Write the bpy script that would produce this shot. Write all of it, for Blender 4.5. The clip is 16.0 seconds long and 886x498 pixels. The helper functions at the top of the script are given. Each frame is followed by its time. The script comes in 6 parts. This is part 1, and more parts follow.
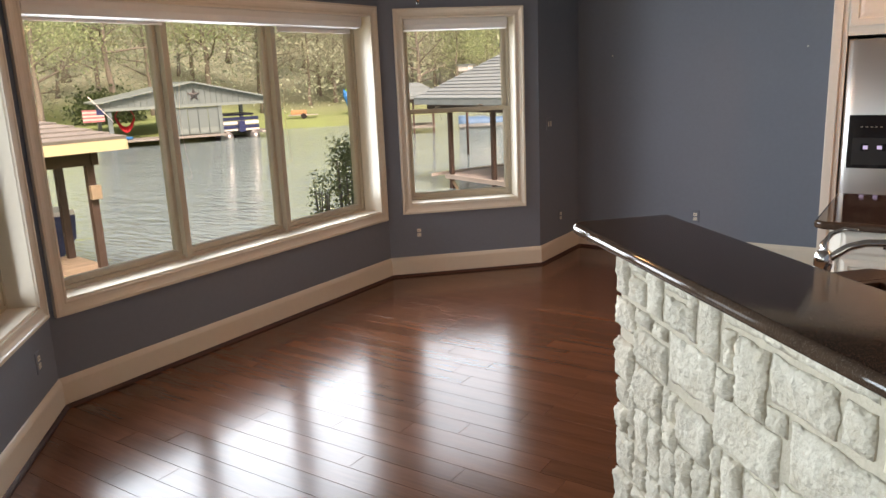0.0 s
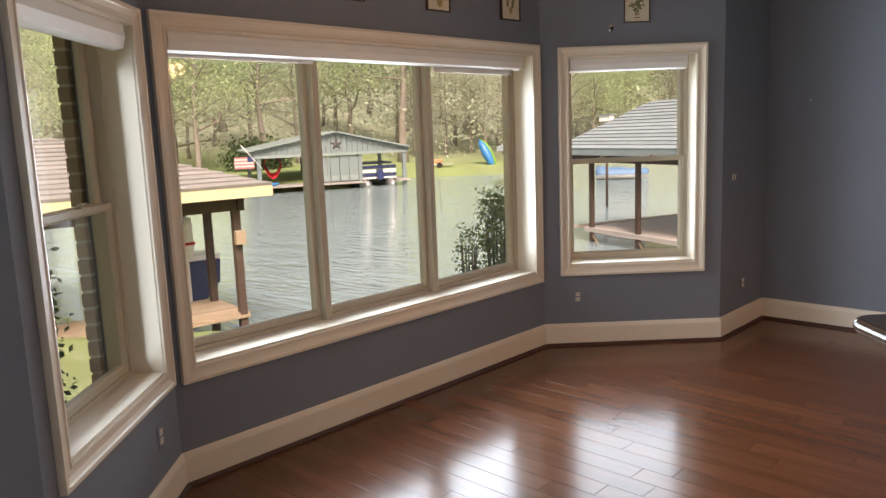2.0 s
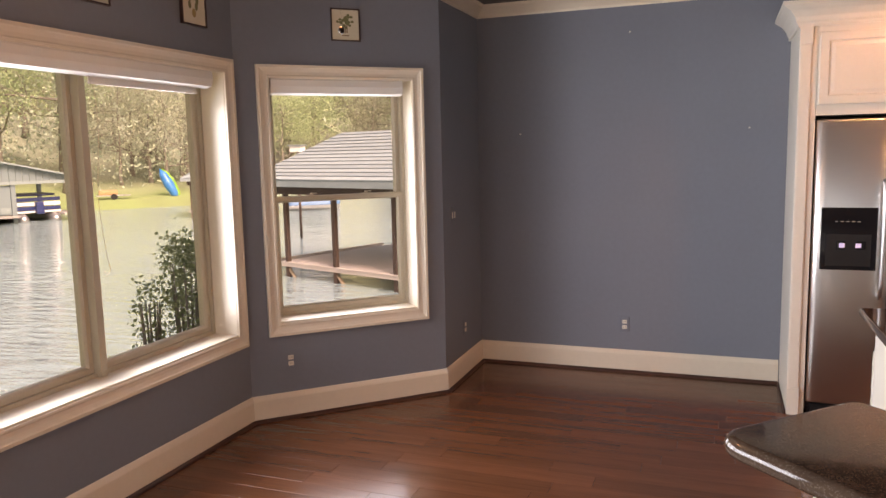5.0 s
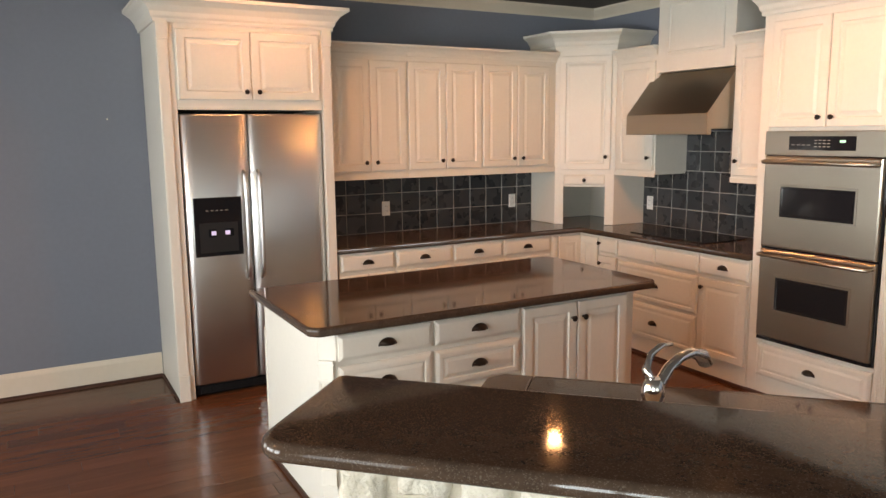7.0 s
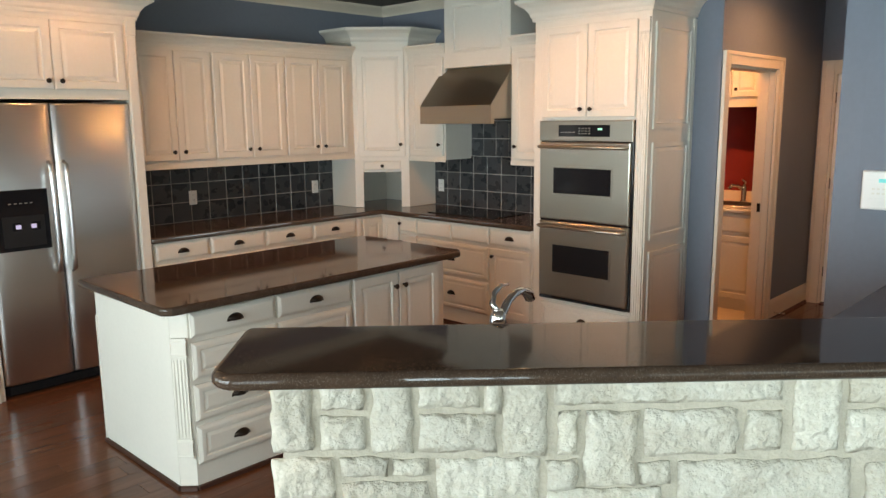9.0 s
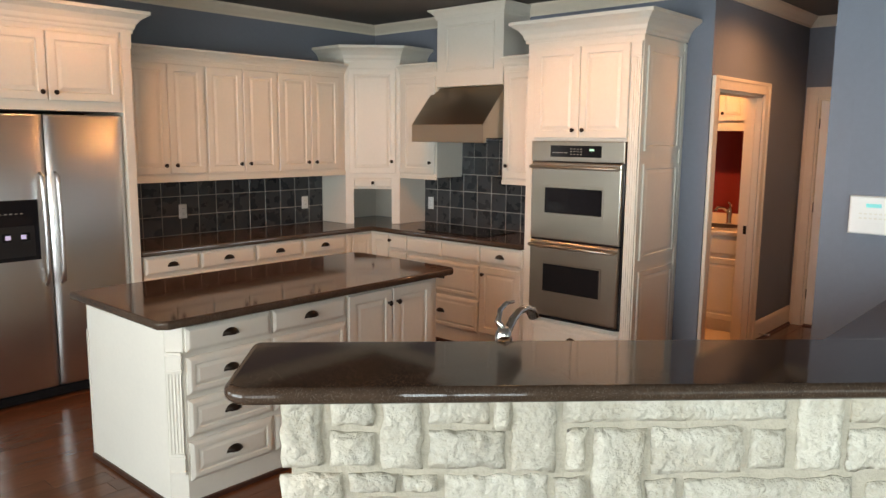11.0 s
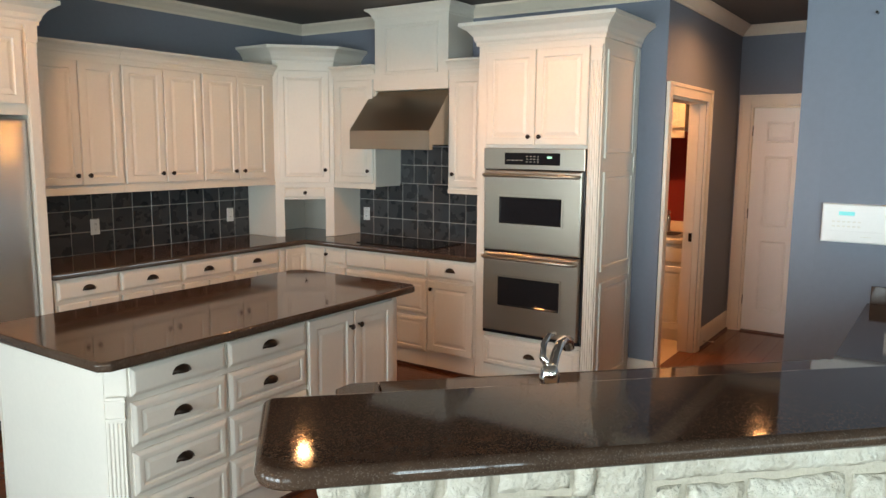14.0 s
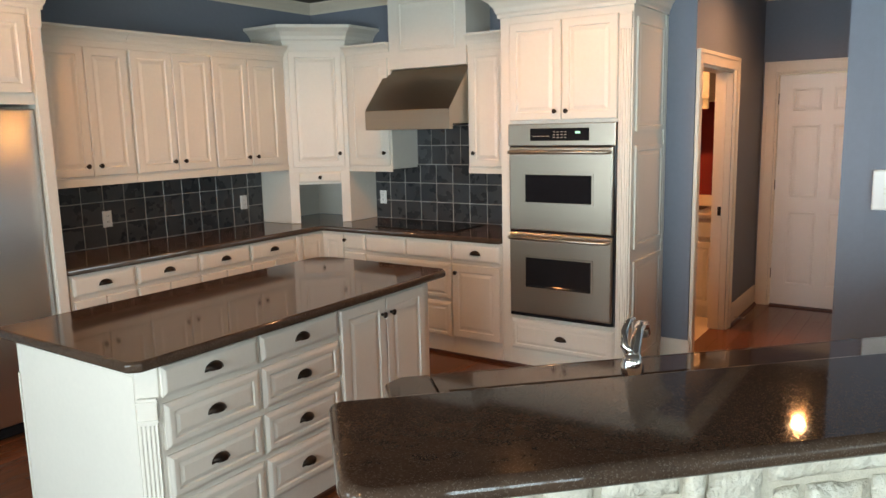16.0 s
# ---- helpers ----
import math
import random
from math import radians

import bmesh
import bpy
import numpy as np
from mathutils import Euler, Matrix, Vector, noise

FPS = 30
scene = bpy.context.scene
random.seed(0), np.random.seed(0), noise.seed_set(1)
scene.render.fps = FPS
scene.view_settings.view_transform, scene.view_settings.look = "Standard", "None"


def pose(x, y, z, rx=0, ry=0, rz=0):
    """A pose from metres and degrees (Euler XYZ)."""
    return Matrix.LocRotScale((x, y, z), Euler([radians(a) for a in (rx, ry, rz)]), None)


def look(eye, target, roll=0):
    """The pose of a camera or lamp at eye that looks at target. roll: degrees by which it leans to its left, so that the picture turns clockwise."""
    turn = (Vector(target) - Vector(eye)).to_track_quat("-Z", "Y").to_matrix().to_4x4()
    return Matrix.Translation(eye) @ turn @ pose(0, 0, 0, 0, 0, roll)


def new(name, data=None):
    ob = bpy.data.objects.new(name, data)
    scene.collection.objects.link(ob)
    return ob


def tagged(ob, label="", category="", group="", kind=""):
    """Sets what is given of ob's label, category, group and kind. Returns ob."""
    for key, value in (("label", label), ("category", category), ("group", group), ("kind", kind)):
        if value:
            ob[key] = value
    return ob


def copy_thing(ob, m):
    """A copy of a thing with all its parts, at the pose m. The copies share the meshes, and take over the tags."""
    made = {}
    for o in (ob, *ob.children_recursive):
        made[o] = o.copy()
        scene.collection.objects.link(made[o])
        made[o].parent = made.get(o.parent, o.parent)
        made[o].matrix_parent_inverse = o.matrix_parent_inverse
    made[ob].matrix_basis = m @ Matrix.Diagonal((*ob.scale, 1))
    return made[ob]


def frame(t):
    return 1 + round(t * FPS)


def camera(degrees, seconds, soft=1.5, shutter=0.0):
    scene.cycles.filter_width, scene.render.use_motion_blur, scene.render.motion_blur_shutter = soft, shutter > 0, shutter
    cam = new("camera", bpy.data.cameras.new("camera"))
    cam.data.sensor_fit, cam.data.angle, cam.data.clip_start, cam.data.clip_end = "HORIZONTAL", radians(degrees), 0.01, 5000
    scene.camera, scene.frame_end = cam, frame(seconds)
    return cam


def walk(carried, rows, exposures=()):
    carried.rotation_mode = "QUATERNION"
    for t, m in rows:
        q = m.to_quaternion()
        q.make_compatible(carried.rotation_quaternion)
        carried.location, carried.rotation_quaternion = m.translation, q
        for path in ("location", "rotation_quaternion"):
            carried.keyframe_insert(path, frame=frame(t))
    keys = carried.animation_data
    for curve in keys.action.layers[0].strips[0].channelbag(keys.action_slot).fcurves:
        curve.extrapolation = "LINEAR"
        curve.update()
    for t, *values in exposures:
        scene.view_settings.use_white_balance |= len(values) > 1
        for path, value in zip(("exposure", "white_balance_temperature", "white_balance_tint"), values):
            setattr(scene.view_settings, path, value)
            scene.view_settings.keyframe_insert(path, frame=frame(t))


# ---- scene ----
cam = camera(61.3, 16.0)
PATH = [
    (0, (-1.766, 1.344, 1.697), (-2.858, 2.957, 1.243), -2.4),
    (0.5, (-1.905, 1.463, 1.673), (-3.134, 2.992, 1.281), -1.6),
    (1, (-2.052, 1.571, 1.69), (-3.351, 3.044, 1.313), -1.8),
    (1.5, (-2.209, 1.635, 1.681), (-3.537, 3.088, 1.328), -1.7),
    (2, (-2.341, 1.749, 1.667), (-3.711, 3.172, 1.355), -2.2),
    (2.5, (-2.452, 1.922, 1.687), (-3.844, 3.334, 1.423), -2.4),
    (3, (-2.504, 2.01, 1.69), (-3.843, 3.471, 1.42), -2.0),
    (3.2, (-2.55, 2.038, 1.694), (-3.843, 3.539, 1.414), -1.8),
    (5.5, (-2.978, 2.524, 1.681), (-3.392, 4.464, 1.43), -1.2),
    (6, (-3.027, 2.576, 1.689), (-3.069, 4.56, 1.435), -1.1),
    (6.5, (-3.143, 2.62, 1.694), (-2.666, 4.542, 1.413), -1.4),
    (7, (-3.248, 2.599, 1.695), (-2.287, 4.326, 1.385), -0.6),
    (7.5, (-3.358, 2.509, 1.687), (-2.155, 4.074, 1.37), -0.5),
    (8, (-3.483, 2.435, 1.7), (-2.185, 3.919, 1.366), -0.8),
    (8.5, (-3.584, 2.422, 1.694), (-2.199, 3.826, 1.358), -0.9),
    (9, (-3.724, 2.417, 1.702), (-2.297, 3.774, 1.358), -0.6),
    (11.5, (-3.793, 2.507, 1.703), (-2.32, 3.831, 1.423), 0.3),
    (12, (-3.712, 2.628, 1.698), (-2.234, 3.945, 1.417), -1.0),
    (12.5, (-3.679, 2.734, 1.694), (-2.192, 4.042, 1.417), -0.8),
    (13, (-3.699, 2.843, 1.706), (-2.156, 4.087, 1.436), -0.2),
    (13.5, (-3.751, 2.938, 1.695), (-2.154, 4.118, 1.447), -0.0),
    (14, (-3.753, 2.968, 1.699), (-2.115, 4.081, 1.422), 0.5),
    (14.5, (-3.76, 2.987, 1.7), (-2.097, 4.057, 1.404), 0.5),
    (15, (-3.768, 3.005, 1.702), (-2.107, 4.078, 1.406), 0.2),
    (15.5, (-3.774, 3.059, 1.69), (-2.125, 4.147, 1.378), -0.1),
    (16, (-3.697, 3.197, 1.676), (-2.068, 4.311, 1.352), -1.3),
]
EXPOSURE = [(0.0, 0.46, 8400, 34), (3.2, 0.66, 7800, 31), (5.5, 0.76, 9500, 47), (6.5, 0.82, 9700, 43), (7.5, 0.60, 8400, 25), (8.8, 0.50, 8100, 22), (11.5, 0.48, 8700, 30), (12.7, 0.50, 8700, 29), (14.0, 0.57, 8000, 23), (16.0, 0.59, 7900, 23)]
walk(cam, [(t, look(eye, target, roll)) for t, eye, target, roll in PATH], EXPOSURE)

# ---- world, sun, lamps ----
YS = -1.6
world = bpy.data.worlds.new("world")
scene.world = world
world.use_nodes = True
wn = world.node_tree
sky = wn.nodes.new("ShaderNodeTexSky")
sky.sky_type = "NISHITA"
sky.sun_disc = False
sky.sun_elevation = radians(46)
sky.sun_rotation = radians(125)
sky.air_density, sky.dust_density, sky.ozone_density = 2.0, 6.0, 1.0
wn.links.new(sky.outputs[0], wn.nodes["Background"].inputs[0])
wn.nodes["Background"].inputs[1].default_value = 0.15

sun_data = bpy.data.lights.new("sun", "SUN")
sun_data.energy, sun_data.angle, sun_data.color = 3.9, radians(22), (0.97, 0.98, 1.0)
sun_ob = new("sun", sun_data)
sun_ob.matrix_basis = look((0, 0, 30), (-20, 14, 4))


def window_lamp(x, y, z, yaw, w, h, power, color=(0.55, 0.83, 1.0)):
    """Sky light that enters through a window's opening."""
    d = bpy.data.lights.new("window_light", "AREA")
    d.shape, d.size, d.size_y, d.energy, d.color = "RECTANGLE", w, h, power, color
    d.spread = radians(146)
    o = new("window_light", d)
    o.matrix_basis = pose(x, y, z, 90, 0, yaw)
    return o


def can_lamp(x, y, z, power, blend=0.55, cone=160):
    d = bpy.data.lights.new("can_light", "SPOT")
    d.energy, d.color, d.spot_size, d.spot_blend, d.shadow_soft_size = power, (1.0, 0.50, 0.20), radians(cone), blend, 0.04
    o = new("can_light", d)
    o.location = (x, y, z)
    return o



for wy in (3.885, 4.77, 5.695):
    window_lamp(-5.815, wy, 1.34, -90, 0.72, 1.26, 32)
window_lamp(-5.29, 6.87, 1.33, -135, 0.8, 1.3, 14)
window_lamp(-5.33, 2.87, 1.33, -45, 0.8, 1.3, 10)
window_lamp(-4.90, 0.3, 1.45, -90, 2.4, 1.6, 195, (0.51, 0.83, 1.0))
window_lamp(-2.2, YS - 0.11, 1.45, 0, 3.0, 1.5, 16, (0.51, 0.83, 1.0))
CANS = [(-0.12, 6.62), (-1.85, 6.85), (-0.2, 5.1), (1.88, 3.98), (2.2, 5.3)]
CAN_POWER = {-0.12: 28, -1.85: 22, -0.2: 54, 1.88: 50, 2.2: 110}
for cx, cy in CANS:
    can_lamp(cx, cy, 2.745, CAN_POWER[cx])
BAY_LAMP = (-4.013, 4.53)
bay = bpy.data.lights.new("bay_light", "POINT")
bay.energy, bay.color, bay.shadow_soft_size = 11, (1.0, 0.60, 0.30), 0.06
new("bay_light", bay).location = (*BAY_LAMP, 2.20)

# ---- materials ----
def mat(name, color, rough=0.5, metal=0.0, tint=None, amount=0.3, scale=6.0, fine=60.0, bump=0.0, bump_scale=40.0, stretch=(1, 1, 1), vary=0.0, coat=0.0, rough_vary=0.0, bump_dist=0.01):
    """A surface with two scales of colour variation, relief and uneven gloss."""
    m = bpy.data.materials.new(name)
    m.use_nodes = True
    nt = m.node_tree
    n, k = nt.nodes, nt.links
    bsdf = n["Principled BSDF"]
    bsdf.inputs["Roughness"].default_value = rough
    bsdf.inputs["Metallic"].default_value = metal
    bsdf.inputs["Coat Weight"].default_value = coat
    bsdf.inputs["Coat Roughness"].default_value = 0.08
    co = n.new("ShaderNodeTexCoord")
    mp = n.new("ShaderNodeMapping")
    mp.inputs["Scale"].default_value = stretch
    k.new(co.outputs["Object"], mp.inputs[0])
    src = mp.outputs[0]
    if vary:
        info = n.new("ShaderNodeObjectInfo")
        add = n.new("ShaderNodeVectorMath")
        add.operation = "ADD"
        sc = n.new("ShaderNodeMath")
        sc.operation = "MULTIPLY"
        sc.inputs[1].default_value = 37.0
        k.new(info.outputs["Random"], sc.inputs[0])
        k.new(src, add.inputs[0])
        k.new(sc.outputs[0], add.inputs[1])
        src = add.outputs[0]
    a = n.new("ShaderNodeTexNoise")
    a.inputs["Scale"].default_value, a.inputs["Detail"].default_value = scale, 5
    b = n.new("ShaderNodeTexNoise")
    b.inputs["Scale"].default_value, b.inputs["Detail"].default_value = fine, 3
    k.new(src, a.inputs[0])
    k.new(src, b.inputs[0])
    mixn = n.new("ShaderNodeMath")
    mixn.operation = "MULTIPLY_ADD"
    k.new(a.outputs[0], mixn.inputs[0])
    mixn.inputs[1].default_value = 0.6
    half = n.new("ShaderNodeMath")
    half.operation = "MULTIPLY"
    half.inputs[1].default_value = 0.4
    k.new(b.outputs[0], half.inputs[0])
    k.new(half.outputs[0], mixn.inputs[2])
    ramp = n.new("ShaderNodeValToRGB")
    ramp.color_ramp.elements[0].position, ramp.color_ramp.elements[1].position = 0.3, 0.7
    c2 = tint or tuple(c * (1 - amount) for c in color)
    ramp.color_ramp.elements[0].color = (*c2, 1)
    ramp.color_ramp.elements[1].color = (*color, 1)
    k.new(mixn.outputs[0], ramp.inputs[0])
    out = ramp.outputs[0]
    if vary:
        hsv = n.new("ShaderNodeHueSaturation")
        rng = n.new("ShaderNodeMapRange")
        rng.inputs["To Min"].default_value, rng.inputs["To Max"].default_value = 1 - vary, 1 + vary
        k.new(info.outputs["Random"], rng.inputs[0])
        k.new(rng.outputs[0], hsv.inputs["Value"])
        k.new(out, hsv.inputs["Color"])
        out = hsv.outputs[0]
    k.new(out, bsdf.inputs["Base Color"])
    if rough_vary:
        rr = n.new("ShaderNodeMapRange")
        rr.inputs["To Min"].default_value, rr.inputs["To Max"].default_value = rough - rough_vary, rough + rough_vary
        k.new(a.outputs[0], rr.inputs[0])
        k.new(rr.outputs[0], bsdf.inputs["Roughness"])
    if bump:
        c = n.new("ShaderNodeTexNoise")
        c.inputs["Scale"].default_value, c.inputs["Detail"].default_value = bump_scale, 6
        k.new(src, c.inputs[0])
        bn = n.new("ShaderNodeBump")
        bn.inputs["Strength"].default_value, bn.inputs["Distance"].default_value = bump, bump_dist
        k.new(c.outputs[0], bn.inputs["Height"])
        k.new(bn.outputs[0], bsdf.inputs["Normal"])
    return m


def glow(name, color, strength):
    m = bpy.data.materials.new(name)
    m.use_nodes = True
    b = m.node_tree.nodes["Principled BSDF"]
    b.inputs["Base Color"].default_value = (*color, 1)
    b.inputs["Emission Color"].default_value = (*color, 1)
    b.inputs["Emission Strength"].default_value = strength
    return m


def glass(name, tint=(0.96, 0.98, 0.97), gloss=0.012):
    m = bpy.data.materials.new(name)
    m.use_nodes = True
    n, k = m.node_tree.nodes, m.node_tree.links
    n.remove(n["Principled BSDF"])
    t, g, mx = n.new("ShaderNodeBsdfTransparent"), n.new("ShaderNodeBsdfGlossy"), n.new("ShaderNodeMixShader")
    t.inputs[0].default_value = (*tint, 1)
    g.inputs["Roughness"].default_value = 0.02
    f = n.new("ShaderNodeLayerWeight")
    pw, sc = n.new("ShaderNodeMath"), n.new("ShaderNodeMath")
    pw.operation, sc.operation = "POWER", "MULTIPLY_ADD"
    pw.inputs[1].default_value, sc.inputs[1].default_value, sc.inputs[2].default_value = 4.5, 0.5, gloss * 0.5
    k.new(f.outputs["Facing"], pw.inputs[0])
    k.new(pw.outputs[0], sc.inputs[0])
    k.new(sc.outputs[0], mx.inputs[0])
    k.new(t.outputs[0], mx.inputs[1])
    k.new(g.outputs[0], mx.inputs[2])
    k.new(mx.outputs[0], n["Material Output"].inputs[0])
    return m


WALL = mat("blue_grey_paint", (0.18, 0.203, 0.247), 0.75, amount=0.10, scale=1.2, fine=30, bump=0.12, bump_scale=180)
TRIM = mat("cream_trim_paint", (0.74, 0.645, 0.525), 0.38, amount=0.07, scale=2, fine=30, bump=0.04, bump_scale=60)
CAB = mat("antique_white_enamel", (0.71, 0.665, 0.585), 0.36, amount=0.07, scale=3, fine=45, bump=0.05, bump_scale=70)
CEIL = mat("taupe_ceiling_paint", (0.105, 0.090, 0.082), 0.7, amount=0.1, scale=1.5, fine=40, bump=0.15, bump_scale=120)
SHOE = mat("dark_shoe_moulding", (0.060, 0.019, 0.010), 0.55, amount=0.3)
SASH = mat("beige_vinyl_sash", (0.50, 0.43, 0.325), 0.42, amount=0.1, scale=4)
BLIND = mat("white_blind_cassette", (0.78, 0.75, 0.70), 0.5, amount=0.05)
PANE = glass("window_glass")
PLANK = mat("cherry_stained_maple", (0.140, 0.050, 0.023), 0.2, tint=(0.085, 0.029, 0.013), scale=2.2, fine=16, stretch=(0.35, 5, 1), bump=0.03, bump_scale=12, vary=0.15, rough_vary=0.05, coat=0.06)
PLANK.node_tree.nodes["Principled BSDF"].inputs["Specular IOR Level"].default_value = 0.3
BRONZE = mat("oil_rubbed_bronze", (0.035, 0.024, 0.018), 0.35, 0.8, amount=0.4, scale=30)
PLASTIC = mat("ivory_plastic", (0.72, 0.68, 0.60), 0.4, amount=0.04)
WHITE_PL = mat("white_plastic", (0.78, 0.77, 0.74), 0.4, amount=0.04)
SLOT = mat("dark_slot", (0.007, 0.007, 0.008), 0.5)
BLACK = mat("black_gloss_panel", (0.012, 0.012, 0.014), 0.08, amount=0.2)
BLACK.node_tree.nodes["Principled BSDF"].inputs["Specular IOR Level"].default_value = 0.25
CHROME = mat("polished_chrome", (0.90, 0.87, 0.83), 0.14, 1.0, amount=0.05)
RED_PAINT = mat("deep_red_paint", (0.20, 0.012, 0.012), 0.7, amount=0.15, scale=2)
TILE = mat("slate_tile", (0.044, 0.047, 0.051), 0.28, tint=(0.028, 0.029, 0.031), scale=9, fine=60, bump=0.12, bump_scale=25, vary=0.25, rough_vary=0.08)
GROUT = mat("grey_grout", (0.40, 0.385, 0.35), 0.9, amount=0.2, bump=0.2)
MORTAR = mat("buff_mortar", (0.52, 0.455, 0.36), 0.95, amount=0.25, scale=14, fine=90, bump=0.5, bump_scale=90)
STONE = mat("cream_limestone", (0.635, 0.592, 0.505), 0.92, tint=(0.47, 0.405, 0.31), scale=9, fine=70, bump=0.9, bump_scale=42, vary=0.10, bump_dist=0.022)
FLOOR_TILE = mat("beige_floor_tile", (0.50, 0.40, 0.30), 0.4, amount=0.15)


def granite():
    m = mat("brown_granite", (0.076, 0.045, 0.030), 0.06, tint=(0.040, 0.025, 0.018), scale=22, fine=170, bump=0.002, bump_scale=60, rough_vary=0.015, bump_dist=0.003)
    n, k = m.node_tree.nodes, m.node_tree.links
    b = n["Principled BSDF"]
    b.inputs["Specular IOR Level"].default_value = 0.27
    co = n.new("ShaderNodeTexCoord")
    v = n.new("ShaderNodeTexVoronoi")
    v.inputs["Scale"].default_value = 430
    k.new(co.outputs["Object"], v.inputs["Vector"])
    r = n.new("ShaderNodeValToRGB")
    r.color_ramp.elements[0].position, r.color_ramp.elements[1].position = 0.80, 0.95
    r.color_ramp.elements[0].color, r.color_ramp.elements[1].color = (0, 0, 0, 1), (1, 1, 1, 1)
    sep = n.new("ShaderNodeSeparateColor")
    k.new(v.outputs["Color"], sep.inputs[0])
    k.new(sep.outputs[0], r.inputs[0])
    mx = n.new("ShaderNodeMix")
    mx.data_type = "RGBA"
    old = b.inputs["Base Color"].links[0].from_socket
    k.new(r.outputs[0], mx.inputs["Factor"])
    k.new(old, mx.inputs["A"])
    mx.inputs["B"].default_value = (0.098, 0.072, 0.054, 1)
    k.new(mx.outputs["Result"], b.inputs["Base Color"])
    return m


GRANITE = granite()


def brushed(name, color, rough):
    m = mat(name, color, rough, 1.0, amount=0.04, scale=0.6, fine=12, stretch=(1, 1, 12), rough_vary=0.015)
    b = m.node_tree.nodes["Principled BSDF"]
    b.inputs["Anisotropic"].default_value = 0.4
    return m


STEEL = brushed("brushed_stainless_steel", (0.68, 0.675, 0.66), 0.33)
# darker copy of STEEL; dark reflections are put into its colour
STEEL_DIM = brushed("steel_dark_reflections", (0.37, 0.32, 0.265), 0.31)

# ---- mesh kit ----
def box(bm, x0, x1, y0, y1, z0, z1, bevel=0.0):
    vs = [bm.verts.new((x, y, z)) for x in (x0, x1) for y in (y0, y1) for z in (z0, z1)]
    fs = [bm.faces.new([vs[i] for i in f]) for f in ((0, 1, 3, 2), (4, 6, 7, 5), (0, 4, 5, 1), (2, 3, 7, 6), (0, 2, 6, 4), (1, 5, 7, 3))]
    if bevel:
        es = list({e for f in fs for e in f.edges})
        bmesh.ops.bevel(bm, geom=es, offset=bevel, segments=2, affect="EDGES", profile=0.7)


def rings(bm, x0, x1, z0, z1, steps, cap=True):
    """A panel in the xz plane that faces -y: nested rectangles, each step (inset, y)."""
    last = None
    for inset, y in steps:
        r = [bm.verts.new(p) for p in ((x0 + inset, y, z0 + inset), (x1 - inset, y, z0 + inset), (x1 - inset, y, z1 - inset), (x0 + inset, y, z1 - inset))]
        if last:
            for i in range(4):
                bm.faces.new((last[i], last[(i + 1) % 4], r[(i + 1) % 4], r[i]))
        last = r
    if cap:
        bm.faces.new(last)


def lathe(bm, prof, m=None, seg=16):
    """A turned shape about z: prof rows (radius, height)."""
    m = m or Matrix()
    rows = []
    for r, h in prof:
        rows.append([bm.verts.new(m @ Vector((r * math.cos(2 * math.pi * i / seg), r * math.sin(2 * math.pi * i / seg), h))) for i in range(seg)])
    for a, b in zip(rows, rows[1:]):
        for i in range(seg):
            f = bm.faces.new((a[i], a[(i + 1) % seg], b[(i + 1) % seg], b[i]))
            f.smooth = True
    bm.faces.new(rows[0][::-1])
    bm.faces.new(rows[-1])


def tube(bm, pts, radii, seg=10, caps=True):
    """A round bar along a line of points."""
    pts = [Vector(p) for p in pts]
    if not isinstance(radii, (list, tuple)):
        radii = [radii] * len(pts)
    rows = []
    for i, p in enumerate(pts):
        d = (pts[min(i + 1, len(pts) - 1)] - pts[max(i - 1, 0)]).normalized()
        up = Vector((0, 0, 1)) if abs(d.z) < 0.9 else Vector((1, 0, 0))
        s = d.cross(up).normalized()
        t = s.cross(d)
        rows.append([bm.verts.new(p + radii[i] * (math.cos(2 * math.pi * j / seg) * s + math.sin(2 * math.pi * j / seg) * t)) for j in range(seg)])
    for a, b in zip(rows, rows[1:]):
        for j in range(seg):
            f = bm.faces.new((a[j], b[j], b[(j + 1) % seg], a[(j + 1) % seg]))
            f.smooth = True
    if caps:
        bm.faces.new(rows[0])
        bm.faces.new(rows[-1][::-1])


def offset_path(path, d, closed=False):
    """The path moved by d to its left, mitred."""
    n, out = len(path), []
    for i, p in enumerate(path):
        p = Vector(p)
        a = Vector(path[i - 1]) if (i or closed) else None
        b = Vector(path[(i + 1) % n]) if (i < n - 1 or closed) else None
        ns = []
        for u, w in ((a, p), (p, b)):
            if u is not None and w is not None:
                t = (w - u).normalized()
                ns.append(Vector((-t.y, t.x)))
        v = sum(ns, Vector((0, 0)))
        v = v / max(v.dot(ns[0]), 1e-6)
        out.append(p + v * d)
    return out


def sweep(bm, path, prof, closed=False):
    """A moulding: prof rows (offset to the left of the path, height)."""
    cols = [offset_path(path, d, closed) for d, z in prof]
    rows = [[bm.verts.new((cols[j][i].x, cols[j][i].y, prof[j][1])) for j in range(len(prof))] for i in range(len(path))]
    pairs = list(zip(rows, rows[1:])) + ([(rows[-1], rows[0])] if closed else [])
    for a, b in pairs:
        for j in range(len(prof)):
            q = (j + 1) % len(prof)
            bm.faces.new((a[j], b[j], b[q], a[q]))
    if not closed:
        bm.faces.new(rows[0])
        bm.faces.new(rows[-1][::-1])


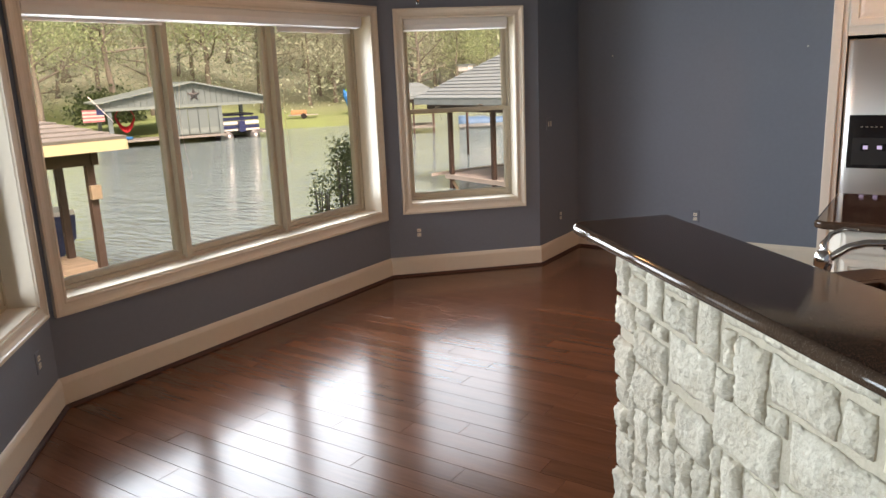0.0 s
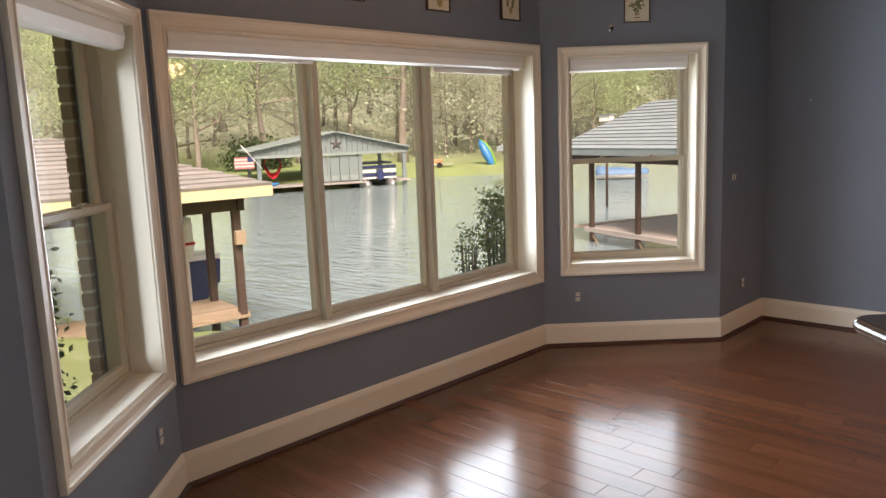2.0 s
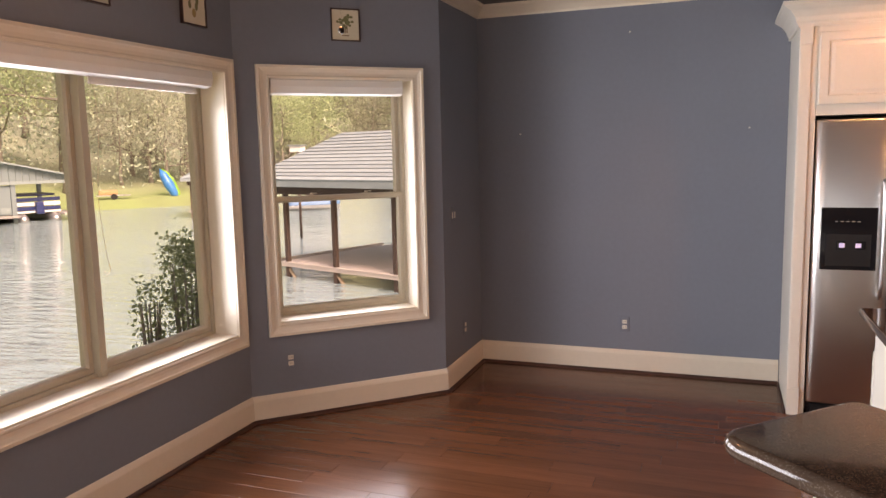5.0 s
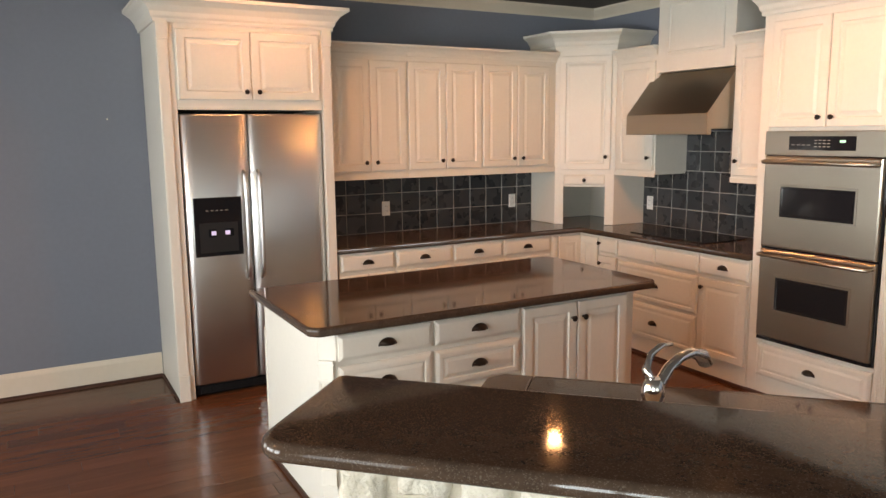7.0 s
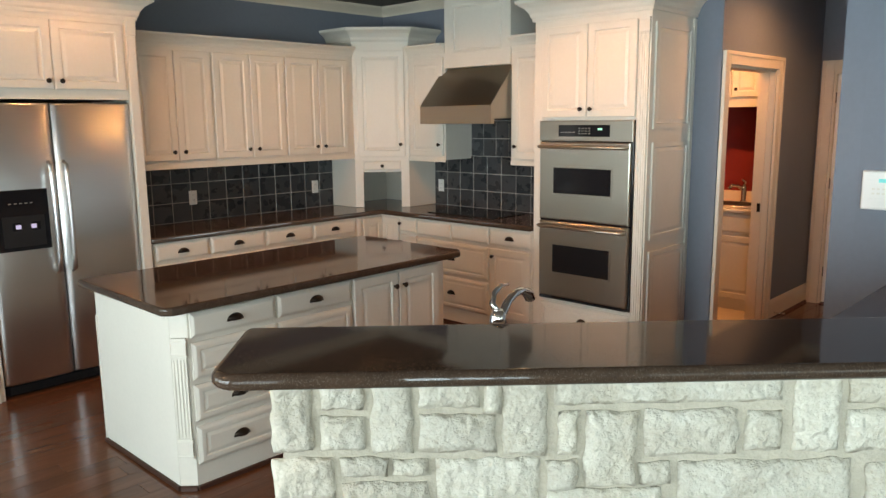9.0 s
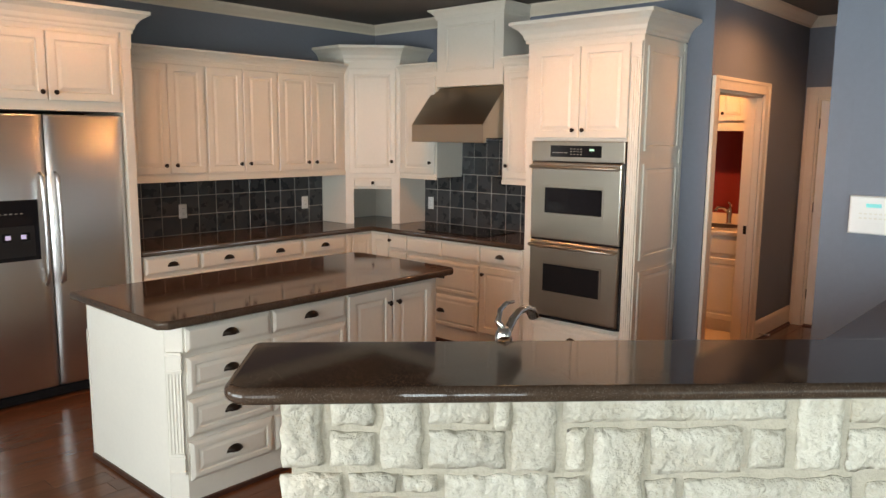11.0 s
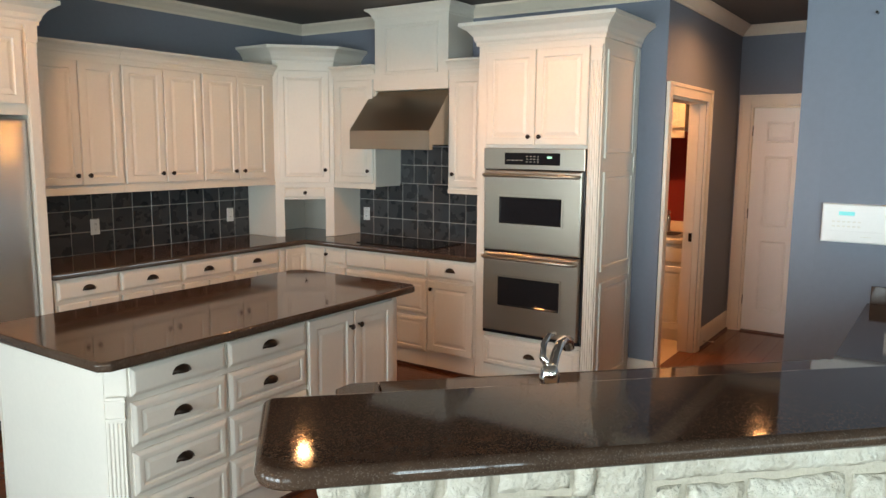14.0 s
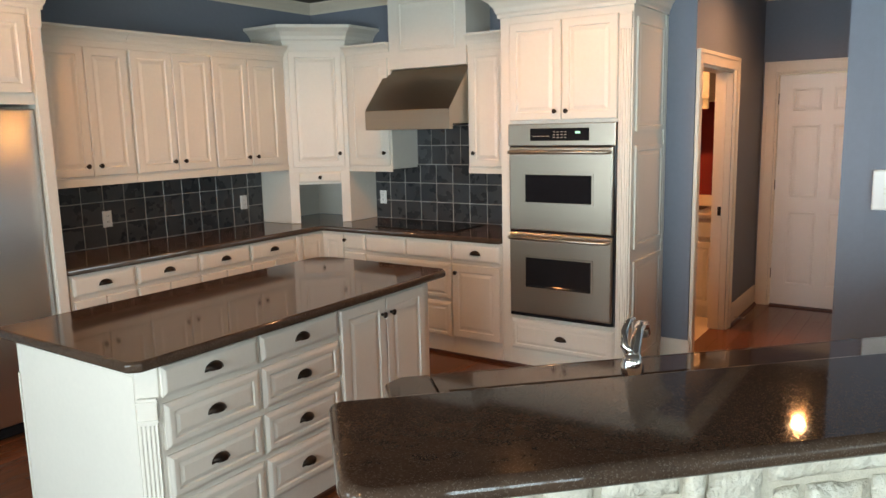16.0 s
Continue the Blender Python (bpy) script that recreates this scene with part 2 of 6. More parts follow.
def rounded(poly, radii, seg=6):
    """A plan with its corners rounded, by one radius a corner."""
    out, n = [], len(poly)
    for i, p in enumerate(poly):
        p, a, b, r = Vector(p), Vector(poly[i - 1]), Vector(poly[(i + 1) % n]), radii[i]
        if r <= 0:
            out.append(p)
            continue
        u, w = (a - p).normalized(), (b - p).normalized()
        half = u.angle(w) / 2
        t = r / math.tan(half)
        c = p + (u + w).normalized() * (r / math.sin(half))
        s, e = p + u * t - c, p + w * t - c
        a0 = math.atan2(s.y, s.x)
        da = (math.atan2(e.y, e.x) - a0 + math.pi) % (2 * math.pi) - math.pi
        out += [c + Vector((math.cos(a0 + da * j / seg), math.sin(a0 + da * j / seg))) * r for j in range(seg + 1)]
    return out


def slab(bm, poly, z0, z1, nose=0.0, seg=4):
    """A plate over a plan that runs anticlockwise, with a rounded edge."""
    steps = [(0, z0), (0, z1)]
    if nose:
        r = nose
        lo, hi = [], []
        for j in range(seg + 1):
            a = math.pi / 2 * j / seg
            hi.append((r * (1 - math.cos(a)), z1 - r + r * math.sin(a)))
            lo.append((r * (1 - math.cos(math.pi / 2 - a)), z0 + r - r * math.sin(math.pi / 2 - a)))
        steps = lo + hi
    last, first = None, None
    for d, z in steps:
        r = [bm.verts.new((p.x, p.y, z)) for p in offset_path(poly, d, True)]
        if last:
            for i in range(len(r)):
                f = bm.faces.new((last[i], last[(i + 1) % len(r)], r[(i + 1) % len(r)], r[i]))
                f.smooth = bool(nose)
        first = first or r
        last = r
    bm.faces.new(first[::-1])
    bm.faces.new(last)


def mesh_of(name, bm, material, fix=True):
    if fix:
        bmesh.ops.recalc_face_normals(bm, faces=bm.faces[:])
    me = bpy.data.meshes.new(name)
    bm.to_mesh(me)
    bm.free()
    if material:
        me.materials.append(material)
    return me


def part(name, bm, material, parent, label="", fix=True):
    ob = new(name, mesh_of(name, bm, material, fix))
    ob.parent = parent
    if label:
        tagged(ob, label)
    return ob


def thing(name, m, label, category, group="", kind=""):
    ob = new(name)
    ob.empty_display_size = 0.1
    ob.matrix_basis = m
    return tagged(ob, label, category, group, kind)


def solid(name, bm, material, label, category, kind="", m=None, group=""):
    ob = new(name, mesh_of(name, bm, material))
    if m:
        ob.matrix_basis = m
    return tagged(ob, label, category, group, kind)


def boxpart(name, dims, material, parent, bevel=0.0, label=""):
    bm = bmesh.new()
    box(bm, *dims, bevel)
    return part(name, bm, material, parent, label)

# ---- large structure ----
CH = 2.77
C_1, C0, C1, C2 = (-4.79, 2.448), (-5.66, 3.318), (-5.66, 6.29), (-4.695, 7.225)
YN, XE, YH, XF, XI, YI = 8.06, 1.39, 4.64, 3.46, 0.70, 3.68


def wall_run(name, a, b, thick, holes=(), z1=CH, material=WALL):
    """A wall from a to b (plan points), its room side to the right of the way; holes rows (s0, s1, z0, z1) along it."""
    a, b = Vector(a), Vector(b)
    L = (b - a).length
    d = (b - a).normalized()
    yaw = math.degrees(math.atan2(d.y, d.x))
    bm = bmesh.new()
    cuts = sorted({0.0, L, *[h[0] for h in holes], *[h[1] for h in holes]})
    for s0, s1 in zip(cuts, cuts[1:]):
        mid = (s0 + s1) / 2
        hs = [h for h in holes if h[0] < mid < h[1]]
        if not hs:
            box(bm, s0, s1, 0, thick, 0, z1)
        for h in hs:
            if h[2] > 0:
                box(bm, s0, s1, 0, thick, 0, h[2])
            if h[3] < z1:
                box(bm, s0, s1, 0, thick, h[3], z1)
    bmesh.ops.remove_doubles(bm, verts=bm.verts[:], dist=0.0005)
    inner = [f for f in bm.faces if all(len(e.link_faces) > 2 for e in f.edges)]
    if inner:
        bmesh.ops.delete(bm, geom=inner, context="FACES")
    return solid(name, bm, material, "smooth blue-grey painted interior wall", "wall", "structure", pose(a.x, a.y, 0, 0, 0, yaw))


TH = 0.26
wall_run("wall_west", C0, C1, TH, [(0.11, 2.864, 0.588, 2.172)])
wall_run("wall_northwest", C1, C2, TH, [(0.203, 1.137, 0.623, 2.152)])
wall_run("wall_southwest", C_1, C0, TH, [(0.168, 1.102, 0.613, 2.162)])
wall_run("wall_bay_north", C2, (C2[0], YN), 0.2)
wall_run("wall_bay_south", (C_1[0], YS), C_1, 0.2, [(0.7, 3.1, 0.65, 2.25)])
wall_run("wall_north", (C2[0] - 0.2, YN), (XE + 0.14, YN), 0.2)
wall_run("wall_east", (XE, YN), (XE, YH + 0.0), 0.14)
wall_run("wall_hall_north", (XE + 0.14, YH), (XF, YH), 0.13, [(0.002, 2.42 - XE - 0.14, 0, 2.05)])
wall_run("wall_hall_east", (XF, YH + 0.13), (XF, YI - 0.3), 0.13, [(0.245, 1.06, 0, 2.07)])
wall_run("wall_hall_south", (XF, YI), (XI, YI), 0.12)
wall_run("wall_intercom", (XI, YI - 0.12), (XI, YS), 0.12)
wall_run("wall_south", (XI, YS), (C_1[0], YS), 0.2, [(1.4, 4.4, 0.7, 2.2)])

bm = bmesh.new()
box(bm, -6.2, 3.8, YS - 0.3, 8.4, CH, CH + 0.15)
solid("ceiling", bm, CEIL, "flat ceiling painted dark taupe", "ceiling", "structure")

# crown moulding along the kitchen and the hall
crown_prof = [(0, CH - 0.09), (0.012, CH - 0.092), (0.016, CH - 0.075), (0.045, CH - 0.045), (0.075, CH - 0.022), (0.085, CH - 0.004), (0, CH - 0.004)]


def run(name, path, prof, material, label, category):
    bm = bmesh.new()
    sweep(bm, path, prof)
    return solid(name, bm, material, label, category, "structure")


ring = [(C_1[0], YS), C_1, C0, C1, C2, (C2[0], YN), (XE, YN), (XE, YH), (XF, YH), (XF, YI), (XI, YI), (XI, YS)]
right_prof = [(-d, z) for d, z in crown_prof]
run("crown_moulding", ring, right_prof, TRIM, "cream painted crown moulding along the ceiling", "moulding")
bb = [(0, 0.0), (-0.016, 0.0), (-0.016, 0.14), (-0.012, 0.155), (-0.006, 0.168), (0, 0.172)]
shoe = [(-0.0165, 0.0), (-0.034, 0.0), (-0.033, 0.010), (-0.026, 0.018), (-0.0165, 0.021)]
run("baseboard", [(C_1[0], YS), C_1, C0, C1, C2, (C2[0], YN), (-2.505, YN)], bb, TRIM, "tall cream baseboard along the bay and dining wall", "baseboard")
run("shoe_moulding", [(C_1[0], YS), C_1, C0, C1, C2, (C2[0], YN), (-2.51, YN)], shoe, SHOE, "dark brown quarter-round shoe along the baseboard", "moulding")
run("baseboard_hall", [(XE, 4.826), (XE, YH), (1.405, YH)], bb, TRIM, "cream baseboard at the hall corner", "baseboard")
run("baseboard_passage", [(2.525, YH), (XF, YH), (XF, 4.625)], bb, TRIM, "cream baseboard in the passage", "baseboard")
run("shoe_passage", [(2.525, YH), (XF, YH), (XF, 4.625)], shoe, SHOE, "dark shoe moulding in the passage", "moulding")
run("baseboard_intercom", [(XI, YI - 0.001), (XI, YS)], bb, TRIM, "cream baseboard below the intercom wall", "baseboard")


# ---- windows ----
def frame_piece(name, parent, x0, x1, z0, z1, prof, material, label=""):
    """A rectangular frame swept round an opening: prof rows (outward from the opening, y)."""
    bm = bmesh.new()
    cols = [[bm.verts.new(p) for p in ((x0 - o, y, z0 - o), (x1 + o, y, z0 - o), (x1 + o, y, z1 + o), (x0 - o, y, z1 + o))] for o, y in prof]
    n = len(prof)
    for j in range(n):
        a, b = cols[j], cols[(j + 1) % n]
        for i in range(4):
            bm.faces.new((a[i], a[(i + 1) % 4], b[(i + 1) % 4], b[i]))
    return part(name, bm, material, parent, label)


CASING = [(0.0, 0.0), (0.0, -0.014), (0.010, -0.016), (0.016, -0.012), (0.035, -0.013), (0.054, -0.02), (0.060, -0.026), (0.076, -0.026), (0.078, 0.0)]


def sash(parent, x0, x1, z0, z1, y, w, d, name="sash"):
    s = frame_piece(name, parent, x0 + w, x1 - w, z0 + w, z1 - w, [(0, y + d), (0, y + 0.012), (0.01, y), (w, y), (w, y + d)], SASH)
    bm = bmesh.new()
    box(bm, x0 + w - 0.004, x1 - w + 0.004, y + d * 0.45, y + d * 0.45 + 0.005, z0 + w - 0.004, z1 - w + 0.004)
    g = part("pane", bm, PANE, s)
    g.visible_shadow = False
    return s


def window(name, a, b, s0, s1, z0, z1, depth, label, panes=0):
    a, b = Vector(a), Vector(b)
    d = (b - a).normalized()
    t = thing(name, pose(a.x, a.y, 0, 0, 0, math.degrees(math.atan2(d.y, d.x))), label, "window", "", "structure")
    frame_piece("casing", t, s0, s1, z0, z1, CASING, TRIM)
    frame_piece("jamb", t, s0, s1, z0, z1, [(-0.003, -0.002), (-0.003, depth), (0.010, depth), (0.010, -0.002)], TRIM)
    boxpart("stool", (s0 + 0.004, s1 - 0.004, -0.004, depth, z0 + 0.0035, z0 + 0.013), TRIM, t, 0.003)
    zs = z0 + 0.013
    frame_piece("window_frame", t, s0 + 0.022, s1 - 0.022, zs + 0.022, z1 - 0.022, [(0, depth - 0.03), (0.0, depth + 0.07), (0.021, depth + 0.07), (0.021, depth - 0.03)], SASH)
    y = depth - 0.012
    if panes:
        w = (s1 - s0 - 0.044) / panes
        for i in range(panes):
            p0 = s0 + 0.022 + i * w
            sash(t, p0 + (0.022 if i else 0), p0 + w - (0.022 if i < panes - 1 else 0), zs + 0.023, z1 - 0.023, y, 0.036, 0.045)
            if i:
                boxpart("mullion", (p0 - 0.0215, p0 + 0.0215, y - 0.048, y + 0.075, zs + 0.001, z1 - 0.023), SASH, t, 0.004)
                bm = bmesh.new()
                pts = [(p0 + 0.055 + 0.018 * math.sin(q * 0.5), y - 0.06, z1 - 0.09 - q * 0.065) for q in range(15)]
                pts += [(p0 + 0.058 + 0.02 * math.cos(q * 0.6), y - 0.06, z1 - 1.03 - 0.03 * math.sin(q * 0.6)) for q in range(6)]
                tube(bm, pts, 0.0011, 6)
                part("blind_cord", bm, SASH, t)
    else:
        zm = z0 + (z1 - z0) * 0.497
        sash(t, s0 + 0.024, s1 - 0.024, zm - 0.005, z1 - 0.023, y + 0.03, 0.036, 0.035, "upper_sash")
        sash(t, s0 + 0.024, s1 - 0.024, zs + 0.023, zm + 0.03, y - 0.012, 0.036, 0.035, "lower_sash")
        for q in (0.3, 0.7):
            xq = s0 + (s1 - s0) * q
            bm = bmesh.new()
            box(bm, xq - 0.03, xq + 0.03, y - 0.01, y + 0.02, zm + 0.031, zm + 0.036, 0.002)
            lathe(bm, [(0.012, 0.0), (0.012, 0.01), (0.006, 0.014)], Matrix.Translation((xq, y + 0.004, zm + 0.036)), 10)
            box(bm, xq - 0.004, xq + 0.035, y - 0.008, y, zm + 0.044, zm + 0.05, 0.002)
            part("sash_lock", bm, SASH, t)
    return t


bw = window("window_1", C0, C1, 0.11, 2.864, 0.588, 2.172, 0.19, "wide white-cased picture window of three fixed panes over the lake", 3)
sw = window("window_2", C1, C2, 0.203, 1.137, 0.623, 2.152, 0.19, "white-cased double-hung window with beige sashes, closed")
lw = window("window_3", C_1, C0, 0.168, 1.102, 0.613, 2.162, 0.17, "white-cased double-hung bay window with beige sashes, closed")


window("window_4", (C_1[0], YS), C_1, 0.7, 3.1, 0.65, 2.25, 0.12, "wide white-cased window beside the bay", 3)
window("window_5", (XI, YS), (C_1[0], YS), 1.4, 4.4, 0.7, 2.2, 0.12, "wide white-cased window of three panes over the lawn", 3)


def roller_blind(host, s0, s1, z1, y, drop, label, hem=()):
    t = thing("roller_blind", host.matrix_basis @ Matrix.Translation((s0, 0, z1 - 0.001)), label, "blind")
    L = s1 - s0
    bm = bmesh.new()
    h = drop
    pr = [(0, 0), (0.0, -h), (-0.012, -h), (-0.05, -h * 0.9), (-0.062, -h * 0.5), (-0.058, -0.012), (-0.05, 0)]
    rows = [[bm.verts.new((x, y + p[0] + 0.06, p[1])) for p in pr] for x in (0.004, L - 0.06)]
    for j in range(len(pr)):
        q = (j + 1) % len(pr)
        bm.faces.new((rows[0][j], rows[1][j], rows[1][q], rows[0][q]))
    bm.faces.new(rows[0]), bm.faces.new(rows[1][::-1])
    part("cassette", bm, BLIND, t)
    for i, (x0, x1, dz) in enumerate(hem):
        bm = bmesh.new()
        box(bm, x0, x1, y + 0.064, y + 0.068, -h - dz, -h + 0.02)
        box(bm, x0, x1, y + 0.058, y + 0.073, -h - dz - 0.014, -h - dz, 0.004)
        part("fabric", bm, BLIND, t, "rolled-up white shade with hem bar")
    return t


roller_blind(bw, 0.12, 2.83, 2.172, 0.0, 0.10, "white cassette of a rolled-up roller blind in the picture window", [(1.80, 2.58, 0.02), (0.03, 0.86, 0.004)])
roller_blind(sw, 0.21, 1.135, 2.152, 0.0, 0.10, "white cassette of a rolled-up roller blind in the small window")
roller_blind(lw, 0.175, 1.10, 2.162, 0.0, 0.11, "white cassette of a rolled-up roller blind in the side window")

# ---- doors in the hall ----
def door_casing(name, m, x0, x1, z1, depth, label):
    t = thing(name, m, label, "doorway", "", "structure")
    for nm, bx in (("side_casing", (x0 - 0.095, x0, -0.02, 0, 0, z1 + 0.09)), ("side_casing", (x1, x1 + 0.095, -0.02, 0, 0, z1 + 0.09)), ("head_casing", (x0, x1, -0.02, 0, z1, z1 + 0.09))):
        boxpart(nm, bx, TRIM, t, 0.006)
    for nm, bx in (("side_casing", (x0 - 0.098, x0 - 0.07, -0.028, -0.0205, 0, z1 + 0.093)), ("side_casing", (x1 + 0.07, x1 + 0.098, -0.028, -0.0205, 0, z1 + 0.093)), ("head_casing", (x0 - 0.069, x1 + 0.069, -0.028, -0.0205, z1 + 0.066, z1 + 0.093))):
        boxpart(nm, bx, TRIM, t, 0.004)
    for bx in ((x0, x0 + 0.018, 0.001, depth, 0, z1 - 0.019), (x1 - 0.018, x1, 0.001, depth, 0, z1 - 0.019), (x0, x1, 0.001, depth, z1 - 0.018, z1)):
        boxpart("jamb", bx, TRIM, t)
    return t


d1 = door_casing("door_1", pose(0, YH, 0), 1.50, 2.42, 2.05, 0.13, "open cased doorway to the laundry with a pocket door")
boxpart("pocket_door_edge", (2.388, 2.4015, 0.045, 0.085, 0.005, 2.03), TRIM, d1, 0.002, "edge of a white pocket door slid open")
boxpart("door_latch", (2.383, 2.3875, 0.052, 0.078, 0.93, 1.0), BRONZE, d1)
d2 = door_casing("door_2", pose(XF, 0, 0, 0, 0, -90), -4.525, -3.71, 2.07, 0.13, "white six-panel door, closed, at the end of the passage")
bm = bmesh.new()
box(bm, -4.503, -3.732, 0.03, 0.066, 0.012, 2.046)
leaf = part("door_leaf", bm, WHITE_PL, d2)
for px in (-4.503 + 0.11, -4.503 + 0.435):
    for z0, z1 in ((0.20, 0.86), (0.98, 1.62), (1.74, 1.93)):
        bm = bmesh.new()
        rings(bm, px, px + 0.23, z0, z1, [(0, 0.0299), (0.004, 0.022), (0.016, 0.024), (0.022, 0.0285), (0.05, 0.024)])
        part("raised_panel", bm, WHITE_PL, leaf)
for z in (0.25, 1.05, 1.8):
    boxpart("hinge", (-4.512, -4.503, 0.012, 0.03, z, z + 0.09), BRONZE, d2, 0.002)
boxpart("threshold", (-4.50, -3.735, -0.03, 0.06, 0.0, 0.011), SHOE, d2)
bm = bmesh.new()
tube(bm, [(2.66, YH - 0.017, 0.05), (2.66, YH - 0.095, 0.052)], 0.006, 8)
lathe(bm, [(0.011, 0), (0.011, 0.012)], Matrix.Translation((2.66, YH - 0.095, 0.052)) @ Matrix.Rotation(radians(90), 4, "X"), 10)
solid("door_stop", bm, CHROME, "small metal spring door stop on the baseboard", "door stop")

# ---- laundry room beyond the doorway ----
LR = 6.3
wall_run("wall_laundry_north", (1.53, LR), (3.6, LR), 0.1, material=RED_PAINT)
wall_run("wall_laundry_east", (3.33, LR), (3.33, YH + 0.13), 0.1, material=RED_PAINT)
bm = bmesh.new()
box(bm, 1.53, 3.6, YH + 0.001, LR, -0.05, -0.001)
solid("floor_laundry", bm, FLOOR_TILE, "beige tiled laundry floor", "floor", "structure")


# ---- hardwood floor ----
def x_limits(y):
    """The room's reach in x at a given y."""
    if y < C_1[1]:
        lo = C_1[0]
    elif y < C0[1]:
        lo = C_1[0] - (y - C_1[1])
    elif y < C1[1]:
        lo = C0[0]
    elif y < C2[1]:
        lo = C1[0] + (y - C1[1]) * (C2[0] - C1[0]) / (C2[1] - C1[1])
    else:
        lo = C2[0]
    hi = XE if y > YH else (XF if y > YI else XI)
    return lo - 0.09, hi + 0.05


bm = bmesh.new()
slab(bm, [Vector(p) for p in ((-4.9, YS), (XI, YS), (XI, YI), (XF, YI), (XF, YH + 0.02), (XE, YH + 0.02), (XE, YN), (-4.8, YN), (-4.8, 7.3), (-5.75, 6.35), (-5.75, 3.25), (-4.9, 2.4))], -0.03, -0.006)
floor = solid("floor", bm, SHOE, "glossy cherry-brown hardwood plank floor", "floor", "structure")

# ---- kitchen parts ----
DOOR = [(0, 0), (0, -0.015), (0.005, -0.020), (0.050, -0.020), (0.055, -0.013), (0.060, -0.0125), (0.066, -0.013), (0.085, -0.0185)]
DRAWER = [(0, 0), (0, -0.011), (0.006, -0.014), (0.012, -0.018), (0.018, -0.020)]
DRAWER_R = [(0, 0), (0, -0.011), (0.006, -0.014), (0.012, -0.018), (0.018, -0.020), (0.034, -0.020), (0.038, -0.013), (0.042, -0.013), (0.058, -0.019)]


def knob(parent, x, z, y=-0.02):
    bm = bmesh.new()
    lathe(bm, [(0.008, 0), (0.006, 0.008), (0.007, 0.014), (0.0145, 0.019), (0.016, 0.024), (0.012, 0.029), (0.004, 0.031)], Matrix.Translation((x, y, z)) @ Matrix.Rotation(radians(90), 4, "X"), 14)
    return part("knob", bm, BRONZE, parent, "dark bronze round knob")


def cup_pull(parent, x, z, y=-0.02):
    bm = bmesh.new()
    W, H, P = 0.044, 0.034, 0.026
    rows = []
    for i in range(13):
        th = math.pi * i / 12
        rows.append([bm.verts.new((x + W * math.cos(th) * (0.55 + 0.45 * math.cos(f)), y - P * math.sin(f) * math.sin(th) ** 0.5, z - 0.012 + H * math.sin(th) * math.cos(f * 0.96))) for f in [math.pi / 2 * j / 6 for j in range(7)]])
    for a, b in zip(rows, rows[1:]):
        for j in range(6):
            fc = bm.faces.new((a[j], b[j], b[j + 1], a[j + 1]))
            fc.smooth = True
    box(bm, x - W, x + W, y - 0.003, y, z - 0.014, z - 0.004, 0.001)
    bmesh.ops.remove_doubles(bm, verts=bm.verts[:], dist=0.0002)
    return part("cup_pull", bm, BRONZE, parent, "dark bronze cup pull")


def front(parent, x0, x1, z0, z1, steps, name, hold=None, hx=None, hz=None, y=0.0):
    bm = bmesh.new()
    rings(bm, x0, x1, z0, z1, [(i, yy + y) for i, yy in steps])
    p = part(name, bm, CAB, parent)
    if hold == "knob":
        knob(p, hx, hz, y - 0.02)
    elif hold == "cup":
        cup_pull(p, (x0 + x1) / 2 if hx is None else hx, (z0 + z1) / 2 if hz is None else hz, y - 0.02)
    return p


def pilaster(parent, x0, x1, z0, z1, y, name="pilaster"):
    """A fluted strip with plain blocks at its ends."""
    bm = bmesh.new()
    w = x1 - x0
    n = 4
    prof = [(x0, y), (x0, y - 0.014)]
    for i in range(n):
        c = x0 + w * (i + 0.5) / n
        r = w / n * 0.36
        prof += [(c - r, y - 0.014)] + [(c + r * math.cos(math.pi - math.pi * j / 4), y - 0.014 + r * 0.8 * math.sin(math.pi * j / 4)) for j in range(1, 4)] + [(c + r, y - 0.014)]
    prof += [(x1, y - 0.014), (x1, y)]
    a = [bm.verts.new((px, py, z0 + 0.10)) for px, py in prof]
    b = [bm.verts.new((px, py, z1 - 0.10)) for px, py in prof]
    for i in range(len(prof) - 1):
        bm.faces.new((a[i], a[i + 1], b[i + 1], b[i]))
    bm.faces.new(a[::-1]), bm.faces.new(b)
    part(name, bm, CAB, parent)
    for zz0, zz1 in ((z0, z0 + 0.10), (z1 - 0.10, z1)):
        bm = bmesh.new()
        box(bm, x0 - 0.004, x1 + 0.004, y - 0.02, y, zz0, zz1, 0.004)
        box(bm, x0 - 0.008, x1 + 0.008, y - 0.024, y, zz0 + 0.01, zz0 + 0.02, 0.003)
        box(bm, x0 - 0.008, x1 + 0.008, y - 0.024, y, zz1 - 0.02, zz1 - 0.01, 0.003)
        part("pilaster_block", bm, CAB, parent)


CORNICE = [(0, 0), (0.008, 0.0), (0.008, 0.012), (0.014, 0.02), (0.018, 0.035), (0.034, 0.056), (0.052, 0.068), (0.056, 0.072), (0.062, 0.074), (0.062, 0.088), (0, 0.088)]


def cornice(parent, path, z, k=1.0, closed=False):
    bm = bmesh.new()
    sweep(bm, path, [(d * k, z + h * k) for d, h in CORNICE], closed)
    return part("cornice", bm, CAB, parent)


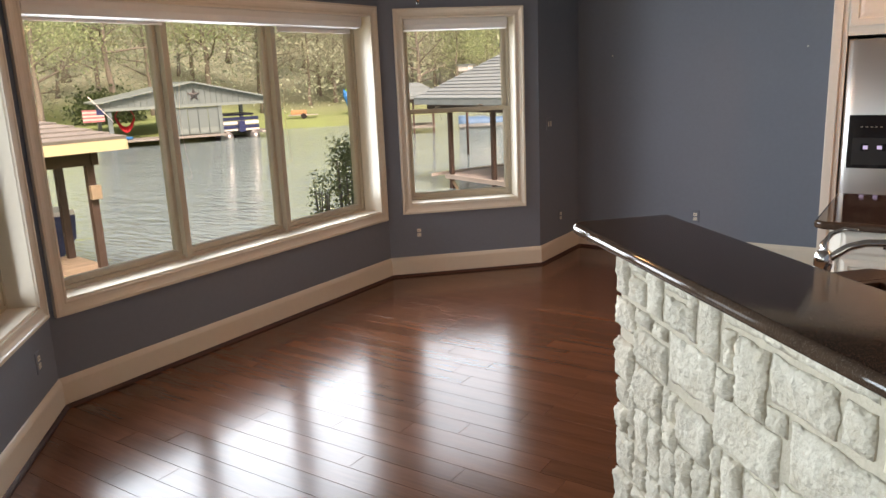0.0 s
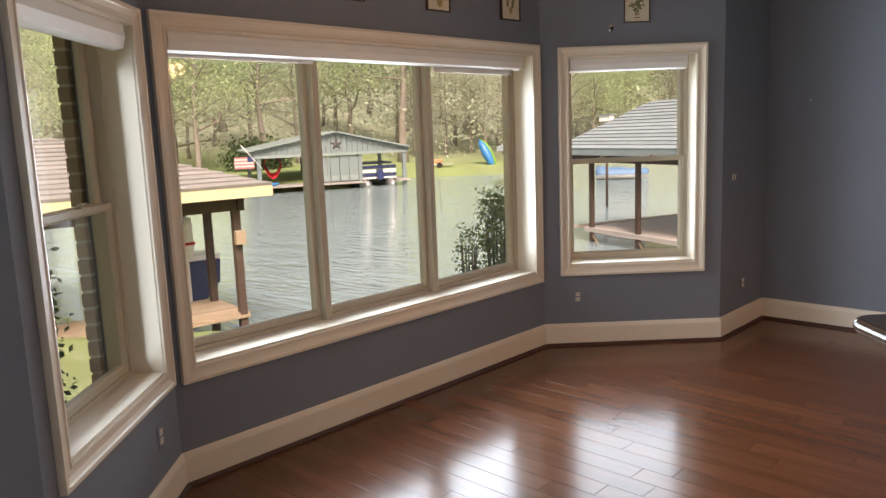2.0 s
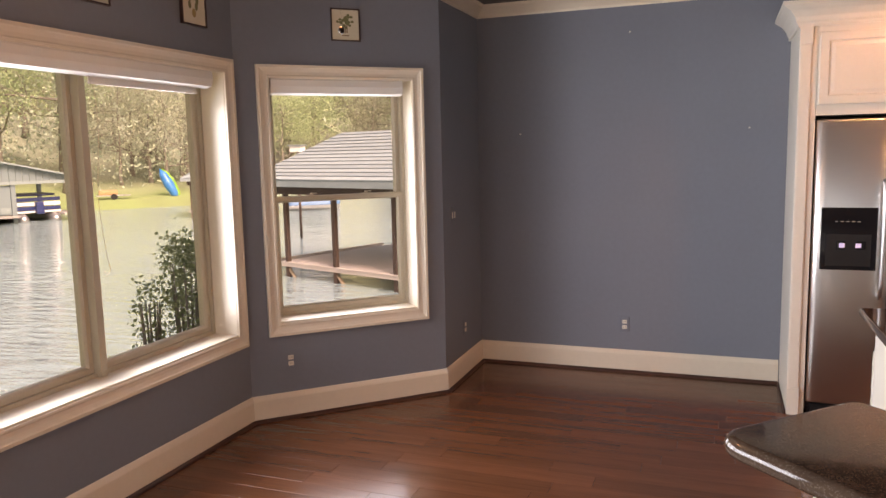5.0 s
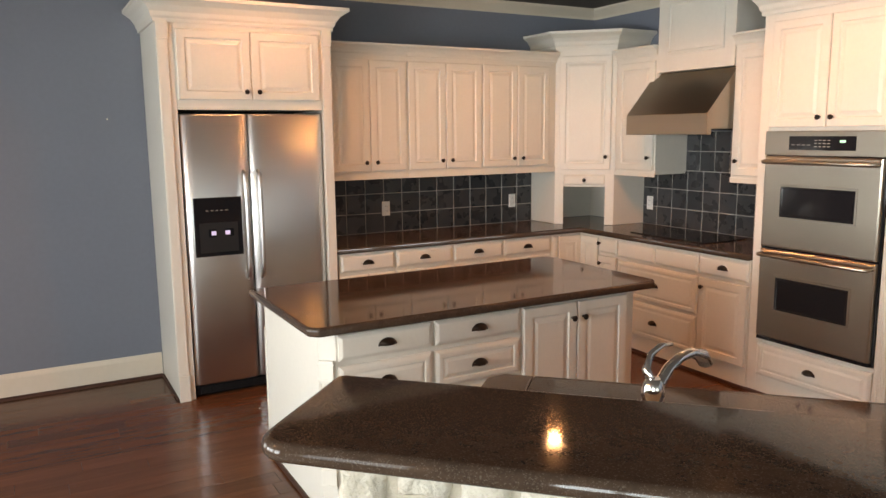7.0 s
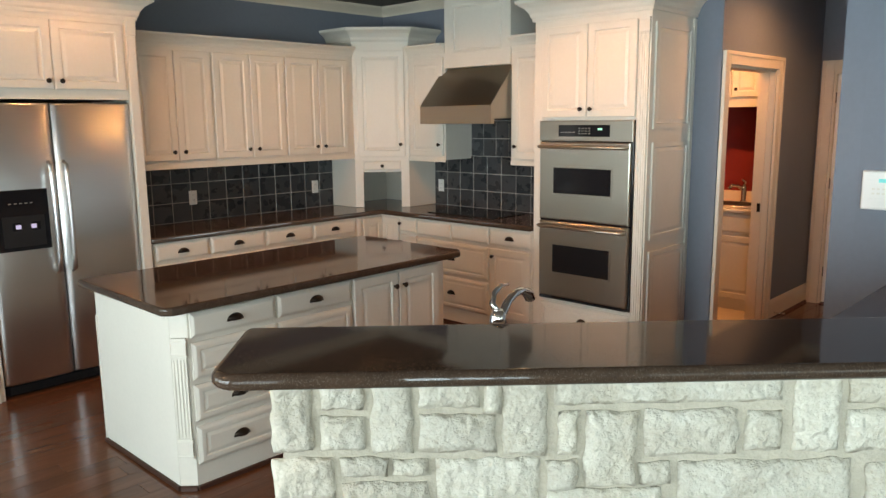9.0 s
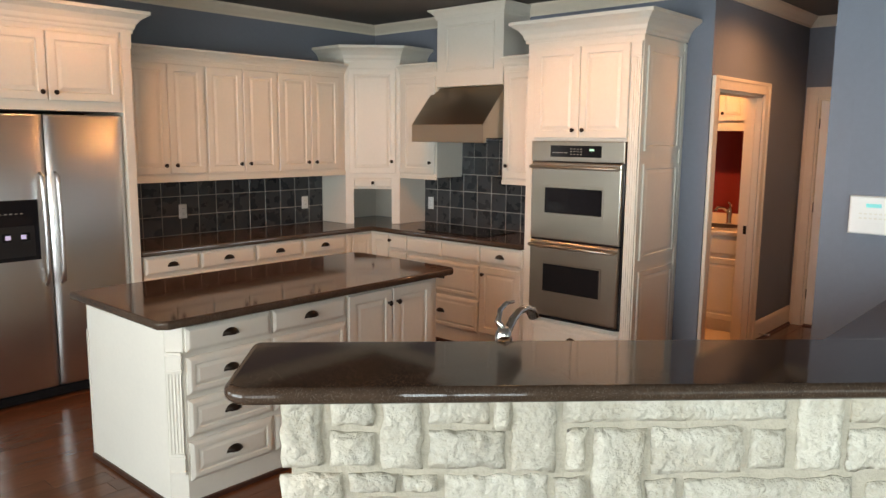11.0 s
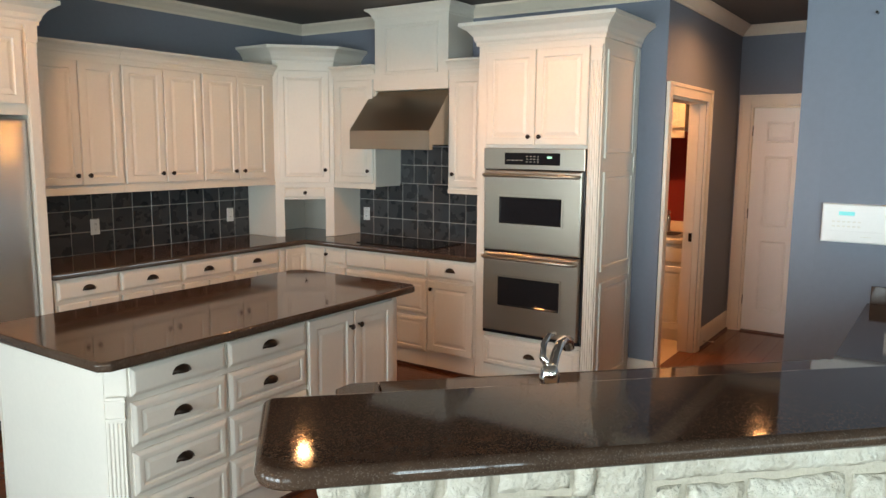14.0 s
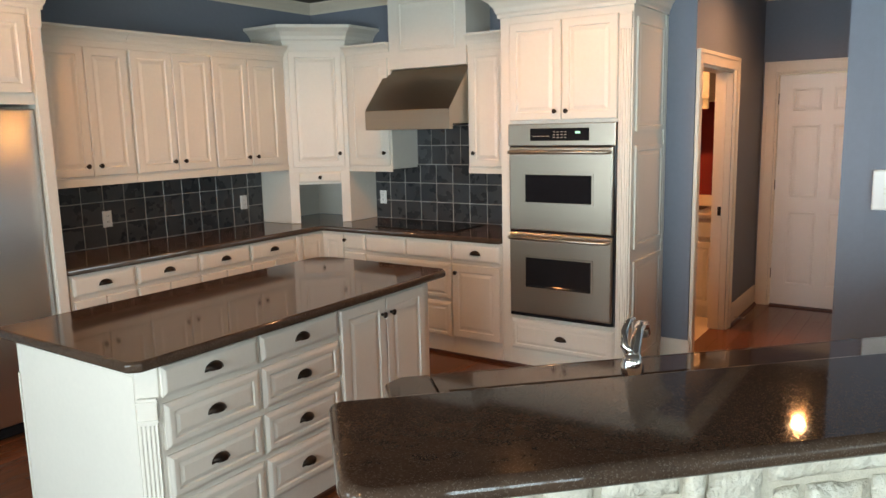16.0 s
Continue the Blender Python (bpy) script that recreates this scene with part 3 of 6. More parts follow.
# ---- fridge surround and fridge ----
fc = thing("fridge_cabinet", pose(-2.50, 7.43, 0), "tall cream cabinet surround with two upper doors around the fridge", "cabinet")
boxpart("side_panel", (0, 0.10, 0, 0.628, 0, 2.42), CAB, fc, 0.004)
boxpart("side_panel", (1.03, 1.10, 0, 0.628, 0, 2.42), CAB, fc, 0.004)
boxpart("body", (0.101, 1.029, 0.001, 0.627, 1.845, 2.42), CAB, fc)
boxpart("back", (0.101, 1.029, 0.612, 0.627, 0.0, 1.844), SLOT, fc)
front(fc, 0.108, 0.556, 1.905, 2.325, DOOR, "door", "knob", 0.52, 1.955)
front(fc, 0.562, 1.010, 1.905, 2.325, DOOR, "door", "knob", 0.60, 1.955)
for s in (0.0, 1.03):
    bm = bmesh.new()
    box(bm, s + 0.005, s + 0.065, -0.012, 0, 0.17, 2.26, 0.004)
    box(bm, s + 0.0, s + 0.07, -0.02, 0, 0.0, 0.17, 0.004)
    box(bm, s + 0.0, s + 0.07, -0.02, 0, 2.26, 2.36, 0.004)
    part("pilaster", bm, CAB, fc)
cornice(fc, [(-0.002, 0.628), (-0.002, -0.004), (1.102, -0.004), (1.102, 0.628)][::-1], 2.36, 1.6)
boxpart("shoe", (-0.012, 0.0, 0, 0.6, 0, 0.02), SHOE, fc, 0.004)

fr = thing("fridge", pose(-2.392, 7.44, 0), "stainless steel side-by-side fridge with a black ice dispenser", "fridge")
boxpart("body", (0.0, 0.915, 0.03, 0.60, 0.02, 1.822), BLACK, fr, 0.004)
boxpart("kick_grille", (0.01, 0.905, 0.012, 0.029, 0.015, 0.075), BLACK, fr, 0.003)
for i in range(9):
    boxpart("grille_slat", (0.03, 0.885, 0.006, 0.0118, 0.022 + i * 0.0055, 0.025 + i * 0.0055), SLOT, fr)


def steel_door(parent, x0, x1, z0, z1):
    bm = bmesh.new()
    n, rows = 12, []
    for i in range(n + 1):
        f = i / n
        e = min(f, 1 - f) * (x1 - x0)
        bulge = -0.010 - 0.008 * math.sin(math.pi * f) + (0.012 * (1 - min(e / 0.018, 1)) ** 2)
        rows.append([bm.verts.new((x0 + (x1 - x0) * f, bulge + (0.0 if 0 < j < 3 else 0.006), z)) for j, z in enumerate((z0, z0 + 0.012, z1 - 0.012, z1))])
    for a, b in zip(rows, rows[1:]):
        for j in range(3):
            fc_ = bm.faces.new((a[j], b[j], b[j + 1], a[j + 1]))
            fc_.smooth = True
    back = [bm.verts.new(p) for p in ((x0, 0.028, z0), (x1, 0.028, z0), (x1, 0.028, z1), (x0, 0.028, z1))]
    bm.faces.new([r[0] for r in rows] + [back[1], back[0]])
    bm.faces.new([r[3] for r in rows] + [back[2], back[3]])
    bm.faces.new([rows[0][j] for j in range(4)] + [back[3], back[0]])
    bm.faces.new([rows[-1][j] for j in range(4)] + [back[2], back[1]])
    bm.faces.new(back)
    return part("door", bm, STEEL, parent, "brushed stainless steel fridge door")


fd1 = steel_door(fr, 0.003, 0.412, 0.085, 1.82)
fd2 = steel_door(fr, 0.419, 0.912, 0.085, 1.82)
for d_, x in ((fd1, 0.372), (fd2, 0.462)):
    bm = bmesh.new()
    pts = [(x, -0.012, 1.46)] + [(x, -0.055 - 0.012 * math.sin(math.pi * q / 8), 1.44 - 0.66 * q / 8) for q in range(9)] + [(x, -0.012, 0.76)]
    tube(bm, pts, [0.011] + [0.0145] * 9 + [0.011], 12)
    part("handle", bm, STEEL, d_, "curved steel bar handle")
disp = boxpart("ice_dispenser", (0.045, 0.345, -0.026, -0.012, 0.925, 1.30), BLACK, fd1, 0.004, "black ice and water dispenser")
boxpart("dispenser_niche", (0.075, 0.315, -0.0275, -0.0262, 0.95, 1.14), SLOT, fd1, 0.0)
for x in (0.13, 0.24):
    boxpart("paddle", (x, x + 0.045, -0.036, -0.0277, 1.05, 1.10), BLACK, fd1, 0.004, "dark dispenser paddle")
DISP = glow("dispenser_lamp", (0.55, 0.55, 0.85), 0.28)
for x in (0.145, 0.232):
    boxpart("dispenser_lamp", (x, x + 0.03, -0.0375, -0.0362, 1.062, 1.088), DISP, fd1, 0.0, "small pale lit dispenser lamp")
for i in range(5):
    boxpart("button", (0.12 + i * 0.03, 0.135 + i * 0.03, -0.0285, -0.0265, 1.215, 1.220), GROUT, fd1)

# ---- cabinets on the north wall ----
NB = [-1.385, -0.955, -0.475, -0.02, 0.447]
for i in range(4):
    w = NB[i + 1] - NB[i]
    c = thing("base_cabinet", pose(NB[i], 7.44, 0), "cream base cabinet with a drawer above raised-panel doors", "cabinet", "base cabinets on the long wall")
    boxpart("body", (0.001, w - 0.001, 0.001, 0.615, 0.0, 0.858), CAB, c)
    front(c, 0.012, w - 0.012, 0.725, 0.845, DRAWER, "drawer_front", "cup")
    front(c, 0.012, w / 2 - 0.003, 0.13, 0.70, DOOR, "door", "knob", w / 2 - 0.035, 0.64)
    front(c, w / 2 + 0.003, w - 0.012, 0.13, 0.70, DOOR, "door", "knob", w / 2 + 0.035, 0.64)
    boxpart("shoe", (0.001, w - 0.001, -0.016, 0.0, 0, 0.022), SHOE, c, 0.004)

cc = thing("corner_base_cabinet", pose(0.76, 7.44, 0), "cream corner base cabinet with folding doors", "cabinet")
bm = bmesh.new()
slab(bm, [Vector(p) for p in ((-0.312, 0.0), (0.0, 0.0), (0.0, -0.46), (0.625, -0.46), (0.625, 0.615), (-0.312, 0.615))], 0.0, 0.858)
part("body", bm, CAB, cc)
front(cc, -0.30, -0.24, 0.13, 0.845, DRAWER, "stile")
front(cc, -0.235, -0.006, 0.13, 0.84, DOOR, "door")
ccd = new("door_leaf")
ccd.parent = cc
ccd.matrix_basis = pose(0, 0, 0, 0, 0, -90)
front(ccd, 0.024, 0.235, 0.13, 0.84, DOOR, "door")
front(ccd, 0.245, 0.455, 0.725, 0.845, DRAWER, "drawer_front", "knob", 0.27, 0.80)
front(ccd, 0.245, 0.455, 0.13, 0.70, DOOR, "door", "knob", 0.28, 0.64)

# ---- base cabinets on the east wall; local x runs south ----
c = thing("cooktop_cabinet", pose(0.76, 6.98, 0, 0, 0, -90), "cream base cabinet under the cooktop with wide drawers", "cabinet")
boxpart("body", (0.001, 0.814, 0.001, 0.62, 0, 0.858), CAB, c)
front(c, 0.008, 0.402, 0.715, 0.845, DRAWER, "false_front")
front(c, 0.408, 0.805, 0.715, 0.845, DRAWER, "false_front")
front(c, 0.008, 0.805, 0.42, 0.69, DRAWER_R, "drawer_front", "cup")
front(c, 0.008, 0.805, 0.135, 0.40, DRAWER_R, "drawer_front", "cup")
boxpart("shoe", (0.001, 0.814, -0.016, 0.0, 0, 0.022), SHOE, c, 0.004)
c = thing("base_cabinet", pose(0.76, 6.165, 0, 0, 0, -90), "cream base cabinet with one drawer and one door beside the ovens", "cabinet")
boxpart("body", (0.001, 0.414, 0.001, 0.62, 0, 0.858), CAB, c)
front(c, 0.008, 0.405, 0.715, 0.845, DRAWER, "drawer_front", "cup")
front(c, 0.008, 0.405, 0.15, 0.69, DOOR, "door", "knob", 0.045, 0.63)
boxpart("shoe", (0.001, 0.414, -0.016, 0.0, 0, 0.022), SHOE, c, 0.004)

# ---- worktop on both walls ----
bm = bmesh.new()
slab(bm, [Vector(p) for p in ((-1.398, 7.408), (0.728, 7.408), (0.728, 5.752), (1.388, 5.752), (1.388, 8.058), (-1.398, 8.058))], 0.859, 0.90, 0.012)
solid("kitchen_worktop", bm, GRANITE, "polished dark brown granite worktop along two walls", "worktop")
bm = bmesh.new()
slab(bm, rounded([Vector(p) for p in ((0.86, 6.22), (1.31, 6.22), (1.31, 6.97), (0.86, 6.97))], [0.02] * 4, 3), 0.901, 0.907, 0.002)
solid("cooktop", bm, BLACK, "black glass electric cooktop set on the granite", "cooktop")

# ---- tiles behind the worktop ----
TS = 0.1555
bm = bmesh.new()
g = 0.0018
rings(bm, -(TS - 0.006) / 2, (TS - 0.006) / 2, -(TS - 0.006) / 2, (TS - 0.006) / 2, [(0, 0), (0, -0.005), (g, -0.007)])
tile_me = mesh_of("tile", bm, TILE)


def backsplash(name, m, rows, label):
    t = thing(name, m, label, "backsplash", "", "structure")
    for (a, b, z0, z1) in rows:
        boxpart("grout", (a, b, -0.004, 0.0, z0, z1), GROUT, t)
        nx, nz = round((b - a) / TS), round((z1 - z0) / TS)
        for i in range(nx):
            for j in range(nz):
                o = new("tile", tile_me)
                o.parent = t
                o.matrix_basis = Matrix.LocRotScale(((a + (i + 0.5) * (b - a) / nx), -0.0005, z0 + (j + 0.5) * (z1 - z0) / nz), None, ((b - a) / nx / TS, 1, (z1 - z0) / nz / TS))
    return t


backsplash("backsplash_north", pose(0, YN, 0), [(-1.395, 0.70, 0.9005, 0.9005 + 3 * TS)], "dark slate-coloured square tiles with pale grout")
backsplash("backsplash_east", pose(XE, 0, 0, 0, 0, -90), [(-7.368, -5.752, 0.9005, 0.9005 + 3 * TS), (-6.905, -6.195, 0.9008 + 3 * TS, 0.9005 + 5 * TS)], "dark slate-coloured square tiles behind the cooktop")

# ---- upper cabinets ----
UB = [-1.398, -0.697, -0.035, 0.698]
splits = [(-1.31, -1.008, -1.002, -0.71), (-0.688, -0.369, -0.363, -0.045), (-0.027, 0.301, 0.307, 0.622)]
for i in range(3):
    c = thing("upper_cabinet", pose(0, 7.72, 0), "cream upper cabinet with two raised-panel doors", "cabinet", "upper cabinets on the long wall")
    boxpart("body", (UB[i] + 0.0002, UB[i + 1] - 0.0002, 0.001, 0.338, 1.375, 2.25), CAB, c)
    a, b, d, e = splits[i]
    front(c, a, b, 1.41, 2.215, DOOR, "door", "knob", b - 0.04, 1.475)
    front(c, d, e, 1.41, 2.215, DOOR, "door", "knob", d + 0.04, 1.475)
    bm = bmesh.new()
    box(bm, UB[i] + 0.001, UB[i + 1] - 0.001, -0.008, 0.0, 1.35, 1.395, 0.003)
    part("light_rail", bm, CAB, c)
    cornice(c, [(UB[i + 1] - 0.001, -0.001), (UB[i] + 0.001, -0.001)], 2.245, 0.98)

cu = thing("corner_cabinet", pose(0.70, 7.72, 0, 0, 0, -45), "tall cream corner cabinet over an appliance garage", "cabinet")
q = 2 ** 0.5
DW = 0.35 * q
pent = [Vector(p) for p in ((0, 0), (DW, 0), (DW + 0.339 / q, 0.339 / q), ((0.69 - 0.338) / q - 0.002, (0.69 + 0.338) / q - 0.004), (-0.338 / q, 0.338 / q))]
bm = bmesh.new()
slab(bm, pent, 1.335, 2.40)
part("body", bm, CAB, cu)
front(cu, 0.035, DW - 0.035, 1.365, 2.30, DOOR, "door", "knob", DW - 0.075, 1.475)
front(cu, 0.07, DW - 0.07, 1.235, 1.325, DRAWER, "garage_door", "knob", DW / 2, 1.28, y=0.015)
for x0, x1 in ((0.0, 0.075), (DW - 0.075, DW)):
    boxpart("post", (x0, x1, 0.0, 0.03, 0.902, 1.334), CAB, cu, 0.003)
boxpart("rail", (0.0755, DW - 0.0755, 0.012, 0.03, 1.222, 1.334), CAB, cu)
for sgn, x in ((-1, 0.0), (1, DW)):
    bm = bmesh.new()
    a, b = Vector((x, 0.004)), Vector((x + sgn * 0.336 / q, 0.336 / q))
    nrm = Vector((-(b - a).y, (b - a).x)).normalized() * (0.016 if sgn > 0 else -0.016)
    vs = [a, b, b + nrm, a + nrm]
    slab(bm, vs if sgn > 0 else vs[::-1], 0.902, 1.334)
    part("side_panel", bm, CAB, cu)
for sgn in (-1, 1):
    bm = bmesh.new()
    c_ = pent[3]
    e_ = pent[4] if sgn < 0 else pent[2]
    t_ = (c_ - e_).normalized()
    n_ = Vector((-t_.y, t_.x)) * 0.008 * (-1 if sgn < 0 else 1)
    vs = [e_, c_, c_ + n_, e_ + n_]
    slab(bm, vs, 0.903, 1.333)
    part("garage_back", bm, CAB, cu)
cornice(cu, [(pent[2].x, pent[2].y), (DW, 0), (0, 0), (pent[4].x, pent[4].y)], 2.36, 1.55)

for y0, w, lab in ((7.366, 0.458, "narrow cream upper cabinet beside the hood"), (6.19, 0.436, "narrow cream upper cabinet between hood and ovens")):
    c = thing("upper_cabinet", pose(1.05, y0, 0, 0, 0, -90), lab, "cabinet", "upper cabinets beside the hood")
    boxpart("body", (0.001, w - 0.001, 0.001, 0.338, 1.345, 2.25), CAB, c)
    if w > 0.45:
        front(c, 0.035, w - 0.02, 1.375, 2.215, DOOR, "door", "knob", w - 0.06, 1.475)
    else:
        front(c, 0.02, w - 0.12, 1.375, 2.215, DOOR, "door", "knob", 0.06, 1.475)
    boxpart("light_rail", (0.001, w - 0.001, -0.008, 0.0, 1.325, 1.36), CAB, c, 0.003)
    cornice(c, [(w - 0.001, -0.001), (0.001, -0.001)], 2.245, 0.98)

hc = thing("hood_cover", pose(1.05, 6.905, 0, 0, 0, -90), "cream boxed chimney cover with a raised panel above the hood", "cabinet")
boxpart("body", (0.0, 0.712, -0.01, 0.338, 2.122, 2.70), CAB, hc, 0.003)
bm = bmesh.new()
rings(bm, 0.10, 0.62, 2.245, 2.625, [(0, -0.0099), (0.0, -0.018), (0.008, -0.022), (0.02, -0.022), (0.026, -0.014), (0.06, -0.018)])
part("raised_panel", bm, CAB, hc)
cornice(hc, [(0.714, 0.338), (0.714, -0.012), (-0.002, -0.012), (-0.002, 0.338)], 2.675, 0.95)

hd = thing("range_hood", pose(1.08, 6.968, 1.657, 0, 0, -90), "stainless steel canopy range hood", "range hood")
bm = bmesh.new()
W = 0.776
prof = [(-0.28, 0.0), (-0.282, 0.003), (-0.282, 0.142), (-0.279, 0.148), (-0.003, 0.455), (0.0, 0.46), (0.305, 0.46), (0.305, 0.04), (-0.24, 0.04), (-0.24, 0.0)]
rows = [[bm.verts.new((x, y, z)) for y, z in prof] for x in (0.0, W)]
for j in range(len(prof)):
    k_ = (j + 1) % len(prof)
    bm.faces.new((rows[0][j], rows[1][j], rows[1][k_], rows[0][k_]))
bm.faces.new(rows[0]), bm.faces.new(rows[1][::-1])
part("canopy", bm, STEEL_DIM, hd)
boxpart("filter", (0.03, W - 0.03, -0.23, 0.28, 0.028, 0.0395), SLOT, hd)

# ---- oven tower ----
ot = thing("oven_tower", pose(0.77, 5.75, 0, 0, 0, -90), "tall cream oven cabinet with fluted pilaster and panelled side", "cabinet")
TW = 0.915
boxpart("body", (0.0, TW, 0.022, 0.615, 0.0, 2.40), CAB, ot, 0.003)
for bx in ((0.0, 0.068, 0.0, 0.0215, 0.0, 2.40), (0.825, TW, 0.0, 0.0215, 0.0, 2.40), (0.0685, 0.8245, 0.0, 0.0215, 0.0, 0.37), (0.0685, 0.8245, 0.0, 0.0215, 1.68, 2.40)):
    boxpart("face_frame", bx, CAB, ot)
front(ot, 0.075, 0.446, 1.70, 2.325, DOOR, "door", "knob", 0.41, 1.755)
front(ot, 0.452, 0.823, 1.70, 2.325, DOOR, "door", "knob", 0.49, 1.755)
front(ot, 0.075, 0.823, 0.135, 0.345, DRAWER_R, "drawer_front", "cup")
pilaster(ot, 0.838, 0.905, 0.0, 2.33, 0.0)
boxpart("shoe", (0.0, TW, -0.03, 0.0, 0, 0.022), SHOE, ot, 0.004)
side = new("side_panel")
side.parent = ot
side.matrix_basis = pose(TW, 0, 0, 0, 0, 90)
for z0, z1 in ((0.12, 0.80), (0.88, 1.53), (1.62, 2.30)):
    bm = bmesh.new()
    rings(bm, 0.05, 0.565, z0, z1, [(0, 0.0), (0.0, -0.012), (0.03, -0.012), (0.036, -0.004), (0.06, -0.010)])
    part("raised_panel", bm, CAB, side)
boxpart("edge_strip", (0.575, 0.615, -0.012, 0.0, 0.0, 2.36), CAB, side, 0.003)
cornice(ot, [(TW + 0.002, 0.615), (TW + 0.002, -0.004), (-0.002, -0.004), (-0.002, 0.615)], 2.37, 1.7)

ov = thing("double_oven", pose(0.768, 5.681, 0, 0, 0, -90), "built-in stainless steel double wall oven", "oven")
OW = 0.752
boxpart("chassis", (0.002, OW - 0.002, -0.008, 0.018, 0.376, 1.678), BLACK, ov, 0.002)
cp = boxpart("control_panel", (0.0, OW, -0.028, -0.009, 1.535, 1.678), STEEL_DIM, ov, 0.004)
boxpart("display", (0.165, 0.58, -0.0305, -0.0285, 1.567, 1.648), BLACK, cp, 0.001)
LCD = glow("pale_display_digits", (0.35, 0.9, 0.7), 0.25)
boxpart("clock_digits", (0.485, 0.52, -0.0315, -0.0306, 1.612, 1.626), LCD, cp)
for i in range(4):
    for j in range(3):
        boxpart("key", (0.33 + i * 0.027, 0.345 + i * 0.027, -0.0313, -0.0306, 1.586 + j * 0.018, 1.590 + j * 0.018), GROUT, cp)
for i in range(4):
    boxpart("key", (0.185 + i * 0.032, 0.208 + i * 0.032, -0.0313, -0.0306, 1.595, 1.599), GROUT, cp)
for z0, z1, w0, w1 in ((0.972, 1.528, 1.165, 1.348), (0.402, 0.958, 0.587, 0.79)):
    od = thing("oven_door", Matrix(), "", "")
    od.parent = ov
    bm = bmesh.new()
    rings(bm, 0.012, OW - 0.012, z0, z1, [(0, -0.0085), (0, -0.034), (0.008, -0.040)])
    p = part("door_panel", bm, STEEL_DIM, od)
    bm = bmesh.new()
    rings(bm, 0.135, 0.605, w0, w1, [(0, -0.0395), (0, -0.043), (0.010, -0.043), (0.014, -0.041)])
    part("oven_window", bm, BLACK, od)
    fw = frame_piece("window_frame", od, 0.135, 0.605, w0, w1, [(0, -0.0395), (0, -0.0442), (0.010, -0.0442), (0.012, -0.0395)], STEEL_DIM)
    bm = bmesh.new()
    zh = z1 - 0.032
    tube(bm, [(0.03, -0.036, zh), (0.03, -0.078, zh), (0.045, -0.088, zh), (OW - 0.045, -0.088, zh), (OW - 0.03, -0.078, zh), (OW - 0.03, -0.036, zh)], 0.013, 12)
    part("handle", bm, STEEL_DIM, od, "polished bar handle")
boxpart("vent_trim", (0.012, OW - 0.012, -0.03, -0.009, 0.378, 0.398), BLACK, ov, 0.002)

# ---- island ----
isl = thing("kitchen_island", pose(-2.215, 5.50, 0), "cream kitchen island cabinet with drawers, doors and fluted corner", "island")
IW, ID = 1.78, 0.875
bm = bmesh.new()
slab(bm, [Vector(p) for p in ((0.055, 0.0), (IW - 0.05, 0.0), (IW, 0.05), (IW, ID), (0.0, ID), (0.0, 0.055))], 0.0, 0.858)
part("body", bm, CAB, isl)
rowsz = ((0.735, 0.848), (0.535, 0.71), (0.335, 0.51), (0.125, 0.31))
for x0, x1 in ((0.065, 0.512), (0.53, 0.995)):
    for i, (z0, z1) in enumerate(rowsz):
        front(isl, x0, x1, z0, z1, DRAWER if not i else DRAWER_R, "drawer_front", "cup")
front(isl, 1.015, 1.342, 0.125, 0.845, DOOR, "door", "knob", 1.31, 0.765)
front(isl, 1.348, 1.675, 0.125, 0.845, DOOR, "door", "knob", 1.38, 0.765)
ip = new("corner_post")
ip.parent = isl
ip.matrix_basis = pose(0.0275, 0.0275, 0, 0, 0, -45)
pilaster(ip, -0.030, 0.030, 0.16, 0.74, -0.001)
ie = new("end_panel")
ie.parent = isl
ie.matrix_basis = pose(0, ID, 0, 0, 0, -90)
bm = bmesh.new()
box(bm, 0.0125, ID - 0.06, -0.003, 0.0, 0.0, 0.82, 0.001)
box(bm, 0.0, 0.012, -0.008, 0.0, 0.0, 0.70, 0.002)
part("sheet", bm, CAB, ie)
for i, x in enumerate((0.20, 0.42, 0.62, 0.74)):
    boxpart("bracket", (x, x + 0.05, -0.004, 0.0, 0.825, 0.848), PLASTIC, ie, 0.001, "small pale mounting bracket under the top")
boxpart("shoe", (0.055, IW - 0.05, -0.016, 0.0, 0, 0.022), SHOE, isl, 0.004)
boxpart("shoe", (-0.016, 0.0, 0.055, ID, 0, 0.022), SHOE, isl, 0.004)
bm = bmesh.new()
sweep(bm, [(0.0, 0.055), (0.055, 0.0)], [(-0.001, 0.0), (-0.016, 0.0), (-0.014, 0.016), (-0.001, 0.022)])
part("shoe", bm, SHOE, isl)
bm = bmesh.new()
slab(bm, rounded([Vector(p) for p in ((-2.245, 5.455), (-0.375, 5.455), (-0.335, 5.495), (-0.335, 6.34), (-0.395, 6.415), (-2.27, 6.415), (-2.285, 6.40), (-2.285, 5.495))], [0.012] * 8, 2), 0.859, 0.90, 0.014)
solid("island_top", bm, GRANITE, "polished dark brown granite island top with clipped corners", "worktop")

# ---- bar with stone face; local x runs along the bar, y towards the kitchen ----
BAR_M = pose(0, 0, 0, 0, 0, -45)
BU0, BU1 = -4.727, -2.48
bar_wall = thing("stone_bar", BAR_M, "breakfast bar half-wall faced with rough cream limestone", "bar")
bm = bmesh.new()
slab(bm, [Vector(p) for p in ((BU0 + 0.022, 0.856), (BU1, 0.856), (BU1 + 1.3, 2.16), (BU1 + 1.2, 2.34), (BU1 - 0.09, 1.085), (BU0 + 0.025, 1.085))], 0.0, 1.093)
part("mortar_wall", bm, MORTAR, bar_wall, "buff mortar between the stones")

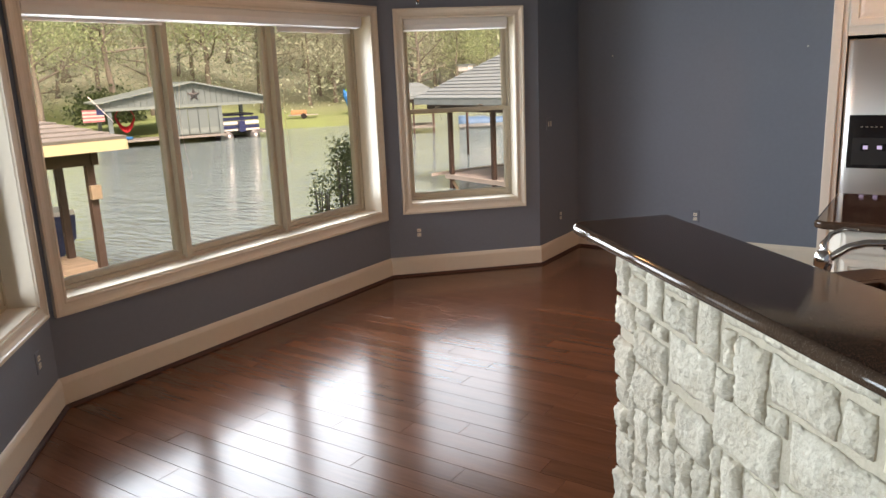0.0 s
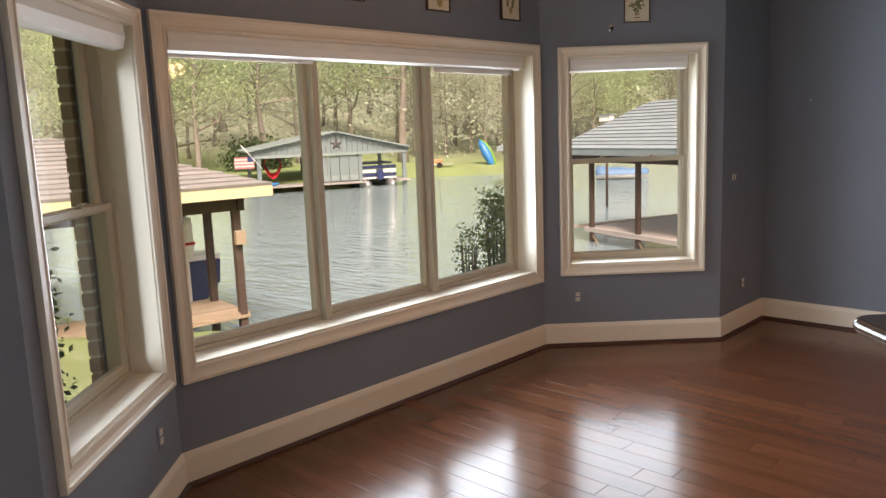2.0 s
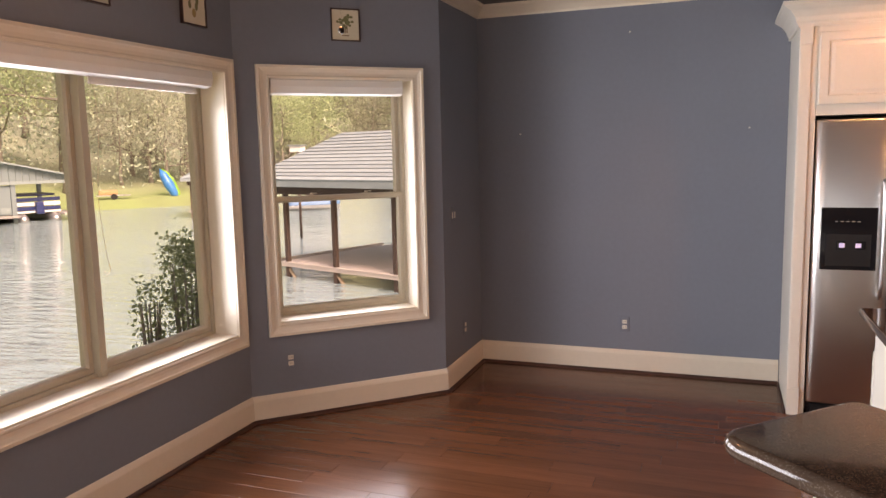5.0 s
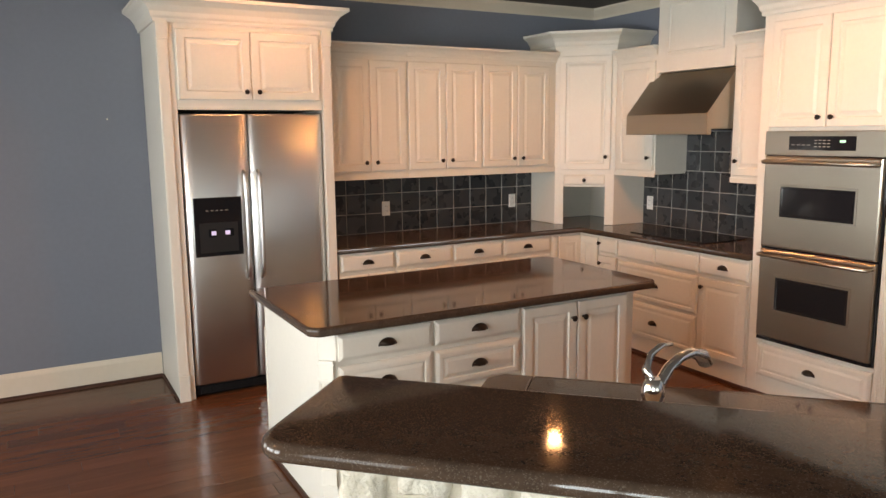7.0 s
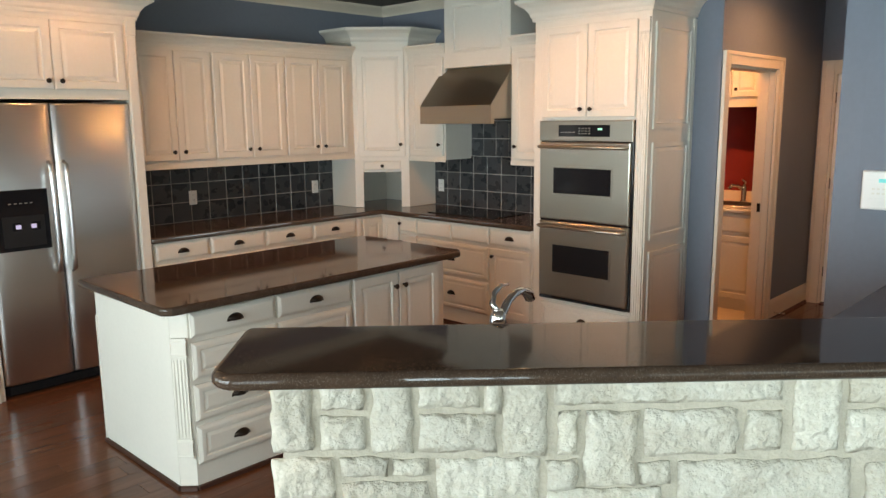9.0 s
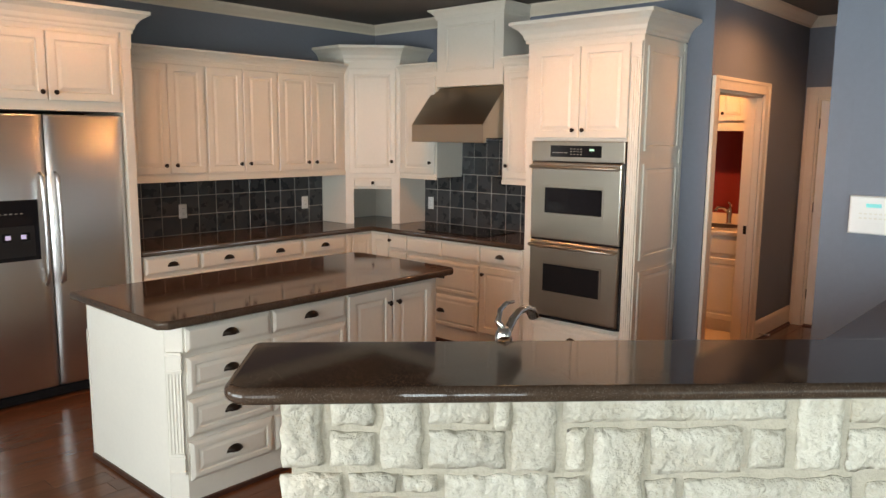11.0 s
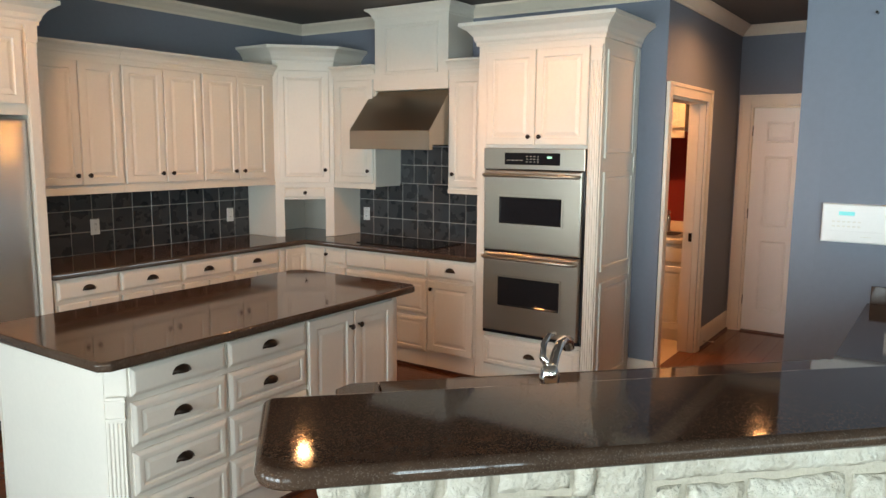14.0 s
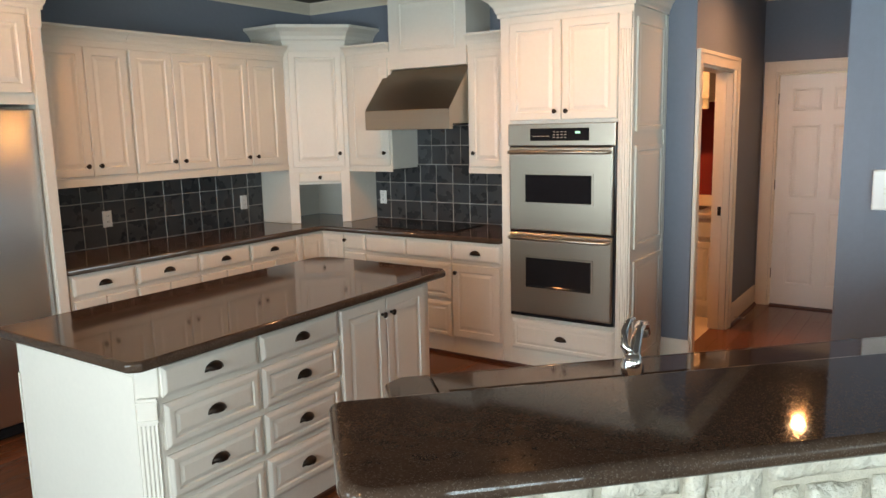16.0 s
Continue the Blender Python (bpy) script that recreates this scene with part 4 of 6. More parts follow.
STONES = [(-4.73, -4.63, 0.88, 1.088), (-4.61, -4.5, 0.99, 1.088), (-4.61, -4.5, 0.88, 0.97), (-4.48, -4.38, 0.87, 1.088), (-4.36, -4.21, 0.99, 1.088), (-4.2, -4.16, 0.97, 1.088),
          (-4.36, -4.17, 0.87, 0.97), (-4.15, -4.04, 0.86, 1.088), (-4.02, -3.44, 0.99, 1.088), (-4.01, -3.96, 0.86, 0.975), (-3.94, -3.81, 0.77, 0.97), (-3.79, -3.55, 0.85, 0.97),
          (-3.53, -3.44, 0.86, 0.96), (-3.41, -3.29, 0.85, 1.088), (-3.27, -3.1, 0.98, 1.088), (-3.27, -3.1, 0.85, 0.96), (-4.73, -4.58, 0.75, 0.86), (-4.56, -4.44, 0.81, 0.86),
          (-4.43, -4.34, 0.81, 0.85), (-4.56, -4.34, 0.66, 0.79), (-4.32, -4.06, 0.69, 0.85), (-4.04, -3.96, 0.76, 0.84), (-3.8, -3.72, 0.77, 0.83), (-3.7, -3.25, 0.66, 0.83)]
rs = random.Random(11)


def stone_mesh(w, h, d, seed):
    """A rough split stone, its face towards -y, standing in the middle of its cell."""
    bm = bmesh.new()
    nx, nz = max(5, min(24, int(w / 0.0115))), max(5, min(18, int(h / 0.0115)))
    grid = []
    for i in range(nx + 1):
        col = []
        for j in range(nz + 1):
            fx, fz = i / nx, j / nz
            x, z = (fx - 0.5) * w, (fz - 0.5) * h
            edge = i in (0, nx) or j in (0, nz)
            wob = noise.noise((x * 22 + seed, z * 22, seed)) * 0.010
            wob2 = noise.noise((x * 22, z * 22 + seed, seed + 9)) * 0.010
            rim_ = min(fx * w, (1 - fx) * w, fz * h, (1 - fz) * h)
            chip = 0.011 * noise.noise((x * 13, seed, z * 13)) + 0.012 * abs(noise.noise((x * 27 + 5, seed, z * 27))) + 0.007 * noise.noise((x * 63, seed, z * 63))
            y = -d * (0.35 if edge else 0.72 + 0.28 * min(1.0, rim_ / 0.022)) - (0 if edge else chip)
            col.append(bm.verts.new((x + (wob if edge else 0), y, z + (wob2 if edge else 0))))
        grid.append(col)
    for i in range(nx):
        for j in range(nz):
            bm.faces.new((grid[i][j], grid[i + 1][j], grid[i + 1][j + 1], grid[i][j + 1])).smooth = True
    rim = [grid[i][0] for i in range(nx + 1)] + [grid[nx][j] for j in range(1, nz + 1)] + [grid[i][nz] for i in range(nx - 1, -1, -1)] + [grid[0][j] for j in range(nz - 1, 0, -1)]
    back = [bm.verts.new((v.co.x, 0, v.co.z)) for v in rim]
    for i in range(len(rim)):
        bm.faces.new((rim[i], rim[(i + 1) % len(rim)], back[(i + 1) % len(rim)], back[i]))
    return mesh_of("stone", bm, STONE)


def lay(m, x0, x1, z0, z1, seed, parent, fixed=(), cell=0.052):
    """Fills a face with stones of many sizes, round those that are fixed."""
    r = random.Random(seed)
    nx, nz = int((x1 - x0) / cell), int((z1 - z0) / cell)
    cw, chh = (x1 - x0) / nx, (z1 - z0) / nz
    taken = [[any(a - 0.02 < x0 + (i + 0.5) * cw < b + 0.02 and c - 0.02 < z0 + (j + 0.5) * chh < e + 0.02 for a, b, c, e in fixed) for j in range(nz)] for i in range(nx)]
    cells = [(a - 0.001, b + 0.001, c - 0.001, e + 0.001) for a, b, c, e in fixed]
    for j in range(nz - 1, -1, -1):
        for i in range(nx):
            if taken[i][j]:
                continue
            w, h = r.choice(((2, 2), (3, 2), (4, 2), (5, 3), (2, 3), (3, 3), (2, 4), (4, 3), (1, 2), (6, 3), (2, 1), (3, 4)))
            ww = 0
            while ww < w and i + ww < nx and not taken[i + ww][j]:
                ww += 1
            hh = 0
            while hh < h and j - hh >= 0 and not any(taken[i + q_][j - hh] for q_ in range(ww)):
                hh += 1
            for q_ in range(ww):
                for p_ in range(hh):
                    taken[i + q_][j - p_] = True
            cells.append((x0 + i * cw + 0.006, x0 + (i + ww) * cw - 0.006, z0 + (j - hh + 1) * chh + 0.006, z0 + (j + 1) * chh - 0.006))
    for a, b, c, e in cells:
        o = new("stone", stone_mesh(b - a, e - c, r.uniform(0.010, 0.022), r.uniform(0, 90)))
        o.parent = parent
        o.matrix_basis = m @ Matrix.Translation(((a + b) / 2, 0, (c + e) / 2))


lay(Matrix.Translation((0, 0.8565, 0)), BU0 + 0.002, BU1 + 0.05, 0.005, 1.09, 3, bar_wall, STONES)
lay(pose(BU0 + 0.0225, 0, 0, 0, 0, -90), -1.083, -0.868, 0.005, 1.09, 5, bar_wall)

v0, v1 = 0.697, 1.113
bm = bmesh.new()
poly = [Vector(p) for p in ((-4.845, v0), (-2.46, v0), (-1.08, 2.06), (-1.36, 2.35), (-2.615, v1), (-4.845, v1))]
slab(bm, rounded(poly, [0.07, 0, 0, 0, 0, 0.03], 6), 1.094, 1.134, 0.019, 5)
solid("bar_top", bm, GRANITE, "polished dark brown granite bar top with rounded corner", "worktop", m=BAR_M)

# sink cabinet behind the bar and its worktop
sc = thing("sink_cabinet", BAR_M, "cream sink base cabinet behind the bar", "cabinet")
SV = 1.90
bm = bmesh.new()
slab(bm, [Vector(p) for p in ((-4.60, 1.088), (-2.9, 1.088), (-2.9, SV - 0.02), (-4.60, SV - 0.02))], 0.0, 0.64)
part("body", bm, CAB, sc)
for bx in ((-4.60, -4.575, 1.088, SV - 0.02, 0.641, 0.851), (-4.574, -2.9, SV - 0.045, SV - 0.02, 0.641, 0.851), (-4.574, -2.9, 1.088, 1.112, 0.641, 0.851)):
    boxpart("apron", bx, CAB, sc)
sx0, sx1, sy0, sy1 = -4.47, -3.69, 1.36, 1.76


def holed_slab(bm, outer, x0, x1, y0, y1, z0, z1):
    a, b, c, e = outer
    box(bm, a, x0, c, e, z0, z1)
    box(bm, x1, b, c, e, z0, z1)
    box(bm, x0, x1, c, y0, z0, z1)
    box(bm, x0, x1, y1, e, z0, z1)
    bmesh.ops.remove_doubles(bm, verts=bm.verts[:], dist=0.0005)


bm = bmesh.new()
holed_slab(bm, (-4.50, -3.0, 1.115, SV - 0.0), sx0, sx1, sy0, sy1, 0.852, 0.893)
slab(bm, rounded([Vector(p) for p in ((-4.652, 1.115), (-4.5005, 1.115), (-4.5005, SV + 0.018), (-4.60, SV + 0.018), (-4.652, SV - 0.035))], [0, 0, 0, 0.02, 0.02], 3), 0.852, 0.893, 0.010)
slab(bm, [Vector(p) for p in ((-4.5, SV + 0.0005), (-2.76, SV + 0.0005), (-2.76, SV + 0.018), (-4.5, SV + 0.018))], 0.852, 0.893, 0.006)
slab(bm, [Vector(p) for p in ((-2.9995, 1.115), (-2.60, 1.115), (-1.42, 2.36), (-1.84, 2.81), (-2.7595, SV), (-2.9995, SV))], 0.852, 0.893, 0.0)
solid("sink_worktop", bm, GRANITE, "polished dark brown granite worktop behind the raised bar", "worktop", m=BAR_M)
snk = thing("sink", BAR_M, "undermounted stainless steel kitchen sink", "sink")
bm = bmesh.new()
for bx in ((sx0 - 0.012, sx0 - 0.001, sy0 - 0.012, sy1 + 0.012, 0.66, 0.851), (sx1 + 0.001, sx1 + 0.012, sy0 - 0.012, sy1 + 0.012, 0.66, 0.851), (sx0 - 0.0005, sx1 + 0.0005, sy0 - 0.012, sy0 - 0.001, 0.66, 0.851), (sx0 - 0.0005, sx1 + 0.0005, sy1 + 0.001, sy1 + 0.012, 0.66, 0.851), (sx0, sx1, sy0, sy1, 0.645, 0.66)):
    box(bm, *bx)
part("bowl", bm, STEEL, snk)
bm = bmesh.new()
lathe(bm, [(0.045, 0.0), (0.045, 0.003), (0.03, 0.004), (0.012, 0.002)], Matrix.Translation(((sx0 + sx1) / 2, (sy0 + sy1) / 2, 0.6605)))
part("drain", bm, CHROME, snk)

fct = thing("faucet", BAR_M @ Matrix.Translation((-4.125, 1.24, 0.893)) @ Matrix.Rotation(radians(-32), 4, "Z") @ Matrix.Diagonal((1, 1, 0.80, 1)), "polished chrome kitchen faucet with side lever", "faucet")
bm = bmesh.new()
lathe(bm, [(0.034, 0), (0.034, 0.006), (0.025, 0.016), (0.021, 0.19), (0.022, 0.225), (0.026, 0.245), (0.027, 0.265), (0.022, 0.29), (0.016, 0.305)], None, 18)
part("base", bm, CHROME, fct)
bm = bmesh.new()
pts = [(0, 0.01, 0.265), (0.0, 0.03, 0.285), (0.0, 0.065, 0.318), (0, 0.11, 0.336), (0, 0.16, 0.338), (0, 0.21, 0.318), (0, 0.235, 0.285)]
tube(bm, pts, [0.014, 0.014, 0.014, 0.014, 0.015, 0.019, 0.018], 14)
part("spout", bm, CHROME, fct)
bm = bmesh.new()
tube(bm, [(0, 0, 0.29), (-0.02, 0.0, 0.325), (-0.022, 0.02, 0.362), (-0.018, 0.055, 0.382), (-0.01, 0.09, 0.38)], [0.012, 0.010, 0.009, 0.008, 0.006], 12)
part("lever", bm, CHROME, fct)
lathe_bm = bmesh.new()
lathe(lathe_bm, [(0.02, 0), (0.02, 0.005), (0.012, 0.02), (0.012, 0.06), (0.018, 0.075), (0.01, 0.085)], None, 14)
soap = solid("soap_dispenser", lathe_bm, CHROME, "small chrome soap pump beside the faucet", "soap dispenser", m=BAR_M @ Matrix.Translation((-3.96, 1.24, 0.893)))

# ---- laundry cabinets seen through the doorway ----
lb = thing("laundry_cabinet", pose(2.73, 5.80, 0, 0, 0, -90), "cream laundry base cabinet with one visible door", "cabinet")
boxpart("body", (0.0, 1.02, 0.001, 0.595, 0.0, 0.858), CAB, lb)
for x0 in (0.03, 0.535):
    front(lb, x0, x0 + 0.45, 0.10, 0.66, DOOR, "door", "knob", x0 + 0.04, 0.60)
    front(lb, x0, x0 + 0.45, 0.69, 0.84, DRAWER, "false_front")
bm = bmesh.new()
slab(bm, [Vector(p) for p in ((2.70, 4.775), (3.325, 4.775), (3.325, 5.82), (2.70, 5.82))], 0.859, 0.90, 0.01)
solid("laundry_counter", bm, TRIM, "pale laundry counter with a small sink", "worktop")
bm = bmesh.new()
box(bm, 3.305, 3.328, 4.78, 5.82, 0.901, 1.0, 0.003)
solid("laundry_upstand", bm, TRIM, "pale upstand behind the laundry counter", "upstand")
ls = thing("laundry_sink", pose(2.95, 5.15, 0.9), "small drop-in steel laundry sink", "sink")
bm = bmesh.new()
slab(bm, rounded([Vector(p) for p in ((-0.2, -0.24), (0.2, -0.24), (0.2, 0.24), (-0.2, 0.24))], [0.05] * 4, 4), 0.001, 0.022, 0.008)
part("rim", bm, STEEL, ls)
# flat plate for the hollow of the sink, its shade given as dark colour
bm = bmesh.new()
slab(bm, rounded([Vector(p) for p in ((-0.16, -0.2), (0.12, -0.2), (0.12, 0.2), (-0.16, 0.2))], [0.05] * 4, 4), 0.0222, 0.024)
part("basin_shade_plate", bm, SLOT, ls)
lf = thing("laundry_faucet", pose(3.12, 5.12, 0.924), "chrome single-lever laundry faucet", "faucet")
bm = bmesh.new()
lathe(bm, [(0.03, 0), (0.03, 0.008), (0.022, 0.02), (0.024, 0.13), (0.02, 0.15)], None, 14)
part("body", bm, CHROME, lf)
bm = bmesh.new()
tube(bm, [(0, 0, 0.10), (-0.07, 0.03, 0.15), (-0.14, 0.06, 0.155), (-0.16, 0.07, 0.13)], [0.015, 0.014, 0.014, 0.016], 10)
part("spout", bm, CHROME, lf)
bm = bmesh.new()
tube(bm, [(0, 0, 0.15), (0.0, -0.01, 0.18), (-0.06, 0.0, 0.205)], [0.012, 0.011, 0.007], 10)
part("lever", bm, CHROME, lf)
lu = thing("laundry_upper_cabinet", pose(3.0, 6.02, 0, 0, 0, -90), "cream laundry wall cabinet with paired doors", "cabinet")
boxpart("body", (0.0, 1.04, 0.001, 0.325, 1.84, 2.50), CAB, lu)
boxpart("light_rail", (0.0, 1.04, 0.0, 0.02, 1.775, 1.839), CAB, lu)
for x0, kx in ((0.02, 0.24), (0.28, 0.32), (0.54, 0.76), (0.80, 0.84)):
    front(lu, x0, x0 + 0.25, 1.86, 2.48, DOOR, "door", "knob", kx, 1.93)


# ---- plates, outlets and switches ----
def plate(m, label, category, kind_="outlet", gangs=1, material=PLASTIC):
    t = thing("wall_plate" if kind_ == "blank" else ("light_switch" if kind_ == "switch" else "wall_outlet"), m, label, category)
    w = 0.035 + 0.023 * (gangs - 1)
    bm = bmesh.new()
    rings(bm, -w, w, -0.057, 0.057, [(0, 0), (0.002, -0.004), (0.006, -0.006)])
    part("plate", bm, WALL if material is PLASTIC else material, t)
    for g_ in range(gangs):
        cx = (g_ - (gangs - 1) / 2) * 0.046
        if kind_ == "switch":
            boxpart("rocker", (cx - 0.008, cx + 0.008, -0.010, -0.0061, -0.022, 0.022), material, t, 0.002)
        else:
            for dz in (-0.02, 0.02):
                boxpart("socket", (cx - 0.017, cx + 0.017, -0.0085, -0.0061, dz - 0.014, dz + 0.014), material, t, 0.003)
                for dx in (-0.006, 0.006):
                    boxpart("slot", (cx + dx - 0.0012, cx + dx + 0.0012, -0.009, -0.0086, dz - 0.004, dz + 0.005), SLOT, t)
    return t


nw45 = math.degrees(math.atan2(C2[1] - C1[1], C2[0] - C1[0]))
plate(pose(-5.481 + 0.001, 6.474 - 0.002, 0.378, 0, 0, nw45), "ivory wall outlet below the small window", "outlet")
plate(pose(-5.483 + 0.001, 3.139 + 0.001, 0.365, 0, 0, 135), "ivory wall outlet below the side window", "outlet")
plate(pose(C2[0] + 0.001, 7.42, 1.235, 0, 0, 90), "ivory triple light switch on the short wall", "switch", "switch", 2)
plate(pose(C2[0] + 0.001, 7.64, 0.375, 0, 0, 90), "ivory wall outlet on the short wall", "outlet")
plate(pose(-3.568, YN - 0.001, 0.367), "ivory wall outlet on the dining wall", "outlet")
plate(pose(-0.735, YN - 0.0085, 1.09), "white double outlet plate on the dark tiles", "outlet", "outlet", 1, WHITE_PL)
plate(pose(0.487, YN - 0.0085, 1.09), "white outlet plate on the dark tiles", "outlet", "outlet", 1, WHITE_PL)
plate(pose(XE - 0.0085, 7.285, 1.08, 0, 0, -90), "white outlet plate beside the cooktop", "outlet", "outlet", 1, WHITE_PL)
plate(pose(XI - 0.001, 3.14, 1.10, 0, 0, -90), "white outlet above the granite upstand", "outlet", "outlet", 2, WHITE_PL)
for x, z in ((-4.36, 1.80), (-2.74, 1.80), (-3.55, 2.50)):
    bm = bmesh.new()
    lathe(bm, [(0.006, 0), (0.006, 0.004), (0.002, 0.012)], Matrix.Translation((x, YN, z)) @ Matrix.Rotation(radians(90), 4, "X"), 8)
    solid("wall_anchor", bm, PLASTIC, "small pale wall anchor set in the painted wall", "wall anchor", group="anchors in the dining wall")
bm = bmesh.new()
lathe(bm, [(0.008, 0), (0.008, 0.004), (0.003, 0.03), (0.006, 0.034)], Matrix.Translation((XI, 3.357, 2.376)) @ Matrix.Rotation(radians(-90), 4, "Y"), 8)
solid("wall_hook", bm, BRONZE, "small metal hook high on the wall", "hook")

# ---- intercom and granite upstand ----
ic = thing("intercom", pose(XI - 0.001, 3.533, 1.204, 0, 0, -90), "white wall intercom radio panel with a lit display", "intercom")
bm = bmesh.new()
rings(bm, 0, 0.42, 0, 0.205, [(0, 0), (0.002, -0.03), (0.008, -0.036)])
part("case", bm, WHITE_PL, ic)
boxpart("display", (0.082, 0.155, -0.0385, -0.0365, 0.145, 0.165), glow("cyan_display", (0.10, 0.55, 0.55), 0.30), ic)
for i in range(6):
    for j in range(2):
        boxpart("button", (0.052 + i * 0.024, 0.066 + i * 0.024, -0.0395, -0.0365, 0.083 + j * 0.024, 0.091 + j * 0.024), PLASTIC, ic, 0.001)
boxpart("flap", (0.045, 0.39, -0.0395, -0.0365, 0.010, 0.062), WHITE_PL, ic, 0.001)
boxpart("flap_mark", (0.19, 0.24, -0.0402, -0.0396, 0.034, 0.038), PLASTIC, ic)
bm = bmesh.new()
lathe(bm, [(0.052, 0), (0.05, 0.002), (0.01, 0.003)], Matrix.Translation((0.345, -0.0363, 0.15)) @ Matrix.Rotation(radians(90), 4, "X") @ Matrix.Diagonal((1, 0.6, 1, 1)), 24)
part("speaker", bm, PLASTIC, ic)
for i in range(5):
    boxpart("speaker_slot", (0.31, 0.38, -0.0398, -0.0394, 0.128 + i * 0.01, 0.131 + i * 0.01), SLOT, ic)
bm = bmesh.new()
box(bm, XI - 0.022, XI - 0.001, 2.30, 3.275, 0.8935, 0.985, 0.003)
solid("granite_upstand", bm, GRANITE, "brown granite upstand against the intercom wall", "upstand")
bm = bmesh.new()
slab(bm, [Vector(p) for p in ((-0.5, 2.32), (XI - 0.001, 2.32), (XI - 0.001, 3.25), (-0.5, 3.25))], 0.0, 0.851)
solid("return_cabinet", bm, CAB, "cream base cabinet under the return worktop", "cabinet")

# ---- pictures above the windows ----
PAPER = mat("aged_paper", (0.70, 0.64, 0.50), 0.8, amount=0.06)
FRAME = mat("dark_wood_frame", (0.05, 0.022, 0.014), 0.4, amount=0.3)
OLIVE, PEAR, BROWN = mat("olive_ink", (0.22, 0.22, 0.10), 0.8), mat("ochre_ink", (0.45, 0.32, 0.13), 0.8), mat("brown_ink", (0.25, 0.14, 0.07), 0.8)


def disc(bm, x, z, rx, rz, y=-0.0135, seg=12):
    bm.faces.new([bm.verts.new((x + rx * math.cos(2 * math.pi * i / seg), y, z + rz * math.sin(2 * math.pi * i / seg))) for i in range(seg)])


def picture(m, w, h, label, motif):
    t = thing("picture", m, label, "picture", "fruit prints over the windows")
    frame_piece("frame", t, -w / 2 + 0.008, w / 2 - 0.008, -h / 2 + 0.008, h / 2 - 0.008, [(0, -0.004), (0, -0.018), (0.008, -0.018), (0.008, 0.0), (0, 0.0)], FRAME)
    boxpart("print", (-w / 2 + 0.008, w / 2 - 0.008, -0.012, -0.001, -h / 2 + 0.008, h / 2 - 0.008), PAPER, t)
    r = random.Random(len(motif) * 7)
    a, b = bmesh.new(), bmesh.new()
    if motif == "tree":
        for _ in range(26):
            disc(a, r.gauss(0, 0.026), 0.018 + r.gauss(0, 0.02), 0.010, 0.008, -0.0122 - r.uniform(0.0002, 0.0016))
        for s in (-1, 0, 1):
            box(b, s * 0.010 - 0.003, s * 0.010 + 0.003, -0.0127, -0.0122, -0.05, 0.0)
        box(b, -0.022, 0.022, -0.0127, -0.0122, -0.068, -0.062)
    elif motif == "pear":
        disc(b, 0.012, -0.045, 0.026, 0.032, -0.0126)
        disc(b, 0.010, -0.012, 0.013, 0.022, -0.0130)
        for _ in range(12):
            disc(a, -0.012 + r.gauss(0, 0.028), 0.04 + r.gauss(0, 0.014), 0.014, 0.010, -0.0124 - r.uniform(0.0002, 0.0012))
    else:
        disc(b, 0.0, -0.035, 0.017, 0.024, -0.0126)
        for x, z in ((-0.028, 0.045), (0.03, 0.03), (-0.032, 0.005), (0.022, 0.0)):
            disc(a, x, z, 0.013, 0.022, -0.0125)
    part("leaves", a, OLIVE, t, fix=False)
    part("fruit", b, PEAR if motif != "tree" else BROWN, t, fix=False)
    return t


picture(pose(-5.166 + 0.002, 6.789 - 0.002, 2.485, 0, 0, nw45), 0.19, 0.20, "small framed botanical print of a tree", "tree")
for y, mo_ in ((4.52, "tree"), (5.225, "pear"), (5.94, "apples")):
    picture(pose(-5.658, y, 2.50, 0, 0, 90), 0.205, 0.205, "small framed botanical fruit print over the picture window", mo_)

# ---- ceiling lights ----
BULB = glow("warm_bulb", (1.0, 0.72, 0.42), 7.0)
for i, (cx, cy) in enumerate(CANS):
    t = thing("recessed_light", pose(cx, cy, CH), "white-rimmed recessed ceiling light, lit", "ceiling light", "recessed lights")
    bm = bmesh.new()
    prof = [(0.095, -0.002), (0.095, -0.006), (0.088, -0.009), (0.070, -0.006), (0.066, -0.0015)]
    seg = 28
    rws = [[bm.verts.new((r_ * math.cos(2 * math.pi * j / seg), r_ * math.sin(2 * math.pi * j / seg), z_)) for j in range(seg)] for r_, z_ in prof]
    for a, b in zip(rws, rws[1:]):
        for j in range(seg):
            bm.faces.new((a[j], a[(j + 1) % seg], b[(j + 1) % seg], b[j]))
    part("rim", bm, WHITE_PL, t)
    bm = bmesh.new()
    lathe(bm, [(0.066, -0.004), (0.05, -0.012), (0.02, -0.016)], None, 24)
    part("lamp", bm, BULB, t, "glowing warm lamp face")

# ---- hanging lamp in the bay ----
BRASS = mat("antique_brass", (0.42, 0.25, 0.10), 0.3, 0.9, amount=0.2)
hl = thing("bay_ceiling_lamp", pose(BAY_LAMP[0], BAY_LAMP[1], 0), "brass ceiling lamp with glass bowl and a pull chain", "ceiling lamp")
bm = bmesh.new()
lathe(bm, [(0.065, CH - 0.001), (0.06, CH - 0.02), (0.015, CH - 0.03), (0.012, 2.42), (0.05, 2.40), (0.012, 2.385)], None, 18)
part("stem", bm, BRASS, hl)
bm = bmesh.new()
lathe(bm, [(0.15, 2.375), (0.145, 2.34), (0.11, 2.30), (0.06, 2.275), (0.02, 2.268)], None, 24)
part("glass_bowl", bm, glow("frosted_lamp_glass", (1.0, 0.66, 0.34), 1.2), hl, "frosted amber glass bowl, lit")
bm = bmesh.new()
lathe(bm, [(0.03, 2.267), (0.034, 2.255), (0.014, 2.245), (0.012, 2.232), (0.004, 2.224)], None, 14)
